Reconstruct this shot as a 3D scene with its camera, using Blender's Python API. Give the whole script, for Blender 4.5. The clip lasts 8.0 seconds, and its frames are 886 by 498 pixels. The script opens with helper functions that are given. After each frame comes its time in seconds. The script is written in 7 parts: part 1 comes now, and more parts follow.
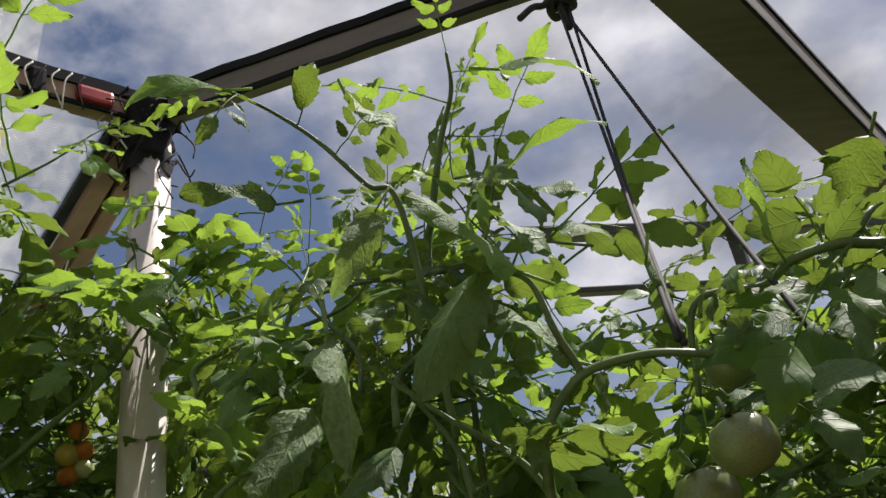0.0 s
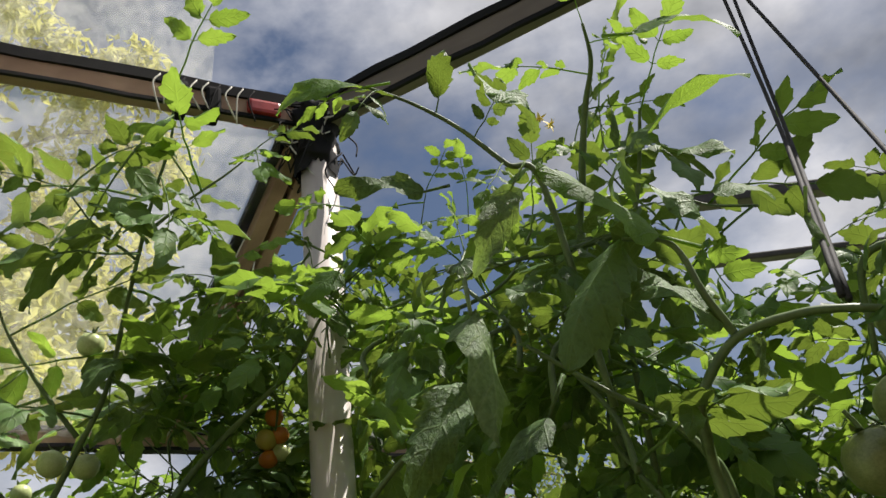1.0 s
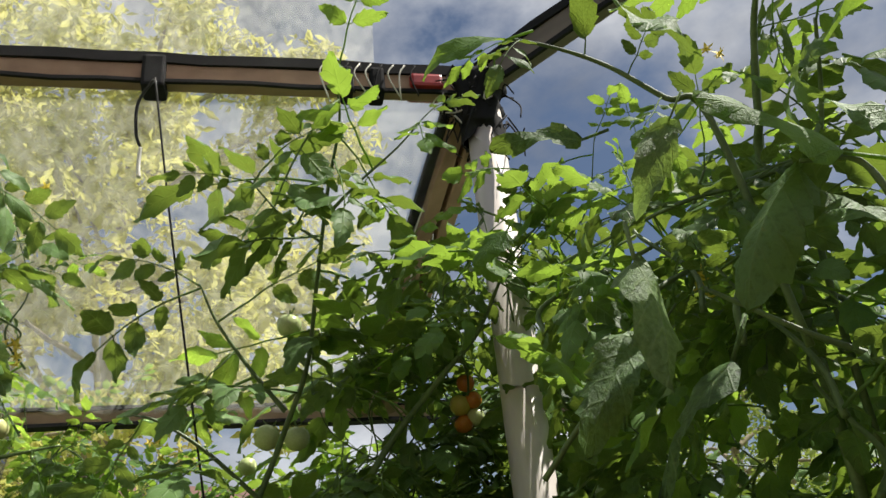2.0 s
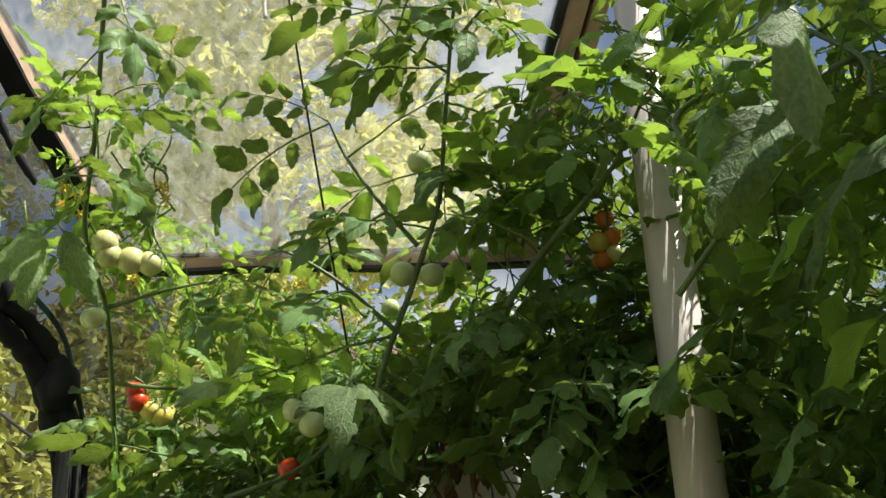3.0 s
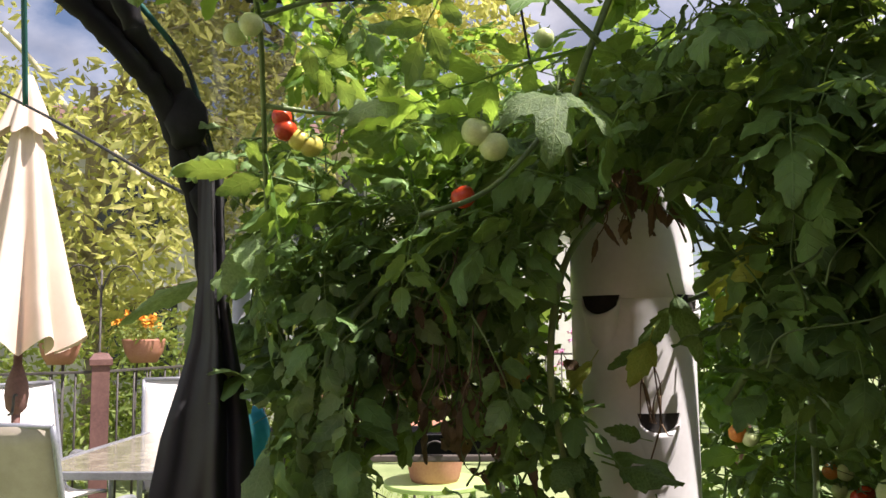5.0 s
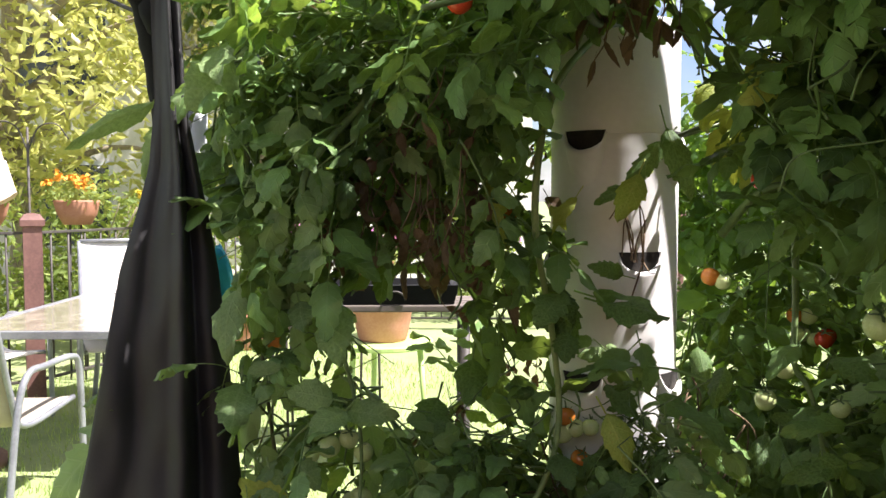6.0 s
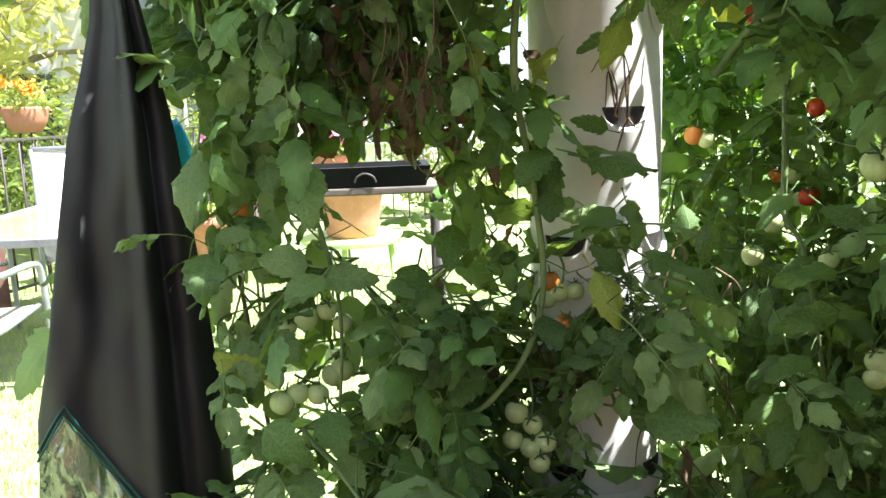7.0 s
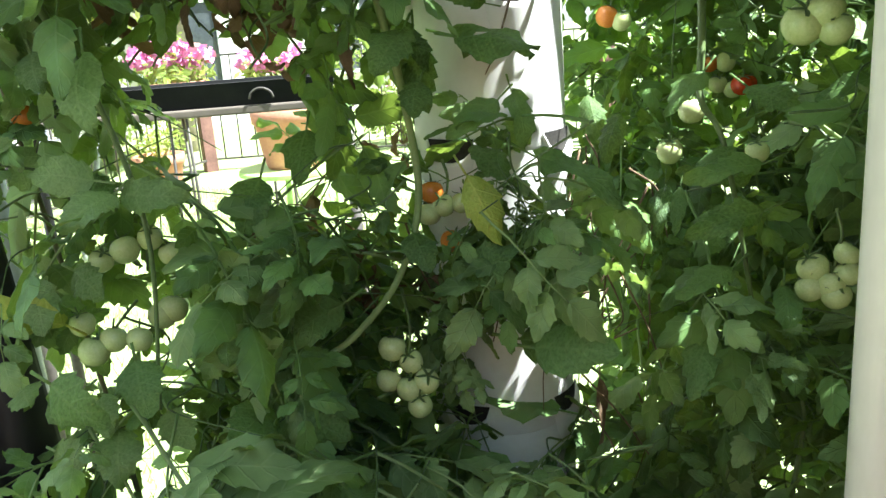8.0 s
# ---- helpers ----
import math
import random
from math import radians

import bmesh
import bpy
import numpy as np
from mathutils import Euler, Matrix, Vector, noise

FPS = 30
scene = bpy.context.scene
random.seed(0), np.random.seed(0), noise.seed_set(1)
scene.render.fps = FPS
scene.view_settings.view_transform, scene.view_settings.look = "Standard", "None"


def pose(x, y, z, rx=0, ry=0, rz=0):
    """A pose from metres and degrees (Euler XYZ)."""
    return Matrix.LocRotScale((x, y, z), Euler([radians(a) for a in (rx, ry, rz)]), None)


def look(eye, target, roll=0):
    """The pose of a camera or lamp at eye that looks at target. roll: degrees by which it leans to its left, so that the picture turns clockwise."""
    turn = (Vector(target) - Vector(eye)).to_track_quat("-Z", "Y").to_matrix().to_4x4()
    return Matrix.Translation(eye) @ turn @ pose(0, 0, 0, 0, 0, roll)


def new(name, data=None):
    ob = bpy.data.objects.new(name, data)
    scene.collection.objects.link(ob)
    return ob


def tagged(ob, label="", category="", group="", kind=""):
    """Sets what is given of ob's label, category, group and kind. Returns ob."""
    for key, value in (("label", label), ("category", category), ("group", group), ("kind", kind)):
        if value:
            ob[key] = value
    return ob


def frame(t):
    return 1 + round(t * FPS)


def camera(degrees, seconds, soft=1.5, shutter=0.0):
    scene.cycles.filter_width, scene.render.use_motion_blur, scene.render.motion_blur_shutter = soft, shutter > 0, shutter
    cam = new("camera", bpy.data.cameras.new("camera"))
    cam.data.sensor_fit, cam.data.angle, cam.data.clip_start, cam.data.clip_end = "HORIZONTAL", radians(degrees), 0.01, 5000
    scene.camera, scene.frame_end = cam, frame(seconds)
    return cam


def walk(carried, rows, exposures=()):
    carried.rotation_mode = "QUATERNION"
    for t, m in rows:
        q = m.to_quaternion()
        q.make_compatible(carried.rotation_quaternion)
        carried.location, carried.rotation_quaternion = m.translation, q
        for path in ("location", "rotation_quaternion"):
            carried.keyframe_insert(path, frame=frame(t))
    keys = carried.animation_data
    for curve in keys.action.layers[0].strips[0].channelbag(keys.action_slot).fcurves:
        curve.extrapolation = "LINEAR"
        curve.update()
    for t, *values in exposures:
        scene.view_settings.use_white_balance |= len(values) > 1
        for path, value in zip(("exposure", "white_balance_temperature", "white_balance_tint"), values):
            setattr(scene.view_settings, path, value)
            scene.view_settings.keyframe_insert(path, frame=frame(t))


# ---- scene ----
cam = camera(56.6, 8.0)
METRES, EYE, TILT, LEAN, TURN = 0.83, 1.55, 28.8, 8.3, 0.0
ROWS = [
    (0.0, 0.0, 0.0, 0.0, -0.0, -0.0, -0.0),
    (0.5, 0.0003, -0.0134, -0.0072, 6.93, -0.33, 2.41),
    (1.0, 0.0268, -0.0088, -0.0059, 12.2, -0.67, 4.62),
    (2.5, 0.0435, 0.0378, -0.042, 31.67, -2.78, 12.24),
    (3.0, 0.0348, 0.06, -0.0805, 35.8, -8.31, 12.91),
    (3.5, 0.0313, 0.0561, -0.0839, 38.04, -10.98, 14.36),
    (4.0, -0.0145, 0.0492, -0.0905, 38.97, -12.27, 14.62),
    (4.5, -0.1246, 0.0229, -0.1131, 38.52, -16.08, 14.25),
    (5.0, -0.21, 0.0005, -0.1659, 39.09, -22.04, 12.93),
    (6.5, -0.3478, -0.0281, -0.2956, 33.79, -35.35, 9.89),
    (7.0, -0.3605, -0.0205, -0.3525, 32.25, -38.9, 10.74),
    (7.5, -0.3489, 0.0769, -0.4555, 31.23, -42.05, 11.23),
    (8.0, -0.3224, 0.1862, -0.5597, 29.39, -44.19, 11.73),
]
EXPOSURES = [(0.0, 0.38, 6450, 16), (1.0, 0.34, 6500, 13), (2.5, 0.54, 6500, 9), (3.5, 0.82, 6450, 8), (4.5, 1.02, 6400, 15), (5.1, 1.06, 6400, 23), (6.4, 2.02, 6150, 16), (8.0, 2.58, 5800, 2)]
walk(cam, [(t, pose(0, 0, EYE, TILT, LEAN, TURN) @ pose(METRES * x, METRES * y, METRES * z, 90 + pitch, roll, yaw)) for t, x, y, z, yaw, pitch, roll in ROWS], EXPOSURES)

# ---- daylight ----
SUN_AZ, SUN_EL = 64.0, 60.0      # degrees clockwise from +y, and above the horizon


def build_world():
    w = bpy.data.worlds.new("daylight")
    w.use_nodes = True
    scene.world = w
    nt = w.node_tree
    nt.nodes.clear()
    out = nt.nodes.new("ShaderNodeOutputWorld")
    bg = nt.nodes.new("ShaderNodeBackground")
    bg.inputs["Strength"].default_value = 0.056
    sky = nt.nodes.new("ShaderNodeTexSky")
    sky.sky_type = "NISHITA"
    sky.sun_disc = False
    sky.sun_elevation = radians(SUN_EL)
    sky.sun_rotation = radians(SUN_AZ)
    co = nt.nodes.new("ShaderNodeTexCoord")
    mp = nt.nodes.new("ShaderNodeMapping")
    mp.inputs["Scale"].default_value = (1.0, 1.0, 1.6)
    mp.inputs["Location"].default_value = (0.35, 0.2, 0.0)
    n1 = nt.nodes.new("ShaderNodeTexNoise")
    n1.inputs["Scale"].default_value = 2.6
    n1.inputs["Detail"].default_value = 8.0
    n1.inputs["Roughness"].default_value = 0.55
    ramp = nt.nodes.new("ShaderNodeValToRGB")
    ramp.color_ramp.elements[0].position = 0.42
    ramp.color_ramp.elements[1].position = 0.62
    n2 = nt.nodes.new("ShaderNodeTexNoise")
    n2.inputs["Scale"].default_value = 3.7
    n2.inputs["Detail"].default_value = 6.0
    shade = nt.nodes.new("ShaderNodeValToRGB")
    shade.color_ramp.elements[0].position = 0.35
    shade.color_ramp.elements[0].color = (3.6, 3.8, 4.2, 1)
    shade.color_ramp.elements[1].position = 0.68
    shade.color_ramp.elements[1].color = (13.5, 13.6, 13.8, 1)
    mix = nt.nodes.new("ShaderNodeMix")
    mix.data_type = "RGBA"
    L = nt.links.new
    L(co.outputs["Generated"], mp.inputs["Vector"])
    L(mp.outputs["Vector"], n1.inputs["Vector"])
    L(mp.outputs["Vector"], n2.inputs["Vector"])
    L(n1.outputs["Fac"], ramp.inputs["Fac"])
    L(n2.outputs["Fac"], shade.inputs["Fac"])
    L(ramp.outputs["Color"], mix.inputs["Factor"])
    L(sky.outputs["Color"], mix.inputs["A"])
    L(shade.outputs["Color"], mix.inputs["B"])
    L(mix.outputs["Result"], bg.inputs["Color"])
    L(bg.outputs["Background"], out.inputs["Surface"])


build_world()
sun = new("sun", bpy.data.lights.new("sun", "SUN"))
sun.data.energy = 5.0
sun.data.angle = radians(0.53)
sun.data.color = (1.0, 0.95, 0.87)
_a, _e = radians(SUN_AZ), radians(SUN_EL)
sun_way = Vector((math.sin(_a) * math.cos(_e), math.cos(_a) * math.cos(_e), math.sin(_e)))
sun.matrix_world = look(sun_way * 20, (0, 0, 0))


# ---- materials ----
def shader(name):
    m = bpy.data.materials.new(name)
    m.use_nodes = True
    nt = m.node_tree
    return m, nt, nt.nodes["Principled BSDF"], nt.nodes["Material Output"]


def node(nt, kind, **kw):
    n = nt.nodes.new(kind)
    for k, v in kw.items():
        n.inputs[k].default_value = v
    return n


def ramp_node(nt, stops):
    r = nt.nodes.new("ShaderNodeValToRGB")
    el = r.color_ramp.elements
    while len(el) < len(stops):
        el.new(0.5)
    for e, (p, c) in zip(el, stops):
        e.position, e.color = p, (*c, 1) if len(c) == 3 else c
    return r


def surface(name, dark, light, rough=0.6, scale=6.0, fine=60.0, bump=0.2, metal=0.0, stretch=(1, 1, 1), spec=0.5, dist=0.002):
    """A plain surface with stains at one scale and grain at another."""
    m, nt, b, out = shader(name)
    L = nt.links.new
    co = nt.nodes.new("ShaderNodeTexCoord")
    mp = nt.nodes.new("ShaderNodeMapping")
    mp.inputs["Scale"].default_value = stretch
    L(co.outputs["Object"], mp.inputs["Vector"])
    n1 = node(nt, "ShaderNodeTexNoise", Scale=scale, Detail=5.0, Roughness=0.6)
    n2 = node(nt, "ShaderNodeTexNoise", Scale=fine, Detail=3.0)
    L(mp.outputs["Vector"], n1.inputs["Vector"])
    L(mp.outputs["Vector"], n2.inputs["Vector"])
    add = nt.nodes.new("ShaderNodeMath")
    add.operation = "MULTIPLY_ADD"
    add.inputs[1].default_value = 0.35
    L(n2.outputs["Fac"], add.inputs[0])
    L(n1.outputs["Fac"], add.inputs[2])
    r = ramp_node(nt, [(0.45, dark), (0.85, light)])
    L(add.outputs[0], r.inputs["Fac"])
    L(r.outputs["Color"], b.inputs["Base Color"])
    b.inputs["Roughness"].default_value = rough
    b.inputs["Metallic"].default_value = metal
    b.inputs["Specular IOR Level"].default_value = spec
    bp = node(nt, "ShaderNodeBump", Strength=bump, Distance=dist)
    L(add.outputs[0], bp.inputs["Height"])
    L(bp.outputs["Normal"], b.inputs["Normal"])
    return m


def leaf_material(name, deep, mid, glow, blotch=None, amount=0.0, vein=0.22, thin=0.36):
    """Thin leaf: soft gloss, light shining through, veins from the leaf's own map."""
    m, nt, b, out = shader(name)
    L = nt.links.new
    uv = nt.nodes.new("ShaderNodeUVMap")
    sep = nt.nodes.new("ShaderNodeSeparateXYZ")
    L(uv.outputs["UV"], sep.inputs[0])
    av = nt.nodes.new("ShaderNodeMath"); av.operation = "ABSOLUTE"
    L(sep.outputs["Y"], av.inputs[0])
    # side veins run forward from the midrib
    sl = nt.nodes.new("ShaderNodeMath"); sl.operation = "MULTIPLY_ADD"
    sl.inputs[1].default_value = -0.22
    L(av.outputs[0], sl.inputs[0])
    L(sep.outputs["X"], sl.inputs[2])
    ml = nt.nodes.new("ShaderNodeMath"); ml.operation = "MULTIPLY"; ml.inputs[1].default_value = 5.0
    L(sl.outputs[0], ml.inputs[0])
    fr = nt.nodes.new("ShaderNodeMath"); fr.operation = "PINGPONG"; fr.inputs[1].default_value = 0.5
    L(ml.outputs[0], fr.inputs[0])
    side = nt.nodes.new("ShaderNodeMapRange")
    side.inputs["From Min"].default_value, side.inputs["From Max"].default_value = 0.0, 0.09
    side.inputs["To Min"].default_value, side.inputs["To Max"].default_value = 1.0, 0.0
    L(fr.outputs[0], side.inputs["Value"])
    rib = nt.nodes.new("ShaderNodeMapRange")
    rib.inputs["From Min"].default_value, rib.inputs["From Max"].default_value = 0.0, 0.09
    rib.inputs["To Min"].default_value, rib.inputs["To Max"].default_value = 1.0, 0.0
    L(av.outputs[0], rib.inputs["Value"])
    mx = nt.nodes.new("ShaderNodeMath"); mx.operation = "MAXIMUM"
    L(side.outputs[0], mx.inputs[0]); L(rib.outputs[0], mx.inputs[1])
    geo = nt.nodes.new("ShaderNodeNewGeometry")
    oi = nt.nodes.new("ShaderNodeObjectInfo")
    co = nt.nodes.new("ShaderNodeTexCoord")
    n1 = node(nt, "ShaderNodeTexNoise", Scale=26.0, Detail=5.0, Roughness=0.6)
    L(co.outputs["Object"], n1.inputs["Vector"])
    s1 = nt.nodes.new("ShaderNodeMath"); s1.operation = "ADD"
    L(geo.outputs["Random Per Island"], s1.inputs[0]); L(oi.outputs["Random"], s1.inputs[1])
    s2 = nt.nodes.new("ShaderNodeMath"); s2.operation = "MULTIPLY_ADD"; s2.inputs[1].default_value = 0.35
    L(s1.outputs[0], s2.inputs[0]); L(n1.outputs["Fac"], s2.inputs[2])
    r = ramp_node(nt, [(0.5, deep), (1.2, mid)])
    L(s2.outputs[0], r.inputs["Fac"])
    col = r.outputs["Color"]
    if blotch:
        n3 = node(nt, "ShaderNodeTexNoise", Scale=16.0, Detail=4.0)
        L(co.outputs["Object"], n3.inputs["Vector"])
        mr = nt.nodes.new("ShaderNodeMapRange")
        mr.inputs["From Min"].default_value, mr.inputs["From Max"].default_value = 0.62 - amount, 0.72 - amount
        L(n3.outputs["Fac"], mr.inputs["Value"])
        mb = nt.nodes.new("ShaderNodeMix"); mb.data_type = "RGBA"
        mb.inputs["B"].default_value = (*blotch, 1)
        L(mr.outputs[0], mb.inputs["Factor"]); L(col, mb.inputs["A"])
        col = mb.outputs["Result"]
    pale = nt.nodes.new("ShaderNodeMix"); pale.data_type = "RGBA"
    pale.inputs["B"].default_value = (mid[0] * 1.9 + 0.03, mid[1] * 1.5 + 0.03, mid[2] * 1.8 + 0.02, 1)
    vm = nt.nodes.new("ShaderNodeMath"); vm.operation = "MULTIPLY"; vm.inputs[1].default_value = vein
    L(mx.outputs[0], vm.inputs[0]); L(vm.outputs[0], pale.inputs["Factor"]); L(col, pale.inputs["A"])
    L(pale.outputs["Result"], b.inputs["Base Color"])
    b.inputs["Roughness"].default_value = 0.52
    b.inputs["Specular IOR Level"].default_value = 0.27
    hs = nt.nodes.new("ShaderNodeMath"); hs.operation = "MULTIPLY_ADD"; hs.inputs[1].default_value = -0.3
    L(mx.outputs[0], hs.inputs[0]); L(n1.outputs["Fac"], hs.inputs[2])
    bp = node(nt, "ShaderNodeBump", Strength=0.6, Distance=0.0025)
    L(hs.outputs[0], bp.inputs["Height"]); L(bp.outputs["Normal"], b.inputs["Normal"])
    tr = nt.nodes.new("ShaderNodeBsdfTranslucent")
    tc = nt.nodes.new("ShaderNodeMix"); tc.data_type = "RGBA"; tc.blend_type = "MULTIPLY"
    tc.inputs["Factor"].default_value = 0.45
    tc.inputs["A"].default_value = (*glow, 1)
    vary = ramp_node(nt, [(0.3, (0.55, 0.7, 0.4)), (1.1, (1.0, 1.0, 1.0))])
    L(s2.outputs[0], vary.inputs["Fac"]); L(vary.outputs["Color"], tc.inputs["B"])
    L(tc.outputs["Result"], tr.inputs["Color"])
    L(bp.outputs["Normal"], tr.inputs["Normal"])
    ms = nt.nodes.new("ShaderNodeMixShader"); ms.inputs[0].default_value = thin
    L(b.outputs[0], ms.inputs[1]); L(tr.outputs[0], ms.inputs[2]); L(ms.outputs[0], out.inputs["Surface"])
    return m


def clear_sheet(name, tint, haze=0.06, wave=0.5, gloss=0.04, fine=75.0, milk=(0.03, 0.14), deep=0.004):
    """Scuffed clear plastic sheeting that ripples what is behind it."""
    m, nt, b, out = shader(name)
    L = nt.links.new
    co = nt.nodes.new("ShaderNodeTexCoord")
    mp = nt.nodes.new("ShaderNodeMapping")
    mp.inputs["Scale"].default_value = (1.0, 1.0, 0.3)
    L(co.outputs["Object"], mp.inputs["Vector"])
    n1 = node(nt, "ShaderNodeTexNoise", Scale=fine, Detail=0.0)
    n2 = node(nt, "ShaderNodeTexNoise", Scale=55.0, Detail=4.0, Roughness=0.7)
    L(mp.outputs["Vector"], n1.inputs["Vector"]); L(mp.outputs["Vector"], n2.inputs["Vector"])
    bp = node(nt, "ShaderNodeBump", Strength=wave, Distance=deep)
    L(n1.outputs["Fac"], bp.inputs["Height"])
    rf = nt.nodes.new("ShaderNodeBsdfRefraction")
    rf.inputs["Color"].default_value = (*tint, 1)
    rf.inputs["IOR"].default_value = 1.12
    rf.inputs["Roughness"].default_value = haze
    L(bp.outputs["Normal"], rf.inputs["Normal"])
    gl = nt.nodes.new("ShaderNodeBsdfGlossy"); gl.inputs["Roughness"].default_value = 0.12
    L(bp.outputs["Normal"], gl.inputs["Normal"])
    ms = nt.nodes.new("ShaderNodeMixShader"); ms.inputs[0].default_value = gloss
    L(rf.outputs[0], ms.inputs[1]); L(gl.outputs[0], ms.inputs[2])
    df = nt.nodes.new("ShaderNodeBsdfTranslucent"); df.inputs["Color"].default_value = (0.8, 0.8, 0.74, 1)
    mr = nt.nodes.new("ShaderNodeMapRange")
    mr.inputs["From Min"].default_value, mr.inputs["From Max"].default_value = 0.35, 0.75
    mr.inputs["To Min"].default_value, mr.inputs["To Max"].default_value = milk
    L(n2.outputs["Fac"], mr.inputs["Value"])
    m2 = nt.nodes.new("ShaderNodeMixShader")
    L(mr.outputs[0], m2.inputs[0]); L(ms.outputs[0], m2.inputs[1]); L(df.outputs[0], m2.inputs[2])
    L(m2.outputs[0], out.inputs["Surface"])
    return m


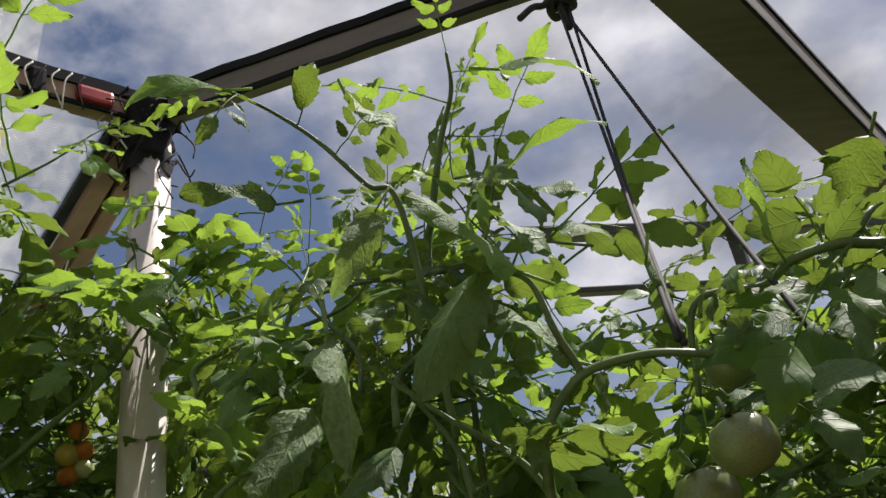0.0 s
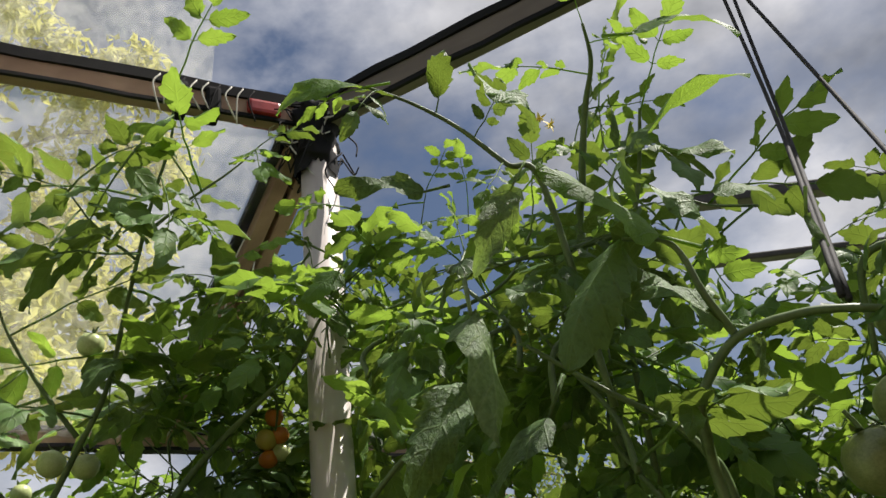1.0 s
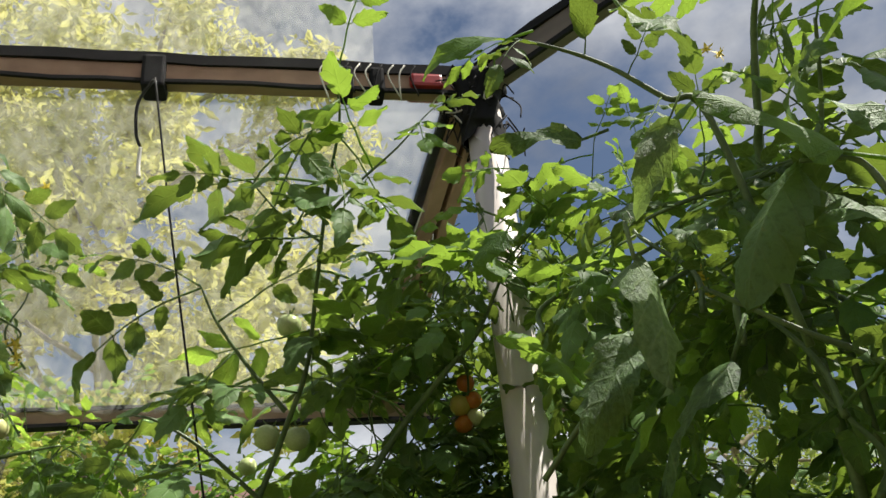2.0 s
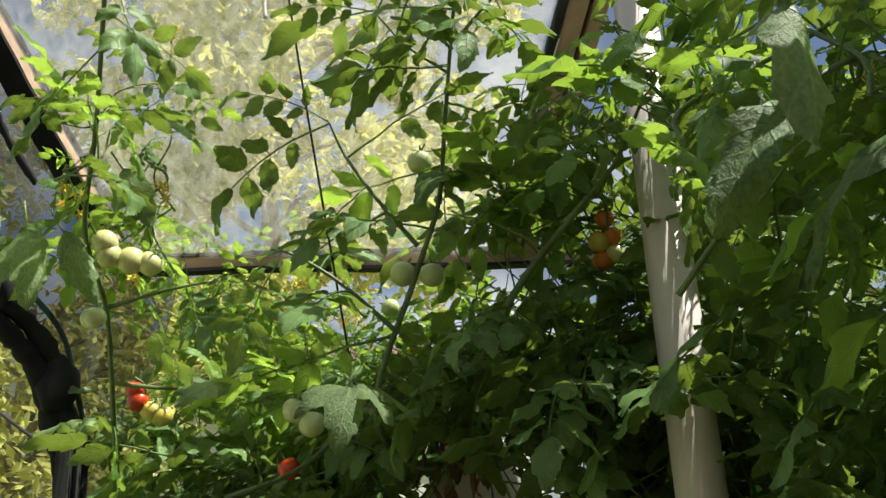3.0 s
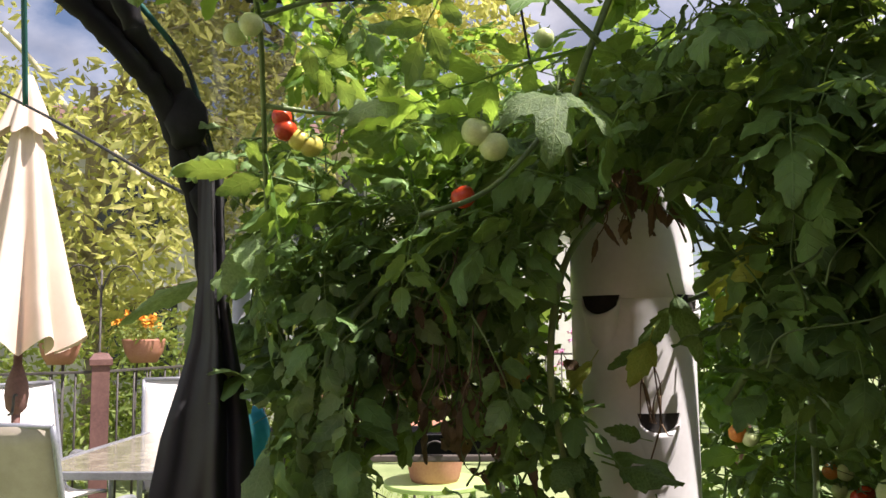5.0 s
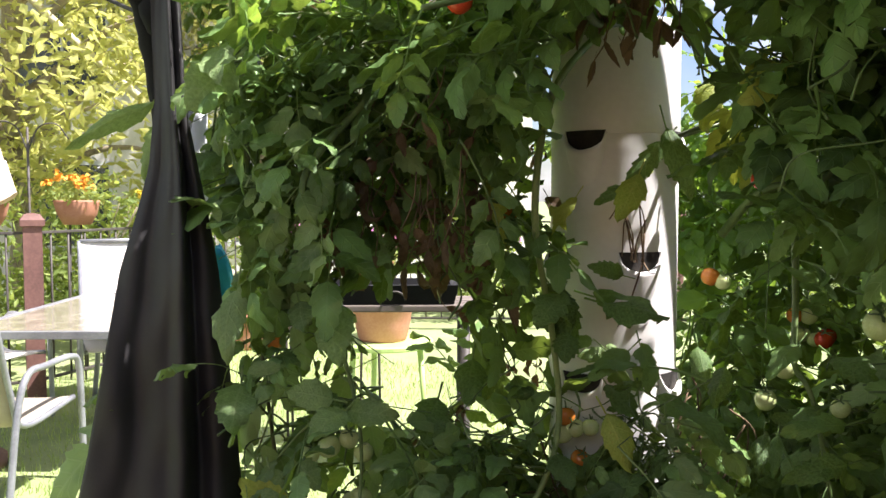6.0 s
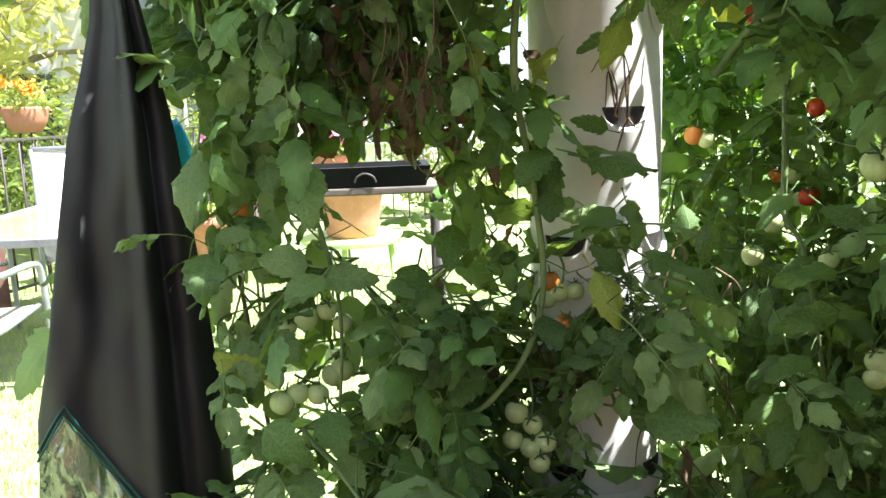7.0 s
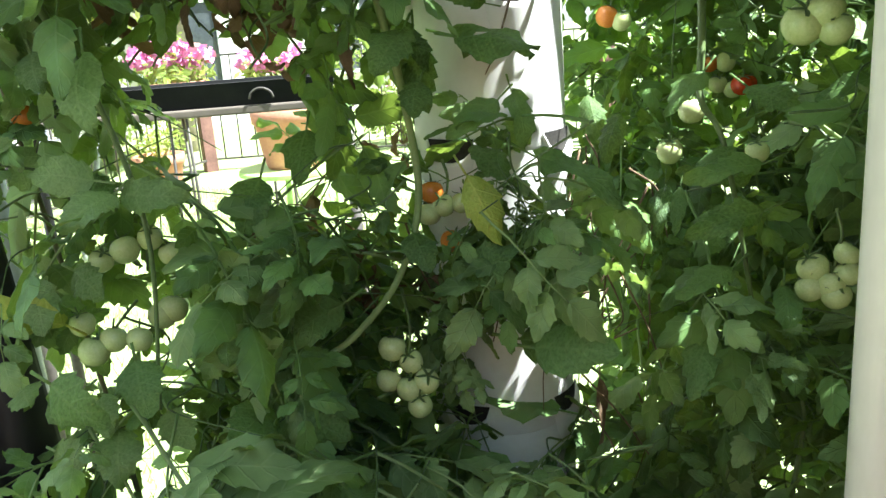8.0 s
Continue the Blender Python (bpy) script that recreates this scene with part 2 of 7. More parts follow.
MAT = {
    "leaf": leaf_material("tomato_leaf", (0.011, 0.029, 0.010), (0.132, 0.235, 0.072), (0.33, 0.46, 0.06), (0.20, 0.24, 0.07), -0.03, thin=0.27),
    "leaf_young": leaf_material("young_leaf", (0.038, 0.095, 0.022), (0.10, 0.19, 0.045), (0.40, 0.60, 0.07), thin=0.45),
    "leaf_pale": leaf_material("pale_leaf", (0.055, 0.10, 0.04), (0.235, 0.335, 0.135), (0.33, 0.48, 0.09), (0.255, 0.33, 0.13), -0.05),
    "leaf_yellow": leaf_material("yellowing_leaf", (0.15, 0.23, 0.04), (0.38, 0.44, 0.10), (0.55, 0.58, 0.06), (0.36, 0.33, 0.07), 0.03),
    "leaf_dry": leaf_material("withered_leaf", (0.045, 0.03, 0.018), (0.19, 0.125, 0.07), (0.22, 0.14, 0.06), None, 0, 0.2),
    "tree_leaf": leaf_material("tree_leaf", (0.22, 0.24, 0.08), (0.48, 0.445, 0.16), (0.76, 0.74, 0.23), None, 0, 0.1, 0.5),
    "shrub_leaf": leaf_material("shrub_leaf", (0.09, 0.14, 0.035), (0.22, 0.28, 0.08), (0.5, 0.58, 0.12), None, 0, 0.1),
    "stem": surface("stem_skin", (0.05, 0.09, 0.022), (0.13, 0.19, 0.06), 0.5, 30, 300, 0.3, dist=0.0006),
    "stem_pale": surface("pale_stem_skin", (0.16, 0.23, 0.07), (0.26, 0.33, 0.12), 0.5, 30, 300, 0.3, dist=0.0006),
    "stem_old": surface("old_stem_skin", (0.07, 0.075, 0.03), (0.17, 0.17, 0.08), 0.6, 30, 300, 0.4, dist=0.0006),
    "twig_dry": surface("dry_twig", (0.06, 0.035, 0.02), (0.2, 0.13, 0.07), 0.8, 40, 300, 0.4, dist=0.0006),
    "fruit_green": surface("green_tomato_skin", (0.44, 0.53, 0.22), (0.56, 0.63, 0.30), 0.26, 12, 60, 0.03, dist=0.0005),
    "fruit_pale": surface("pale_yellow_green_tomato_skin", (0.52, 0.53, 0.20), (0.64, 0.63, 0.28), 0.26, 12, 60, 0.03, dist=0.0005),
    # darker copy of the green skin, with the shade of the leaves in its colour
    "fruit_green_shaded": surface("shaded_green_tomato_skin", (0.11, 0.145, 0.042), (0.20, 0.235, 0.085), 0.3, 25, 200, 0.05, dist=0.0005),
    "fruit_yellow": surface("yellow_tomato_skin", (0.48, 0.40, 0.07), (0.6, 0.52, 0.12), 0.24, 25, 200, 0.05, dist=0.0005),
    "fruit_orange": surface("orange_tomato_skin", (0.50, 0.14, 0.02), (0.62, 0.24, 0.04), 0.24, 25, 200, 0.05, dist=0.0005),
    "fruit_red": surface("red_tomato_skin", (0.42, 0.03, 0.012), (0.56, 0.07, 0.02), 0.22, 25, 200, 0.05, dist=0.0005),
    "petal": surface("yellow_petal", (0.6, 0.45, 0.03), (0.75, 0.6, 0.06), 0.6, 40, 200, 0.1),
    "pvc": surface("white_pvc", (0.56, 0.51, 0.46), (0.68, 0.62, 0.57), 0.38, 5, 120, 0.06, stretch=(1, 1, 0.3)),
    "tower": surface("tower_plastic", (0.70, 0.685, 0.66), (0.81, 0.80, 0.78), 0.36, 6, 90, 0.06),
    # near-black colour that gives the slots the darkness of an opening
    "hole": surface("dark_opening", (0.008, 0.008, 0.007), (0.035, 0.03, 0.025), 0.9, 60, 300, 0.8),
    "wood": surface("brown_timber", (0.22, 0.13, 0.085), (0.46, 0.31, 0.21), 0.65, 4, 40, 0.4, stretch=(0.15, 1, 1)),
    "lime_paint": surface("pale_green_paint", (0.34, 0.48, 0.14), (0.46, 0.60, 0.22), 0.55, 6, 90, 0.1),
    # darker timber, with the shade of the undersides put into its base colour
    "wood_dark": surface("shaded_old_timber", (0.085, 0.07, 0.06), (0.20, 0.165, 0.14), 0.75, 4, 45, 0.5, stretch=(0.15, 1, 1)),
    "wood_grey": surface("weathered_timber", (0.26, 0.22, 0.18), (0.48, 0.42, 0.36), 0.75, 4, 45, 0.5, stretch=(0.15, 1, 1)),
    "black": surface("black_fabric", (0.005, 0.005, 0.006), (0.017, 0.017, 0.018), 0.85, 8, 500, 0.3, spec=0.25, dist=0.0006),
    "curtain": surface("black_curtain", (0.010, 0.010, 0.011), (0.026, 0.025, 0.026), 0.6, 7, 700, 0.2, dist=0.0005),
    "green_trim": surface("green_binding", (0.006, 0.06, 0.05), (0.012, 0.12, 0.1), 0.6, 10, 400, 0.3),
    "rope": surface("black_cord", (0.01, 0.01, 0.01), (0.045, 0.043, 0.04), 0.8, 50, 900, 0.8, dist=0.0008),
    "string": surface("white_twine", (0.5, 0.48, 0.42), (0.7, 0.68, 0.62), 0.8, 50, 900, 0.5, dist=0.0005),
    "red_tape": surface("red_tape", (0.25, 0.015, 0.015), (0.42, 0.04, 0.035), 0.4, 20, 200, 0.2),
    "grass": surface("lawn_soil", (0.15, 0.20, 0.07), (0.29, 0.34, 0.15), 0.9, 1.5, 60, 0.5, dist=0.01),
    "canvas": surface("cream_canvas", (0.60, 0.47, 0.38), (0.74, 0.60, 0.49), 0.8, 3, 400, 0.2, dist=0.001),
    "steel": surface("grey_metal", (0.16, 0.165, 0.18), (0.30, 0.31, 0.34), 0.4, 5, 90, 0.1, metal=0.3),
    "iron": surface("dark_iron", (0.03, 0.025, 0.022), (0.08, 0.07, 0.06), 0.6, 10, 90, 0.3),
    "sling": surface("beige_sling", (0.30, 0.26, 0.2), (0.42, 0.37, 0.3), 0.8, 6, 300, 0.3),
    "cushion": surface("white_sling", (0.66, 0.62, 0.56), (0.78, 0.75, 0.7), 0.8, 4, 300, 0.2),
    "glass_top": surface("mottled_glass_top", (0.13, 0.12, 0.085), (0.34, 0.31, 0.24), 0.15, 9, 60, 0.05),
    "pale_bark": surface("pale_bark", (0.40, 0.36, 0.24), (0.62, 0.57, 0.42), 0.8, 5, 60, 0.4),
    "terracotta": surface("terracotta", (0.34, 0.135, 0.08), (0.46, 0.225, 0.145), 0.8, 6, 80, 0.3),
    "post": surface("dark_red_post", (0.09, 0.04, 0.035), (0.2, 0.10, 0.08), 0.7, 5, 60, 0.3),
    "stucco": surface("pale_stucco", (0.5, 0.48, 0.45), (0.66, 0.64, 0.60), 0.9, 2, 60, 0.4, dist=0.004),
    "pane": surface("dark_window_glass", (0.03, 0.035, 0.04), (0.08, 0.09, 0.1), 0.08, 2, 20, 0.0),
    "roof": surface("brown_roof", (0.10, 0.05, 0.04), (0.2, 0.11, 0.08), 0.8, 3, 40, 0.4),
    "flower_orange": surface("orange_petals", (0.75, 0.25, 0.02), (0.85, 0.42, 0.04), 0.6, 30, 200, 0.1),
    "flower_pink": surface("pink_petals", (0.6, 0.15, 0.4), (0.8, 0.35, 0.6), 0.6, 30, 200, 0.1),
    "bark": surface("tree_bark", (0.14, 0.11, 0.075), (0.34, 0.29, 0.2), 0.85, 6, 60, 0.6, dist=0.01),
    "blue": surface("blue_plastic", (0.02, 0.30, 0.5), (0.04, 0.42, 0.62), 0.4, 8, 90, 0.1),
    "soil": surface("dark_soil", (0.018, 0.013, 0.009), (0.06, 0.045, 0.03), 0.95, 5, 60, 0.8, dist=0.01),
    "sheet": clear_sheet("clear_vinyl", (0.98, 0.98, 0.96), 0.035, 0.42, 0.03, 42.0, (0.03, 0.17)),
    "vinyl": clear_sheet("crinkled_vinyl", (0.24, 0.26, 0.24), 0.10, 1.0, 0.22, 30.0, (0.04, 0.22), 0.03),
    "alu": surface("pale_metal", (0.36, 0.37, 0.39), (0.5, 0.51, 0.53), 0.45, 5, 90, 0.05),
    "blade": leaf_material("grass_blade", (0.14, 0.21, 0.05), (0.32, 0.42, 0.13), (0.5, 0.62, 0.16), None, 0, 0.0),
    }


def screen_material():
    m, nt, b, out = shader("insect_screen")
    b.inputs["Base Color"].default_value = (0.035, 0.037, 0.04, 1)
    b.inputs["Roughness"].default_value = 0.7
    tr = nt.nodes.new("ShaderNodeBsdfTransparent")
    co = nt.nodes.new("ShaderNodeTexCoord")
    n = node(nt, "ShaderNodeTexNoise", Scale=9.0, Detail=4.0)
    mr = nt.nodes.new("ShaderNodeMapRange")
    mr.inputs["To Min"].default_value, mr.inputs["To Max"].default_value = 0.45, 0.85
    ms = nt.nodes.new("ShaderNodeMixShader")
    L = nt.links.new
    L(co.outputs["Object"], n.inputs["Vector"]); L(n.outputs["Fac"], mr.inputs["Value"]); L(mr.outputs[0], ms.inputs[0])
    L(tr.outputs[0], ms.inputs[1]); L(b.outputs[0], ms.inputs[2]); L(ms.outputs[0], out.inputs["Surface"])
    return m


MAT["mesh"] = screen_material()


# ---- mesh helpers ----
def obj(name, verts, faces, mat, parent=None, uvs=None, smooth=True, label=""):
    me = bpy.data.meshes.new(name)
    me.from_pydata([tuple(v) for v in verts], [], faces)
    if uvs:
        lay = me.uv_layers.new(name="UVMap")
        vi = np.zeros(len(me.loops), dtype=np.int32)
        me.loops.foreach_get("vertex_index", vi)
        lay.data.foreach_set("uv", np.asarray(uvs, dtype=np.float32)[vi].ravel())
    me.materials.append(MAT[mat])
    if smooth:
        me.polygons.foreach_set("use_smooth", [True] * len(me.polygons))
    me.update()
    ob = new(name, me)
    if parent:
        ob.parent = parent
    if label:
        tagged(ob, label)
    return ob


def part(name, bm, mat, parent, label="", smooth=False):
    me = bpy.data.meshes.new(name)
    bm.to_mesh(me)
    bm.free()
    me.materials.append(MAT[mat])
    if smooth:
        me.polygons.foreach_set("use_smooth", [True] * len(me.polygons))
    ob = new(name, me)
    ob.parent = parent
    if label:
        tagged(ob, label)
    return ob


def thing(name, at, label, category, group="", kind=""):
    e = new(name)
    e.location = at
    e.empty_display_size = 0.05
    return tagged(e, label, category, group, kind)


def smooth_path(pts, steps=8):
    """Catmull-Rom through the given points."""
    P = [Vector(p) for p in pts]
    if len(P) < 3:
        return [P[0].lerp(P[-1], i / steps) for i in range(steps + 1)]
    P = [P[0] * 2 - P[1]] + P + [P[-1] * 2 - P[-2]]
    res = []
    for i in range(1, len(P) - 2):
        a, b, c, d = P[i - 1:i + 3]
        for k in range(steps):
            t = k / steps
            res.append(0.5 * (2 * b + (c - a) * t + (2 * a - 5 * b + 4 * c - d) * t * t + (3 * b - a - 3 * c + d) * t ** 3))
    res.append(P[-2])
    return res


def tube(pts, r0, r1=None, sides=6, wob=0.0, rng=None):
    """Verts and faces of a tapering tube along a path."""
    r1 = r0 if r1 is None else r1
    V, F = [], []
    n = len(pts)
    ref = Vector((0.31, 0.17, 0.93)).normalized()
    for i, p in enumerate(pts):
        d = (pts[min(i + 1, n - 1)] - pts[max(i - 1, 0)])
        d = d.normalized() if d.length > 1e-9 else Vector((0, 0, 1))
        if abs(d.dot(ref)) > 0.97:
            ref = Vector((0.9, 0.3, 0.1)).normalized()
        x = d.cross(ref).normalized()
        y = d.cross(x)
        ref = (ref - d * ref.dot(d)).normalized()
        r = r0 + (r1 - r0) * i / max(1, n - 1)
        if rng and wob:
            r *= 1 + rng.uniform(-wob, wob)
        for k in range(sides):
            a = 2 * math.pi * k / sides
            V.append(p + x * (r * math.cos(a)) + y * (r * math.sin(a)))
    for i in range(n - 1):
        for k in range(sides):
            a, b = i * sides + k, i * sides + (k + 1) % sides
            F.append((a, b, b + sides, a + sides))
    F.append(tuple(range(sides - 1, -1, -1)))
    F.append(tuple((n - 1) * sides + k for k in range(sides)))
    return V, F


def tube_obj(name, pts, r0, r1, mat, parent=None, sides=6, steps=8, label="", wob=0.0, rng=None):
    V, F = tube(smooth_path(pts, steps), r0, r1, sides, wob, rng)
    return obj(name, V, F, mat, parent, label=label)


def beam_bm(a, b, w, h, up=Vector((0, 0, 1)), bev=0.004):
    """A bevelled bar of section w x h from a to b, in its parent's space."""
    a, b = Vector(a), Vector(b)
    d = (b - a)
    n = d.normalized()
    s = n.cross(up).normalized()
    u = s.cross(n)
    bm = bmesh.new()
    bmesh.ops.create_cube(bm, size=1)
    m = Matrix((n, s, u)).transposed().to_4x4()
    for v in bm.verts:
        v.co = Vector((v.co.x * d.length, v.co.y * w, v.co.z * h))
    if bev:
        bmesh.ops.bevel(bm, geom=bm.edges[:], offset=bev, segments=2, affect="EDGES", profile=0.6)
    bmesh.ops.transform(bm, matrix=Matrix.Translation((a + b) / 2) @ m, verts=bm.verts)
    return bm


def lathe(profile, segs=32):
    V, F = [], []
    for r, z in profile:
        for k in range(segs):
            a = 2 * math.pi * k / segs
            V.append(Vector((r * math.cos(a), r * math.sin(a), z)))
    for i in range(len(profile) - 1):
        for k in range(segs):
            a, b = i * segs + k, i * segs + (k + 1) % segs
            F.append((a, b, b + segs, a + segs))
    return V, F


# ---- leaves ----
def add_leaflet(V, F, U, base, way, normal, length, width, rng, teeth=4, fold=0.25, curl=0.35, nu=12):
    """One lobed leaflet: five rows across, folded on its midrib, bending down to its tip."""
    way = way.normalized()
    side = normal.cross(way).normalized()
    normal = way.cross(side).normalized()
    start = len(V)
    twist = rng.uniform(-0.6, 0.6)
    wavy = rng.uniform(0.03, 0.085)
    ph = rng.uniform(0, 6.28)
    p = Vector(base)
    ang = rng.uniform(-0.25, 0.15)
    curl = curl * rng.uniform(0.6, 1.5)
    fold = fold * rng.choice((1, 1, 1, -0.8))
    rows = [(0.0, 1.0, 1.0, 0.0)]
    teeth += 1
    lobe = rng.choice((0, 1, 1, 1))
    for k in range(teeth):
        a = 0.04 + 0.90 * (k / teeth) ** 1.05
        b = 0.04 + 0.90 * ((k + 1) / teeth) ** 1.05
        dl, dr = (rng.uniform(0.05, 0.16) * (0.3 if k == 0 else 1.9 if k == lobe else 1.0) for _ in range(2))
        rows.append((a + 0.015, 1 - dl, 1 - dr, -0.01 if k else 0.0))
        rows.append((a + (b - a) * 0.72, 1 + rng.uniform(0.0, 0.10), 1 + rng.uniform(0.0, 0.10), 0.034))
    rows.append((1.0, 1.0, 1.0, 0.0))
    bend = rng.uniform(-0.18, 0.18)
    last = 0.0
    for u, lobe_l, lobe_r, sweep in rows:
        ang += curl * (u - last) * (0.4 + 1.4 * u)
        dirn = way * math.cos(ang) - normal * math.sin(ang) + side * (bend * u)
        nrm = normal * math.cos(ang) + way * math.sin(ang)
        p = p + dirn * (length * (u - last))
        last = u
        tw = twist * u
        s2 = side * math.cos(tw) + nrm * math.sin(tw)
        n2 = nrm * math.cos(tw) - side * math.sin(tw)
        hw = width * 0.5 * 2.3 * (u ** 0.55) * ((1 - u) ** 0.97) if 0 < u < 1 else 0.0
        for v in (-1, -0.5, 0, 0.5, 1):
            w = hw * v * ((lobe_l if v < 0 else lobe_r) if abs(v) == 1 else 1.0)
            lift = fold * abs(v) * hw + wavy * length * abs(v) * math.sin(ph + 9 * u + 2.2 * v) - 0.25 * hw * (abs(v) == 1)
            V.append(p + s2 * w + n2 * lift + dirn * (sweep * length * (abs(v) == 1)))
            U.append((u, v))
    for i in range(len(rows) - 1):
        for k in range(4):
            a = start + i * 5 + k
            F.append((a, a + 1, a + 6, a + 5))


def leaf_mesh(name, rng, mat, size=0.2, pairs=3, droop=0.5, curl=0.45, broad=0.62, nu=14):
    """A compound tomato leaf along +X, face up: a bent stalk with pairs of leaflets and one at its end."""
    V, F, U = [], [], []
    pts, ang, p = [], 0.15, Vector((0, 0, 0))
    n = 6
    for i in range(n + 1):
        pts.append(p.copy())
        p = p + Vector((math.cos(ang), rng.uniform(-0.12, 0.12), -math.sin(ang))) * (size / n)
        ang += droop / n
    tv, tf = tube(pts, 0.0022 * size / 0.2, 0.0011 * size / 0.2, 5)
    V += tv
    U += [(0.5, 0.0)] * len(tv)
    F += tf
    end = (pts[-1] - pts[-2]).normalized()
    add_leaflet(V, F, U, pts[-1], end, Vector((0, rng.uniform(-.2, .2), 1)), size * rng.uniform(0.40, 0.5), size * broad * 0.46, rng, rng.choice((3, 4)), 0.25, curl, nu)
    spots = [0.80, 0.55, 0.32, 0.15][:pairs]
    for j, s in enumerate(spots):
        k = s * n
        at = pts[int(k)].lerp(pts[min(n, int(k) + 1)], k - int(k))
        d = (pts[min(n, int(k) + 1)] - pts[int(k)]).normalized()
        for sg in (1, -1):
            ln = size * (0.40, 0.36, 0.26, 0.16)[j] * rng.uniform(0.8, 1.15)
            sw = math.radians(rng.uniform(48, 75))
            way = d * math.cos(sw) + Vector((0, sg, rng.uniform(-0.35, 0.12))) * math.sin(sw)
            b2 = at + way.normalized() * ln * 0.13
            tv, tf = tube([at, b2], 0.001, 0.0008, 4)
            off = len(V)
            V += tv
            U += [(0.5, 0.0)] * len(tv)
            F += [tuple(q + off for q in f) for f in tf]
            add_leaflet(V, F, U, b2, way, Vector((rng.uniform(-.25, .25), sg * rng.uniform(-.35, .2), 1)), ln, ln * broad, rng, 3, rng.uniform(0.1, 0.4), curl * rng.uniform(0.4, 1.6), nu)
    me = bpy.data.meshes.new(name)
    me.from_pydata([tuple(v) for v in V], [], F)
    lay = me.uv_layers.new(name="UVMap")
    vi = np.zeros(len(me.loops), dtype=np.int32)
    me.loops.foreach_get("vertex_index", vi)
    lay.data.foreach_set("uv", np.asarray(U, dtype=np.float32)[vi].ravel())
    me.materials.append(MAT[mat])
    me.polygons.foreach_set("use_smooth", [True] * len(me.polygons))
    return me


_r = random.Random(7)
LEAVES = {
    "leaf": [leaf_mesh("tomato_leaf", _r, "leaf", 0.2, _r.choice((2, 3, 3)), _r.uniform(0.1, 0.9), _r.uniform(0.1, 0.8)) for _ in range(12)],
    "leaf_young": [leaf_mesh("young_leaf", _r, "leaf_young", 0.2, _r.choice((2, 3)), _r.uniform(0.1, 0.7), _r.uniform(0.1, 0.6), 0.56) for _ in range(9)],
    "leaf_pale": [leaf_mesh("pale_leaf", _r, "leaf_pale", 0.2, 2, _r.uniform(0.3, 1.0), _r.uniform(0.2, 0.8), 0.70) for _ in range(7)],
    "leaf_yellow": [leaf_mesh("yellow_leaf", _r, "leaf_yellow", 0.2, 2, _r.uniform(0.6, 1.2), _r.uniform(0.6, 1.2)) for _ in range(4)],
    "leaf_dry": [leaf_mesh("dry_leaf", _r, "leaf_dry", 0.17, 2, 1.6, 2.4, 0.35) for _ in range(4)],
}


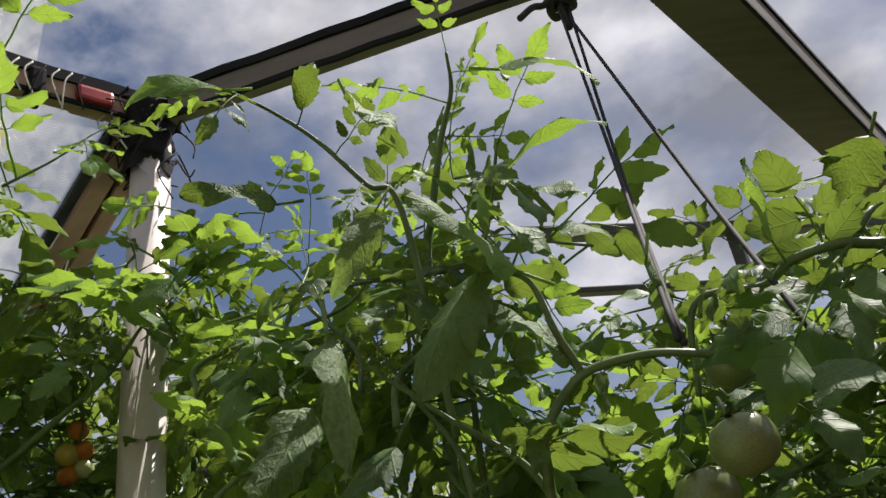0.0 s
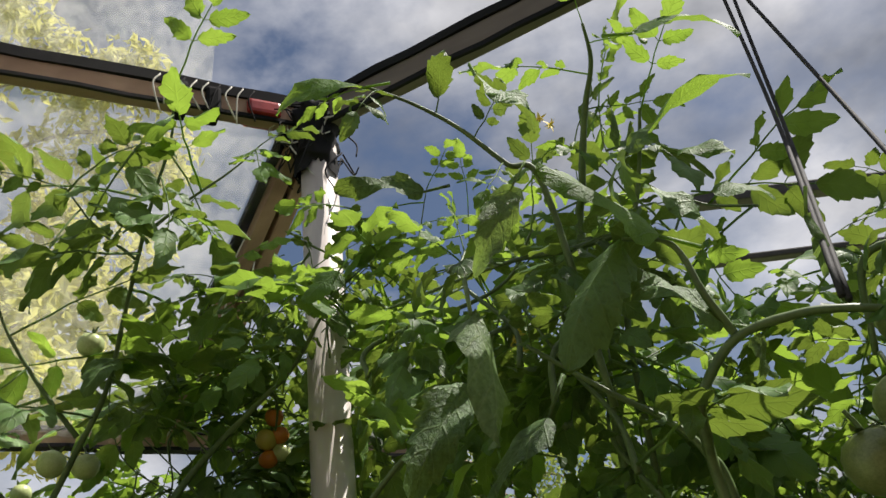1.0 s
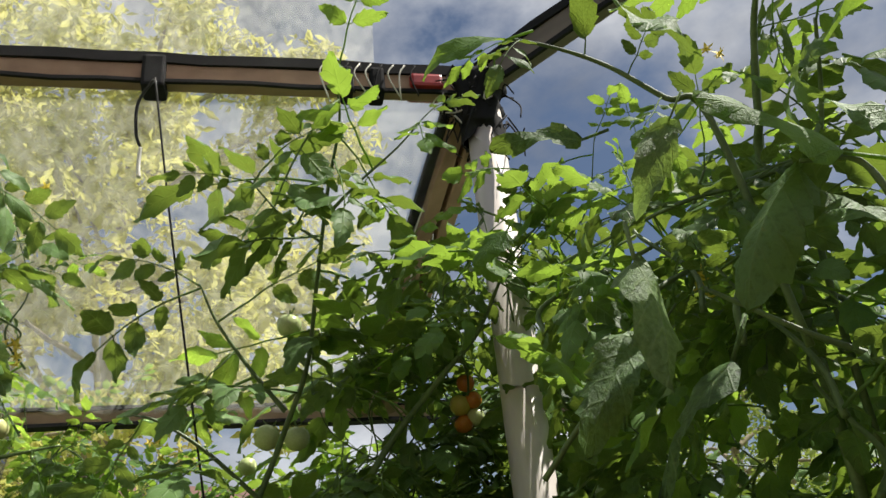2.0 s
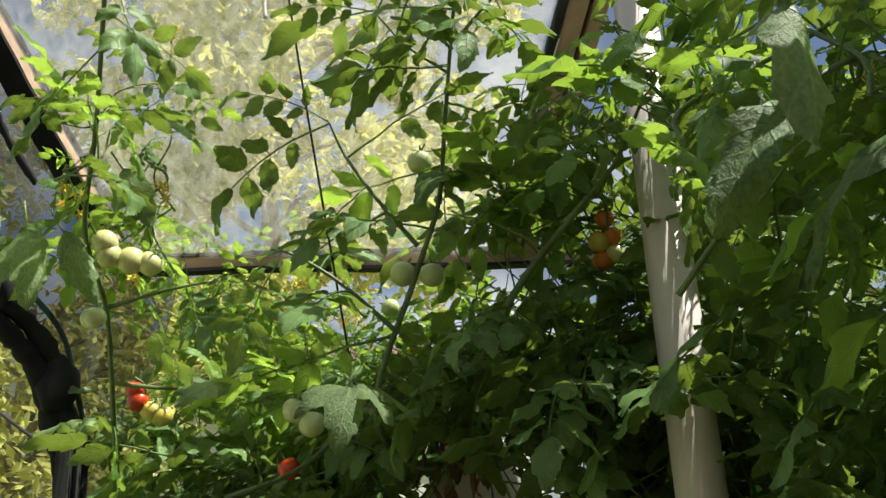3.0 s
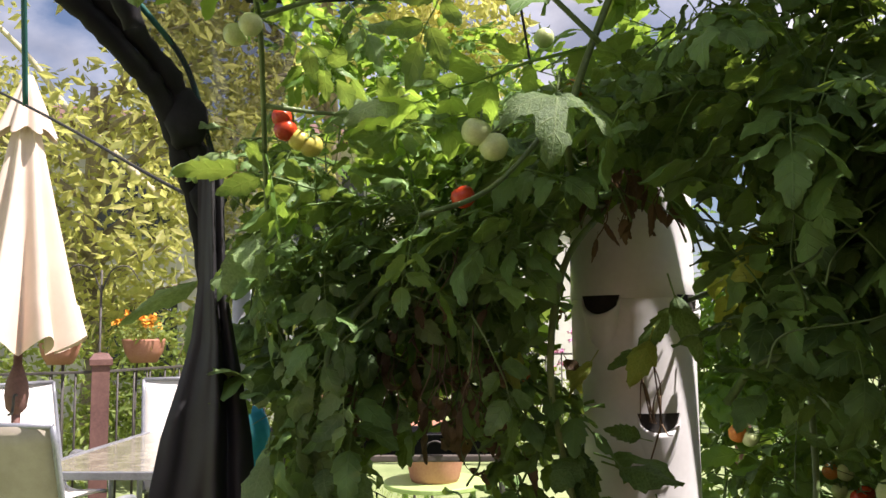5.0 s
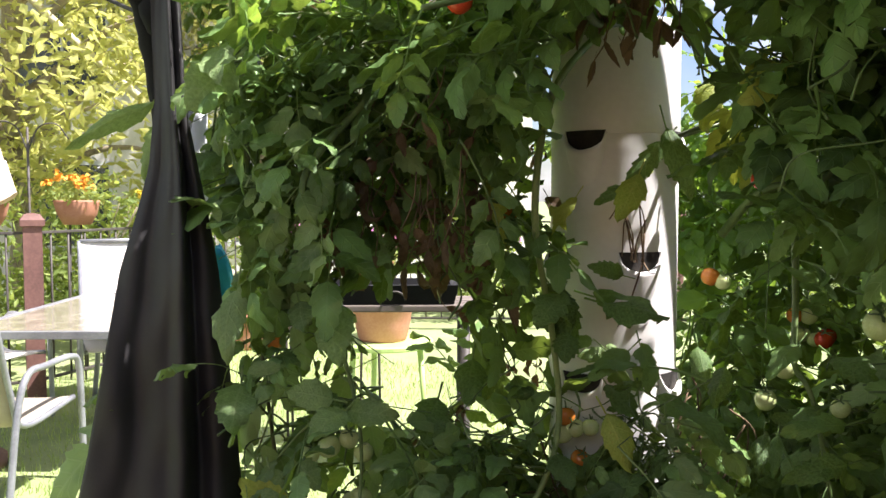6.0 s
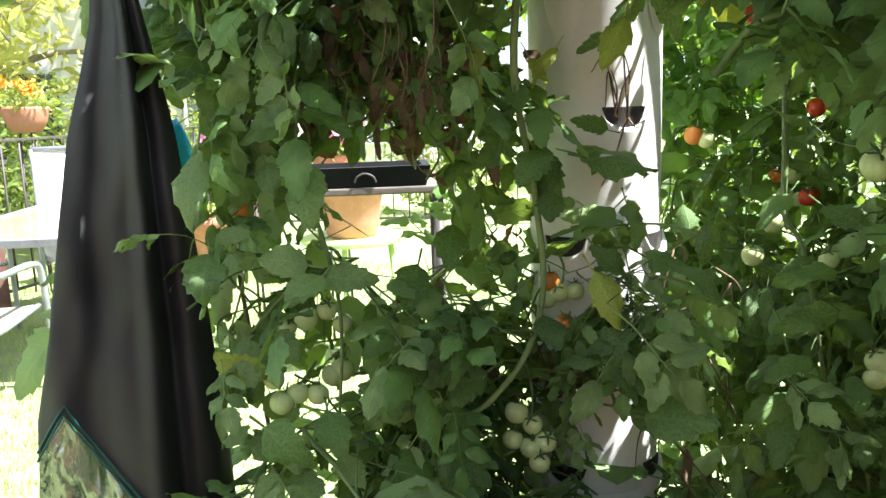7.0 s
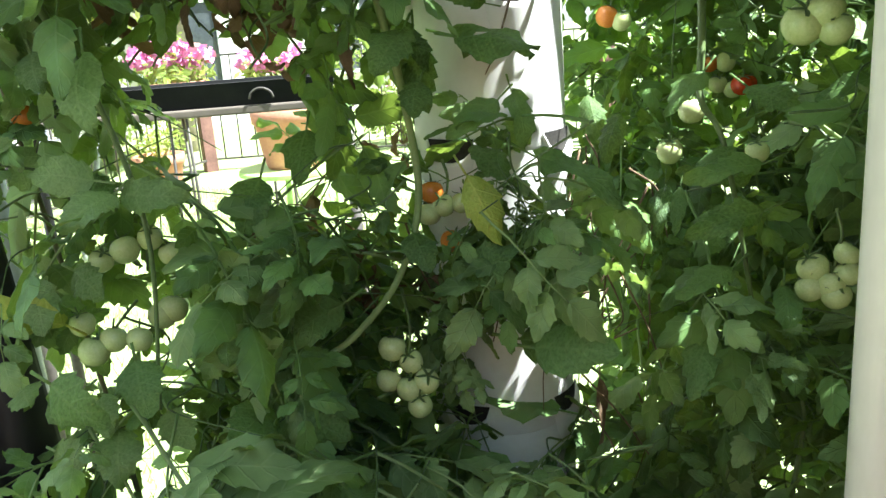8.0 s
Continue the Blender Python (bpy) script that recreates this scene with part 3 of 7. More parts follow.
# clear lanes between the plants: end, end, radius
LANES = [((-0.55, 0.62, 1.27), (-1.2, 1.22, 1.08), 0.07), ((-0.86, 1.28, 1.54), (-0.3, 0.4, 1.50), 0.10), ((-0.86, 1.28, 1.42), (-0.45, 0.45, 1.40), 0.10), ((-0.79, 1.29, 1.28), (-0.5, 0.6, 1.33), 0.06),
         ((-0.78, 1.29, 0.78), (-0.45, 0.65, 1.05), 0.05), ((-0.95, 0.83, 0.86), (-1.3, 1.08, 0.66), 0.05), ((-0.7, 0.35, 1.65), (-1.36, 0.68, 1.82), 0.10), ((-0.8, 0.45, 1.55), (-1.36, 0.80, 1.62), 0.07), ((-0.7, 0.35, 1.7), (-1.36, 0.56, 1.90), 0.09), ((-0.345, 1.035, 1.35), (-0.2, 0.1, 1.44), 0.06), ((-0.345, 1.035, 1.45), (-0.05, 0.1, 1.49), 0.06), ((-0.345, 1.035, 1.6), (0.0, 0.1, 1.51), 0.03), ((-0.345, 1.035, 1.8), (0.0, 0.1, 1.53), 0.03), ((-0.345, 1.035, 1.6), (-0.14, 0.1, 1.5), 0.055), ((-0.345, 1.035, 1.78), (-0.13, 0.12, 1.53), 0.05), ((-0.345, 1.035, 1.95), (-0.13, 0.12, 1.55), 0.045), ((-0.345, 1.035, 2.3), (-0.0, 0.3, 1.75), 0.03),
         ((-1.46, 1.45, 1.16), (-0.62, 0.67, 1.225), 0.08), ((-1.5, 1.43, 1.21), (-0.65, 0.66, 1.245), 0.05), ((-0.80, 1.29, 0.70), (-0.6, 0.85, 0.98), 0.04), ((-0.68, 1.4, 0.85), (-0.5, 0.9, 1.05), 0.035),
         ((-1.05, 0.85, 0.98), (-0.65, 0.60, 1.08), 0.065), ((-1.06, 0.90, 1.04), (-0.7, 0.62, 1.12), 0.04), ((-0.85, 1.09, 0.86), (-0.55, 0.70, 1.05), 0.07), ((-0.87, 1.21, 1.06), (-0.58, 0.72, 1.13), 0.035), ((-0.42, 1.35, 0.95), (-0.36, 0.85, 1.08), 0.065),
         ((-1.05, 0.77, 1.73), (-0.6, 0.40, 1.62), 0.055), ((-0.89, 0.62, 1.88), (-0.45, 0.32, 1.70), 0.05), ((-0.755, 0.80, 1.67), (-0.45, 0.42, 1.58), 0.045), ((-0.62, 0.74, 1.62), (-0.35, 0.38, 1.57), 0.07), ((-0.82, 1.07, 1.01), (-0.55, 0.75, 1.10), 0.03),
         ((-1.0, 0.81, 1.17), (-0.65, 0.50, 1.25), 0.05), ((-1.26, 0.80, 1.0), (-0.77, 0.50, 1.15), 0.08), ((-1.25, 0.81, 1.28), (-0.75, 0.44, 1.33), 0.085), ((-1.3, 0.79, 1.46), (-0.8, 0.42, 1.44), 0.075), ((-0.85, 1.28, 1.58), (-0.2, 0.35, 1.5), 0.06),
         ((-0.765, 1.38, 1.2), (-0.28, 1.62, 2.14), 0.06), ((-0.765, 1.38, 1.45), (-0.35, 1.58, 2.25), 0.06), ((-0.765, 1.38, 0.9), (-0.30, 1.61, 1.80), 0.05)]

for _z, _a, _d in ((1.62, -30, 0.05), (1.58, 5, 0.05), (1.5, -45, 0.035), (1.46, -8, 0.05), (1.38, 20, 0.05), (1.33, -25, 0.04), (1.22, 0, 0.05), (1.1, 10, 0.05), (0.98, 5, 0.05), (0.86, -20, 0.04)):
    _p = Vector((-0.867 + 0.105 * math.cos(radians(_a)), 1.376 + 0.105 * math.sin(radians(_a)), _z))
    LANES.append((tuple(_p), tuple(_p + sun_way * 1.2), _d))
LANES.append(((-0.966, 0.885, 1.413), (-0.572, 0.406, 1.385), 0.075))
LANES.append(((-0.947, 0.951, 1.379), (-0.555, 0.42, 1.372), 0.06))
for _p, _d in (((-0.613, 0.735, 1.65), 0.035), ((-1.045, 0.755, 1.728), 0.03), ((-0.90, 0.625, 1.874), 0.04), ((-1.06, 0.50, 1.90), 0.04)):
    LANES.append((tuple(Vector(_p) + sun_way * 0.04), tuple(Vector(_p) + sun_way * 1.0), _d))
for _p in ((-0.867, 1.168, 1.20), (-0.862, 1.172, 1.13), (-0.856, 1.174, 1.069), (-0.854, 1.115, 0.984), (-0.866, 1.08, 0.955), (-0.878, 1.043, 0.927)):
    LANES.append((tuple(Vector(_p).lerp(Vector((-0.31, 0.36, 1.27)), 0.03)), tuple(Vector(_p).lerp(Vector((-0.31, 0.36, 1.27)), 0.75)), 0.036))
LANES.append(((-0.72, 1.28, 1.97), (-0.05, 0.12, 1.56), 0.022))
_g = random.Random(77)
for _n, (_c, _q) in enumerate([((-0.20, 0.88, 1.62), (0.16, 0.08, 0.20))] * 2):
    _p = Vector([c + _g.uniform(-q, q) for c, q in zip(_c, _q)])
    LANES.append((tuple(_p + sun_way * 0.08), tuple(_p + sun_way * 0.9), _g.uniform(0.03, 0.045)))
for _eye, _spots in (((-0.31, 0.36, 1.27), ((-0.66, 1.764, 1.16), (-0.615, 1.77, 1.135), (-0.60, 1.41, 1.11), (-0.519, 1.425, 1.084), (-0.43, 1.25, 1.24), (-0.86, 1.235, 1.04), (-1.08, 0.87, 0.96), (-1.08, 0.93, 1.045), (-0.85, 1.10, 0.85))),
                     ((-0.11, 0.06, 1.49), ((-0.89, 0.63, 1.87), (-1.065, 0.785, 1.725), (-0.752, 0.81, 1.67), (-0.424, 1.04, 1.89), (-0.809, 0.838, 1.613), (-0.63, 0.89, 1.853))),
                     ((0.03, 0.04, 1.53), ((-0.89, 0.63, 1.87), (-0.424, 1.04, 1.89)))):
    for _p in _spots:
        LANES.append((_p, tuple(Vector(_p).lerp(Vector(_eye), 0.75)), 0.042))


def in_lane(p):
    for a, b, r in LANES:
        a, b = Vector(a), Vector(b)
        d = b - a
        t = max(0.0, min(1.0, (p - a).dot(d) / d.length_squared))
        if (a + d * t - p).length < r:
            return True
    return False


LANES = [(a, b, r * 0.72) for a, b, r in LANES]
_A = np.array([a for a, b, r in LANES])
_D = np.array([b for a, b, r in LANES]) - _A
_R = np.array([r for a, b, r in LANES])
_L = (_D * _D).sum(1)


def touches_lane(pts):
    """True if any of the points lies inside a clear lane."""
    d = pts[:, None, :] - _A[None]
    t = np.clip((d * _D[None]).sum(2) / _L[None], 0, 1)
    gap = d - t[:, :, None] * _D[None]
    return bool(((gap * gap).sum(2) < _R[None] ** 2).any())


def some_points(me):
    co = np.empty(len(me.vertices) * 3, dtype=np.float32)
    me.vertices.foreach_get("co", co)
    co = co.reshape(-1, 3)
    return co[::max(1, len(co) // 40)]


LEAF_POINTS = {me.name: some_points(me) for kind in LEAVES.values() for me in kind}


def put_leaf(parent, rng, at, out, size, kind="leaf", sag=0.35, roll=0.75):
    """A leaf whose stalk leaves 'at' along 'out', its face turned up."""
    x = Vector((out.x, out.y, out.z - sag)).normalized()
    up = Vector((rng.uniform(-roll, roll), rng.uniform(-roll, roll), 1))
    y = up.cross(x)
    if y.length < 1e-3:
        y = Vector((0, 1, 0))
    y.normalize()
    z = x.cross(y)
    me = rng.choice(LEAVES[kind])
    s = size / 0.2
    turn = Matrix((x, y, z)).transposed()
    if touches_lane(LEAF_POINTS[me.name] @ (np.array(turn).T * s) + np.array(at)):
        return None
    ob = new("leaf", me)
    ob.parent = parent
    ob.matrix_basis = Matrix.Translation(at - parent.location) @ turn.to_4x4() @ Matrix.Diagonal((s, s, s, 1))
    return ob


def stem(parent, rng, pts, r0=0.006, r1=0.0025, gap=0.05, size=0.16, kinds=("leaf",), first=0.1, last=1.0, sag=0.35, mat="stem", spread=1.0, side=None, prune=False):
    """A stem along world points with leaves set spirally along it; a pruned stem that stays bare is left out."""
    path = smooth_path([Vector(p) + Vector((rng.uniform(-.004, .004),) * 3) for p in pts], 8)
    V, F = tube([p - parent.location for p in path], r0, r1 * 0.7, 6, 0.06, rng)
    total = sum((b - a).length for a, b in zip(path, path[1:]))
    ang = rng.uniform(0, 6.28)
    done, nxt = 0.0, total * first
    grown, wanted = [], 0
    for a, b in zip(path, path[1:]):
        ln = (b - a).length
        while nxt <= done + ln and nxt < total * last and gap > 0:
            p = a.lerp(b, (nxt - done) / max(ln, 1e-6))
            d = (b - a).normalized()
            q = Vector((math.cos(ang), math.sin(ang), 0))
            if side is not None:
                q = (q + Vector(side)).normalized()
            out = (q - d * q.dot(d)).normalized() * spread + d * 0.35
            t = nxt / total
            grown.append(put_leaf(parent, rng, p, out.normalized(), size * rng.uniform(0.7, 1.2) * (1 - 0.3 * t), rng.choice(kinds), sag * rng.uniform(0.2, 1.6)))
            wanted += 1
            ang += 2.4 + rng.uniform(-0.4, 0.4)
            nxt += gap * rng.uniform(0.75, 1.3)
        done += ln
    if gap > 0:
        d = (path[-1] - path[-2]).normalized()
        grown.append(put_leaf(parent, rng, path[-1] - d * 0.004, (d + Vector((rng.gauss(0, .35), rng.gauss(0, .35), 0.1))).normalized(), size * rng.uniform(0.4, 0.65), rng.choice(kinds), 0.15))
        wanted += 1
    grown = [g for g in grown if g]
    if prune and len(grown) < 0.55 * wanted:
        for g in grown:
            bpy.data.objects.remove(g)
        return path
    obj("stem", V, F, mat, parent)
    return path


def shoots(parent, rng, centre, radii, count, length=0.22, lean=(0, 0, 0.6), **kw):
    """Short leafy shoots that fill an egg-shaped volume."""
    c = Vector(centre)
    rng = random.Random(str(centre))
    for _ in range(count):
        while True:
            q = Vector((rng.uniform(-1, 1), rng.uniform(-1, 1), rng.uniform(-1, 1)))
            if q.length <= 1:
                break
        p = c + Vector((q.x * radii[0], q.y * radii[1], q.z * radii[2]))
        d = (Vector((rng.gauss(0, 0.5), rng.gauss(0, 0.5), rng.gauss(0, 0.3))) + Vector(lean)).normalized()
        e = Vector((rng.gauss(0, 0.25), rng.gauss(0, 0.25), -0.15))
        if any(in_lane(p + d * (length * k)) for k in (-0.4, -0.15, 0.15, 0.4)):
            continue
        a = p - d * length * 0.5
        w = Vector((rng.gauss(0, 1), rng.gauss(0, 1), rng.gauss(0, 0.5))) * (length * 0.07)
        kw.setdefault("first", 0.03)
        stem(parent, rng, [a, a + d * length * 0.25 - w, a + d * length * 0.55 + e * 0.03 + w, a + d * length + e * length * 0.5], prune=True, **kw)


def fruit_meshes():
    res = {}
    for k in ("fruit_green", "fruit_pale", "fruit_green_shaded", "fruit_yellow", "fruit_orange", "fruit_red"):
        prof = [(0.0, -0.47), (0.17, -0.455), (0.33, -0.37), (0.45, -0.2), (0.5, 0.0), (0.47, 0.2), (0.36, 0.36), (0.2, 0.43), (0.08, 0.42), (0.0, 0.40)]
        V, F = lathe(prof, 20)
        me = bpy.data.meshes.new("tomato")
        me.from_pydata([tuple(v) for v in V], [], F)
        me.materials.append(MAT[k])
        me.polygons.foreach_set("use_smooth", [True] * len(me.polygons))
        res[k] = me
    V, F = [], []
    for i in range(5):
        a = 2 * math.pi * i / 5
        c, s = math.cos(a), math.sin(a)
        o = len(V)
        for r, w, z in ((0.02, 0.05, 0.44), (0.22, 0.06, 0.47), (0.4, 0.045, 0.46), (0.55, 0.004, 0.54)):
            V += [(r * c - w * s, r * s + w * c, z), (r * c + w * s, r * s - w * c, z)]
        F += [(o + 2 * j, o + 2 * j + 1, o + 2 * j + 3, o + 2 * j + 2) for j in range(3)]
    tv, tf = tube([Vector((0, 0, 0.40)), Vector((0.02, 0, 0.6)), Vector((0.08, 0.03, 0.8))], 0.045, 0.035, 5)
    o = len(V)
    V += [tuple(v) for v in tv]
    F += [tuple(q + o for q in f) for f in tf]
    me = bpy.data.meshes.new("calyx")
    me.from_pydata(V, [], F)
    me.materials.append(MAT["stem"])
    res["calyx"] = me
    return res


FRUIT = fruit_meshes()


def tomato(parent, rng, at, d, kind="fruit_green"):
    ob = new("tomato", FRUIT[kind])
    ob.parent = parent
    ob.matrix_basis = Matrix.Translation(Vector(at) - parent.location) @ Euler((rng.uniform(-.5, .5), rng.uniform(-.5, .5), rng.uniform(0, 6))).to_matrix().to_4x4() @ Matrix.Diagonal((d, d, d * rng.uniform(0.92, 1.0), 1))
    c = new("calyx", FRUIT["calyx"])
    c.parent = ob
    tagged(ob, {"fruit_green": "pale green unripe cherry tomato", "fruit_pale": "pale yellow-green cherry tomato", "fruit_green_shaded": "green unripe cherry tomato with shade put into its colour", "fruit_yellow": "yellow half-ripe cherry tomato", "fruit_orange": "orange ripening cherry tomato", "fruit_red": "bright red ripe cherry tomato"}[kind])
    return ob


def truss(parent, rng, top, spots, d=0.03, kinds=("fruit_green",)):
    """A fruit stalk with tomatoes hung along it."""
    low = sum((Vector(s) for s in spots), Vector()) / len(spots)
    tube_pts = [Vector(top), Vector(top).lerp(low, 0.5) + Vector((0.008, 0, 0.008)), low]
    V, F = tube([p - parent.location for p in smooth_path(tube_pts, 5)], 0.0022, 0.0015, 5)
    obj("fruit_stalk", V, F, "stem", parent)
    for i, s in enumerate(spots):
        tomato(parent, rng, s, d * rng.uniform(0.88, 1.1), kinds[i % len(kinds)])

# ---- the ground and the shelter ----
def ground():
    V, F = [], []
    n = 48
    for j in range(n + 1):
        for i in range(n + 1):
            x, y = ((i / n - 0.5) * 2), ((j / n - 0.5) * 2)
            X, Y = math.copysign(abs(x) ** 3, x) * 400 - 2, math.copysign(abs(y) ** 3, y) * 400 + 2
            V.append((X, Y, 0.02 * noise.noise(Vector((X * 0.4, Y * 0.4, 0)))))
    for j in range(n):
        for i in range(n):
            a = j * (n + 1) + i
            F.append((a, a + 1, a + n + 2, a + n + 1))
    return tagged(obj("ground", V, F, "grass"), "sunlit mown green lawn round the shelter", "lawn", kind="structure")


def blades():
    r = random.Random(5)
    V, F = [], []
    for _ in range(26000):
        x, y = r.uniform(-6.5, -1.3), r.uniform(0.2, 5.5)
        z = 0.02 * noise.noise(Vector((x * 0.4, y * 0.4, 0)))
        a, h = r.uniform(0, 6.28), r.uniform(0.025, 0.06)
        w = 0.003
        o = len(V)
        V += [(x - w * math.cos(a), y - w * math.sin(a), z), (x + w * math.cos(a), y + w * math.sin(a), z), (x + r.uniform(-.02, .02), y + r.uniform(-.02, .02), z + h)]
        F.append((o, o + 1, o + 2))
    return tagged(obj("grass", V, F, "blade"), "short green grass blades of the lawn", "grass", kind="stuff")


ground()
blades()


def plain_wall(name, a, b, z, t, mat, label):
    bm = beam_bm(Vector(a) + Vector((0, 0, z / 2)), Vector(b) + Vector((0, 0, z / 2)), t, z, bev=0.0)
    me = bpy.data.meshes.new(name)
    bm.to_mesh(me)
    bm.free()
    me.materials.append(MAT[mat])
    return tagged(new(name, me), label, "wall", kind="structure")


# Unseen walls, added to hold low sky and lawn light off the foliage
plain_wall("unseen_wall_south", (-1.45, -1.7, 0), (2.0, -1.7, 0), 2.3, 0.12, "wood", "unseen plain brown wall added to block low light from the south")
plain_wall("unseen_wall_east", (2.05, -1.6, 0), (2.05, 2.3, 0), 1.9, 0.12, "wood", "unseen plain brown side wall added to block low light from the east")
HUB = Vector((-0.345, 1.03, 2.408))
RING_L = Vector((-1.14, 0.42, 2.40))
RING_R = Vector((0.477, 0.886, 2.526))
EAVE_L = Vector((-1.255, 0.84, 2.0))
EAVE_M = Vector((-0.718, 1.283, 2.0))
EAVE_R = Vector((-0.30, 1.64, 2.0))
# Unseen dark floor, added so that little light bounces up into the plants
def planting_bed():
    V, F = [], []
    n = 24
    for j in range(n + 1):
        for i in range(n + 1):
            x, y = -1.3 + 3.25 * i / n, -1.6 + 3.97 * j / n
            edge = min(i, n - i, j, n - j)
            V.append((x, y, -0.05 if edge == 0 else 0.05 + 0.02 * noise.noise(Vector((x * 4, y * 4, 3)))))
    for j in range(n):
        for i in range(n):
            a = j * (n + 1) + i
            F.append((a, a + 1, a + n + 2, a + n + 1))
    return tagged(obj("planting_bed", V, F, "soil"), "unseen dark soil floor added under the tomato plants to cut bounced light", "soil", kind="structure")


planting_bed()
shelter = thing("garden_shelter", (0, 0, 0), "brown timber garden shelter roofed with clear rippled plastic", "shelter", kind="structure")


def timber(name, a, b, w, h, mat="wood", edge=(-1, 1), label="", thick=0.012):
    """A board with black edging along its upper and lower edges."""
    p = part(name, beam_bm(a, b, w, h), mat, shelter, label)
    up = Vector((0, 0, 1))
    n = (Vector(b) - Vector(a)).normalized()
    s = n.cross(up).normalized()
    u = s.cross(n)
    for k in edge:
        tk = thick if isinstance(thick, float) else thick[k > 0]
        o = u * (k * (h / 2 + tk / 2 - 0.001))
        r = random.Random(name + str(k))
        steps = 14
        pts = [Vector(a).lerp(Vector(b), i / steps) + o + u * r.uniform(-0.0022, 0.0022) for i in range(steps + 1)]
        V, F = [], []
        for q in pts:
            for c, d in ((-1, -1), (1, -1), (1, 1), (-1, 1)):
                V.append(q + s * (c * (w / 2 + 0.004) if tk == thick or k > 0 else w / 2 + c * 0.003) + u * (d * tk / 2))
        for i in range(steps):
            for c in range(4):
                F.append((i * 4 + c, i * 4 + (c + 1) % 4, i * 4 + 4 + (c + 1) % 4, i * 4 + 4 + c))
        F += [(3, 2, 1, 0), tuple(steps * 4 + c for c in range(4))]
        obj("edge_strip", V, F, "black", shelter, smooth=False, label="black wavy edging strip")
    return p


timber("roof_beam", RING_L, HUB, 0.03, 0.032, thick=(0.006, 0.019))
# right-hand beam and rafter: their shade is in the timber colour
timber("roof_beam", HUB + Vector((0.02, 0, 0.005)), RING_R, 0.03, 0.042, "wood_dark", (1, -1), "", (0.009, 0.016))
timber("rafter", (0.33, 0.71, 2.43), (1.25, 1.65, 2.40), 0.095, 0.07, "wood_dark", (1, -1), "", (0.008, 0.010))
_o = (HUB - EAVE_M).cross(Vector((0, 0, 1))).normalized()
_o = _o if _o.x > 0 else -_o
timber("hip_rafter", HUB - _o * 0.010, EAVE_M - _o * 0.010, 0.027, 0.022, "wood", (), "", 0.003)
timber("hip_rafter", HUB + _o * 0.025, EAVE_M + _o * 0.025, 0.027, 0.022, "wood", (), "", 0.003)
timber("hip_backing", HUB + _o * 0.004 + Vector((0, 0, 0.017)), EAVE_M + _o * 0.004 + Vector((0, 0, 0.017)), 0.088, 0.010, "black", (), "black backing strip")
timber("hip_rafter", RING_L, EAVE_L, 0.040, 0.026, thick=0.006)
timber("eave_beam", EAVE_L, EAVE_R, 0.018, 0.026, thick=0.006)
timber("eave_beam", (0.32, 1.727, 2.5), (1.9, 2.02, 2.5), 0.04, 0.03, "iron", ())
timber("wall_rail", (0.32, 1.77, 2.36), (1.9, 2.05, 2.36), 0.03, 0.016, "iron", ())
timber("wall_post", (-0.30, 1.64, 0.0), (-0.302, 1.642, 2.02), 0.03, 0.03, "iron", ())
timber("wall_post", (0.9, 1.86, 0.0), (0.902, 1.862, 2.5), 0.03, 0.03, "iron", ())


for _p in ((-1.255, 0.84), (-0.745, 1.26), (0.47, 0.88), (1.25, 1.65), (-1.14, 0.42)):
    _z = 2.0 if _p[0] in (-1.255, -0.745) else 2.4
    if _p[0] == 1.25:
        timber("corner_post", (*_p, 0.0), (_p[0] + 0.001, _p[1], _z), 0.03, 0.03, "iron", ())
timber("roof_beam", (1.25, 1.65, 2.41), (1.9, 2.02, 2.48), 0.03, 0.03, "iron", ())
# Black sheet and its posts, added behind the plants to darken the gaps
V, F = [], []
for _j in range(13):
    for _i in range(31):
        _u, _v = _i / 30, _j / 12
        V.append((-0.45 + 2.3 * _u, 2.14 + 0.12 * _u + 0.02 * math.sin(_u * 40) * (0.3 + _v), 0.02 + 1.55 * _v))
for _j in range(12):
    for _i in range(30):
        _a = _j * 31 + _i
        F.append((_a, _a + 1, _a + 32, _a + 31))
obj("light_block_sheet", V, F, "curtain", shelter, label="black sheet added along the back to block the bright lawn")
for _x, _y in ((-0.45, 2.14), (1.85, 2.26)):
    timber("cloth_post", (_x, _y + 0.03, 0.0), (_x + 0.001, _y + 0.03, 1.62), 0.03, 0.03, "iron", ())


def pane(name, a, b, c, d, n=24):
    V, F = [], []
    a, b, c, d = map(Vector, (a, b, c, d))
    nrm = (b - a).cross(d - a).normalized()
    for k in (0, 1):
        for j in range(n + 1):
            for i in range(n + 1):
                u, v = i / n, j / n
                p = a.lerp(b, u).lerp(d.lerp(c, u), v)
                V.append(p + nrm * (0.003 * k + 0.002 * math.sin(u * 60)))
    m = (n + 1) ** 2
    for j in range(n):
        for i in range(n):
            q = j * (n + 1) + i
            F.append((q, q + 1, q + n + 2, q + n + 1))
            F.append((m + q, m + q + n + 1, m + q + n + 2, m + q + 1))
    o = obj(name, V, F, "sheet", shelter, label="rippled clear plastic sheet")
    o.visible_shadow = False
    return o


pane("roof_sheet", EAVE_L, EAVE_M, HUB, RING_L, 60)
pane("roof_sheet", RING_L + Vector((0, 0, 0.03)), HUB + Vector((-0.13, -0.10, 0.03)), (-0.2, 0.47, 2.72), (-0.75, 0.05, 2.72), 60)
tube_obj("pole", [(-0.338, 1.040, 0.0), (-0.338, 1.040, 2.36)], 0.0295, 0.0295, "pvc", shelter, 28, 2, "white plastic pipe post")


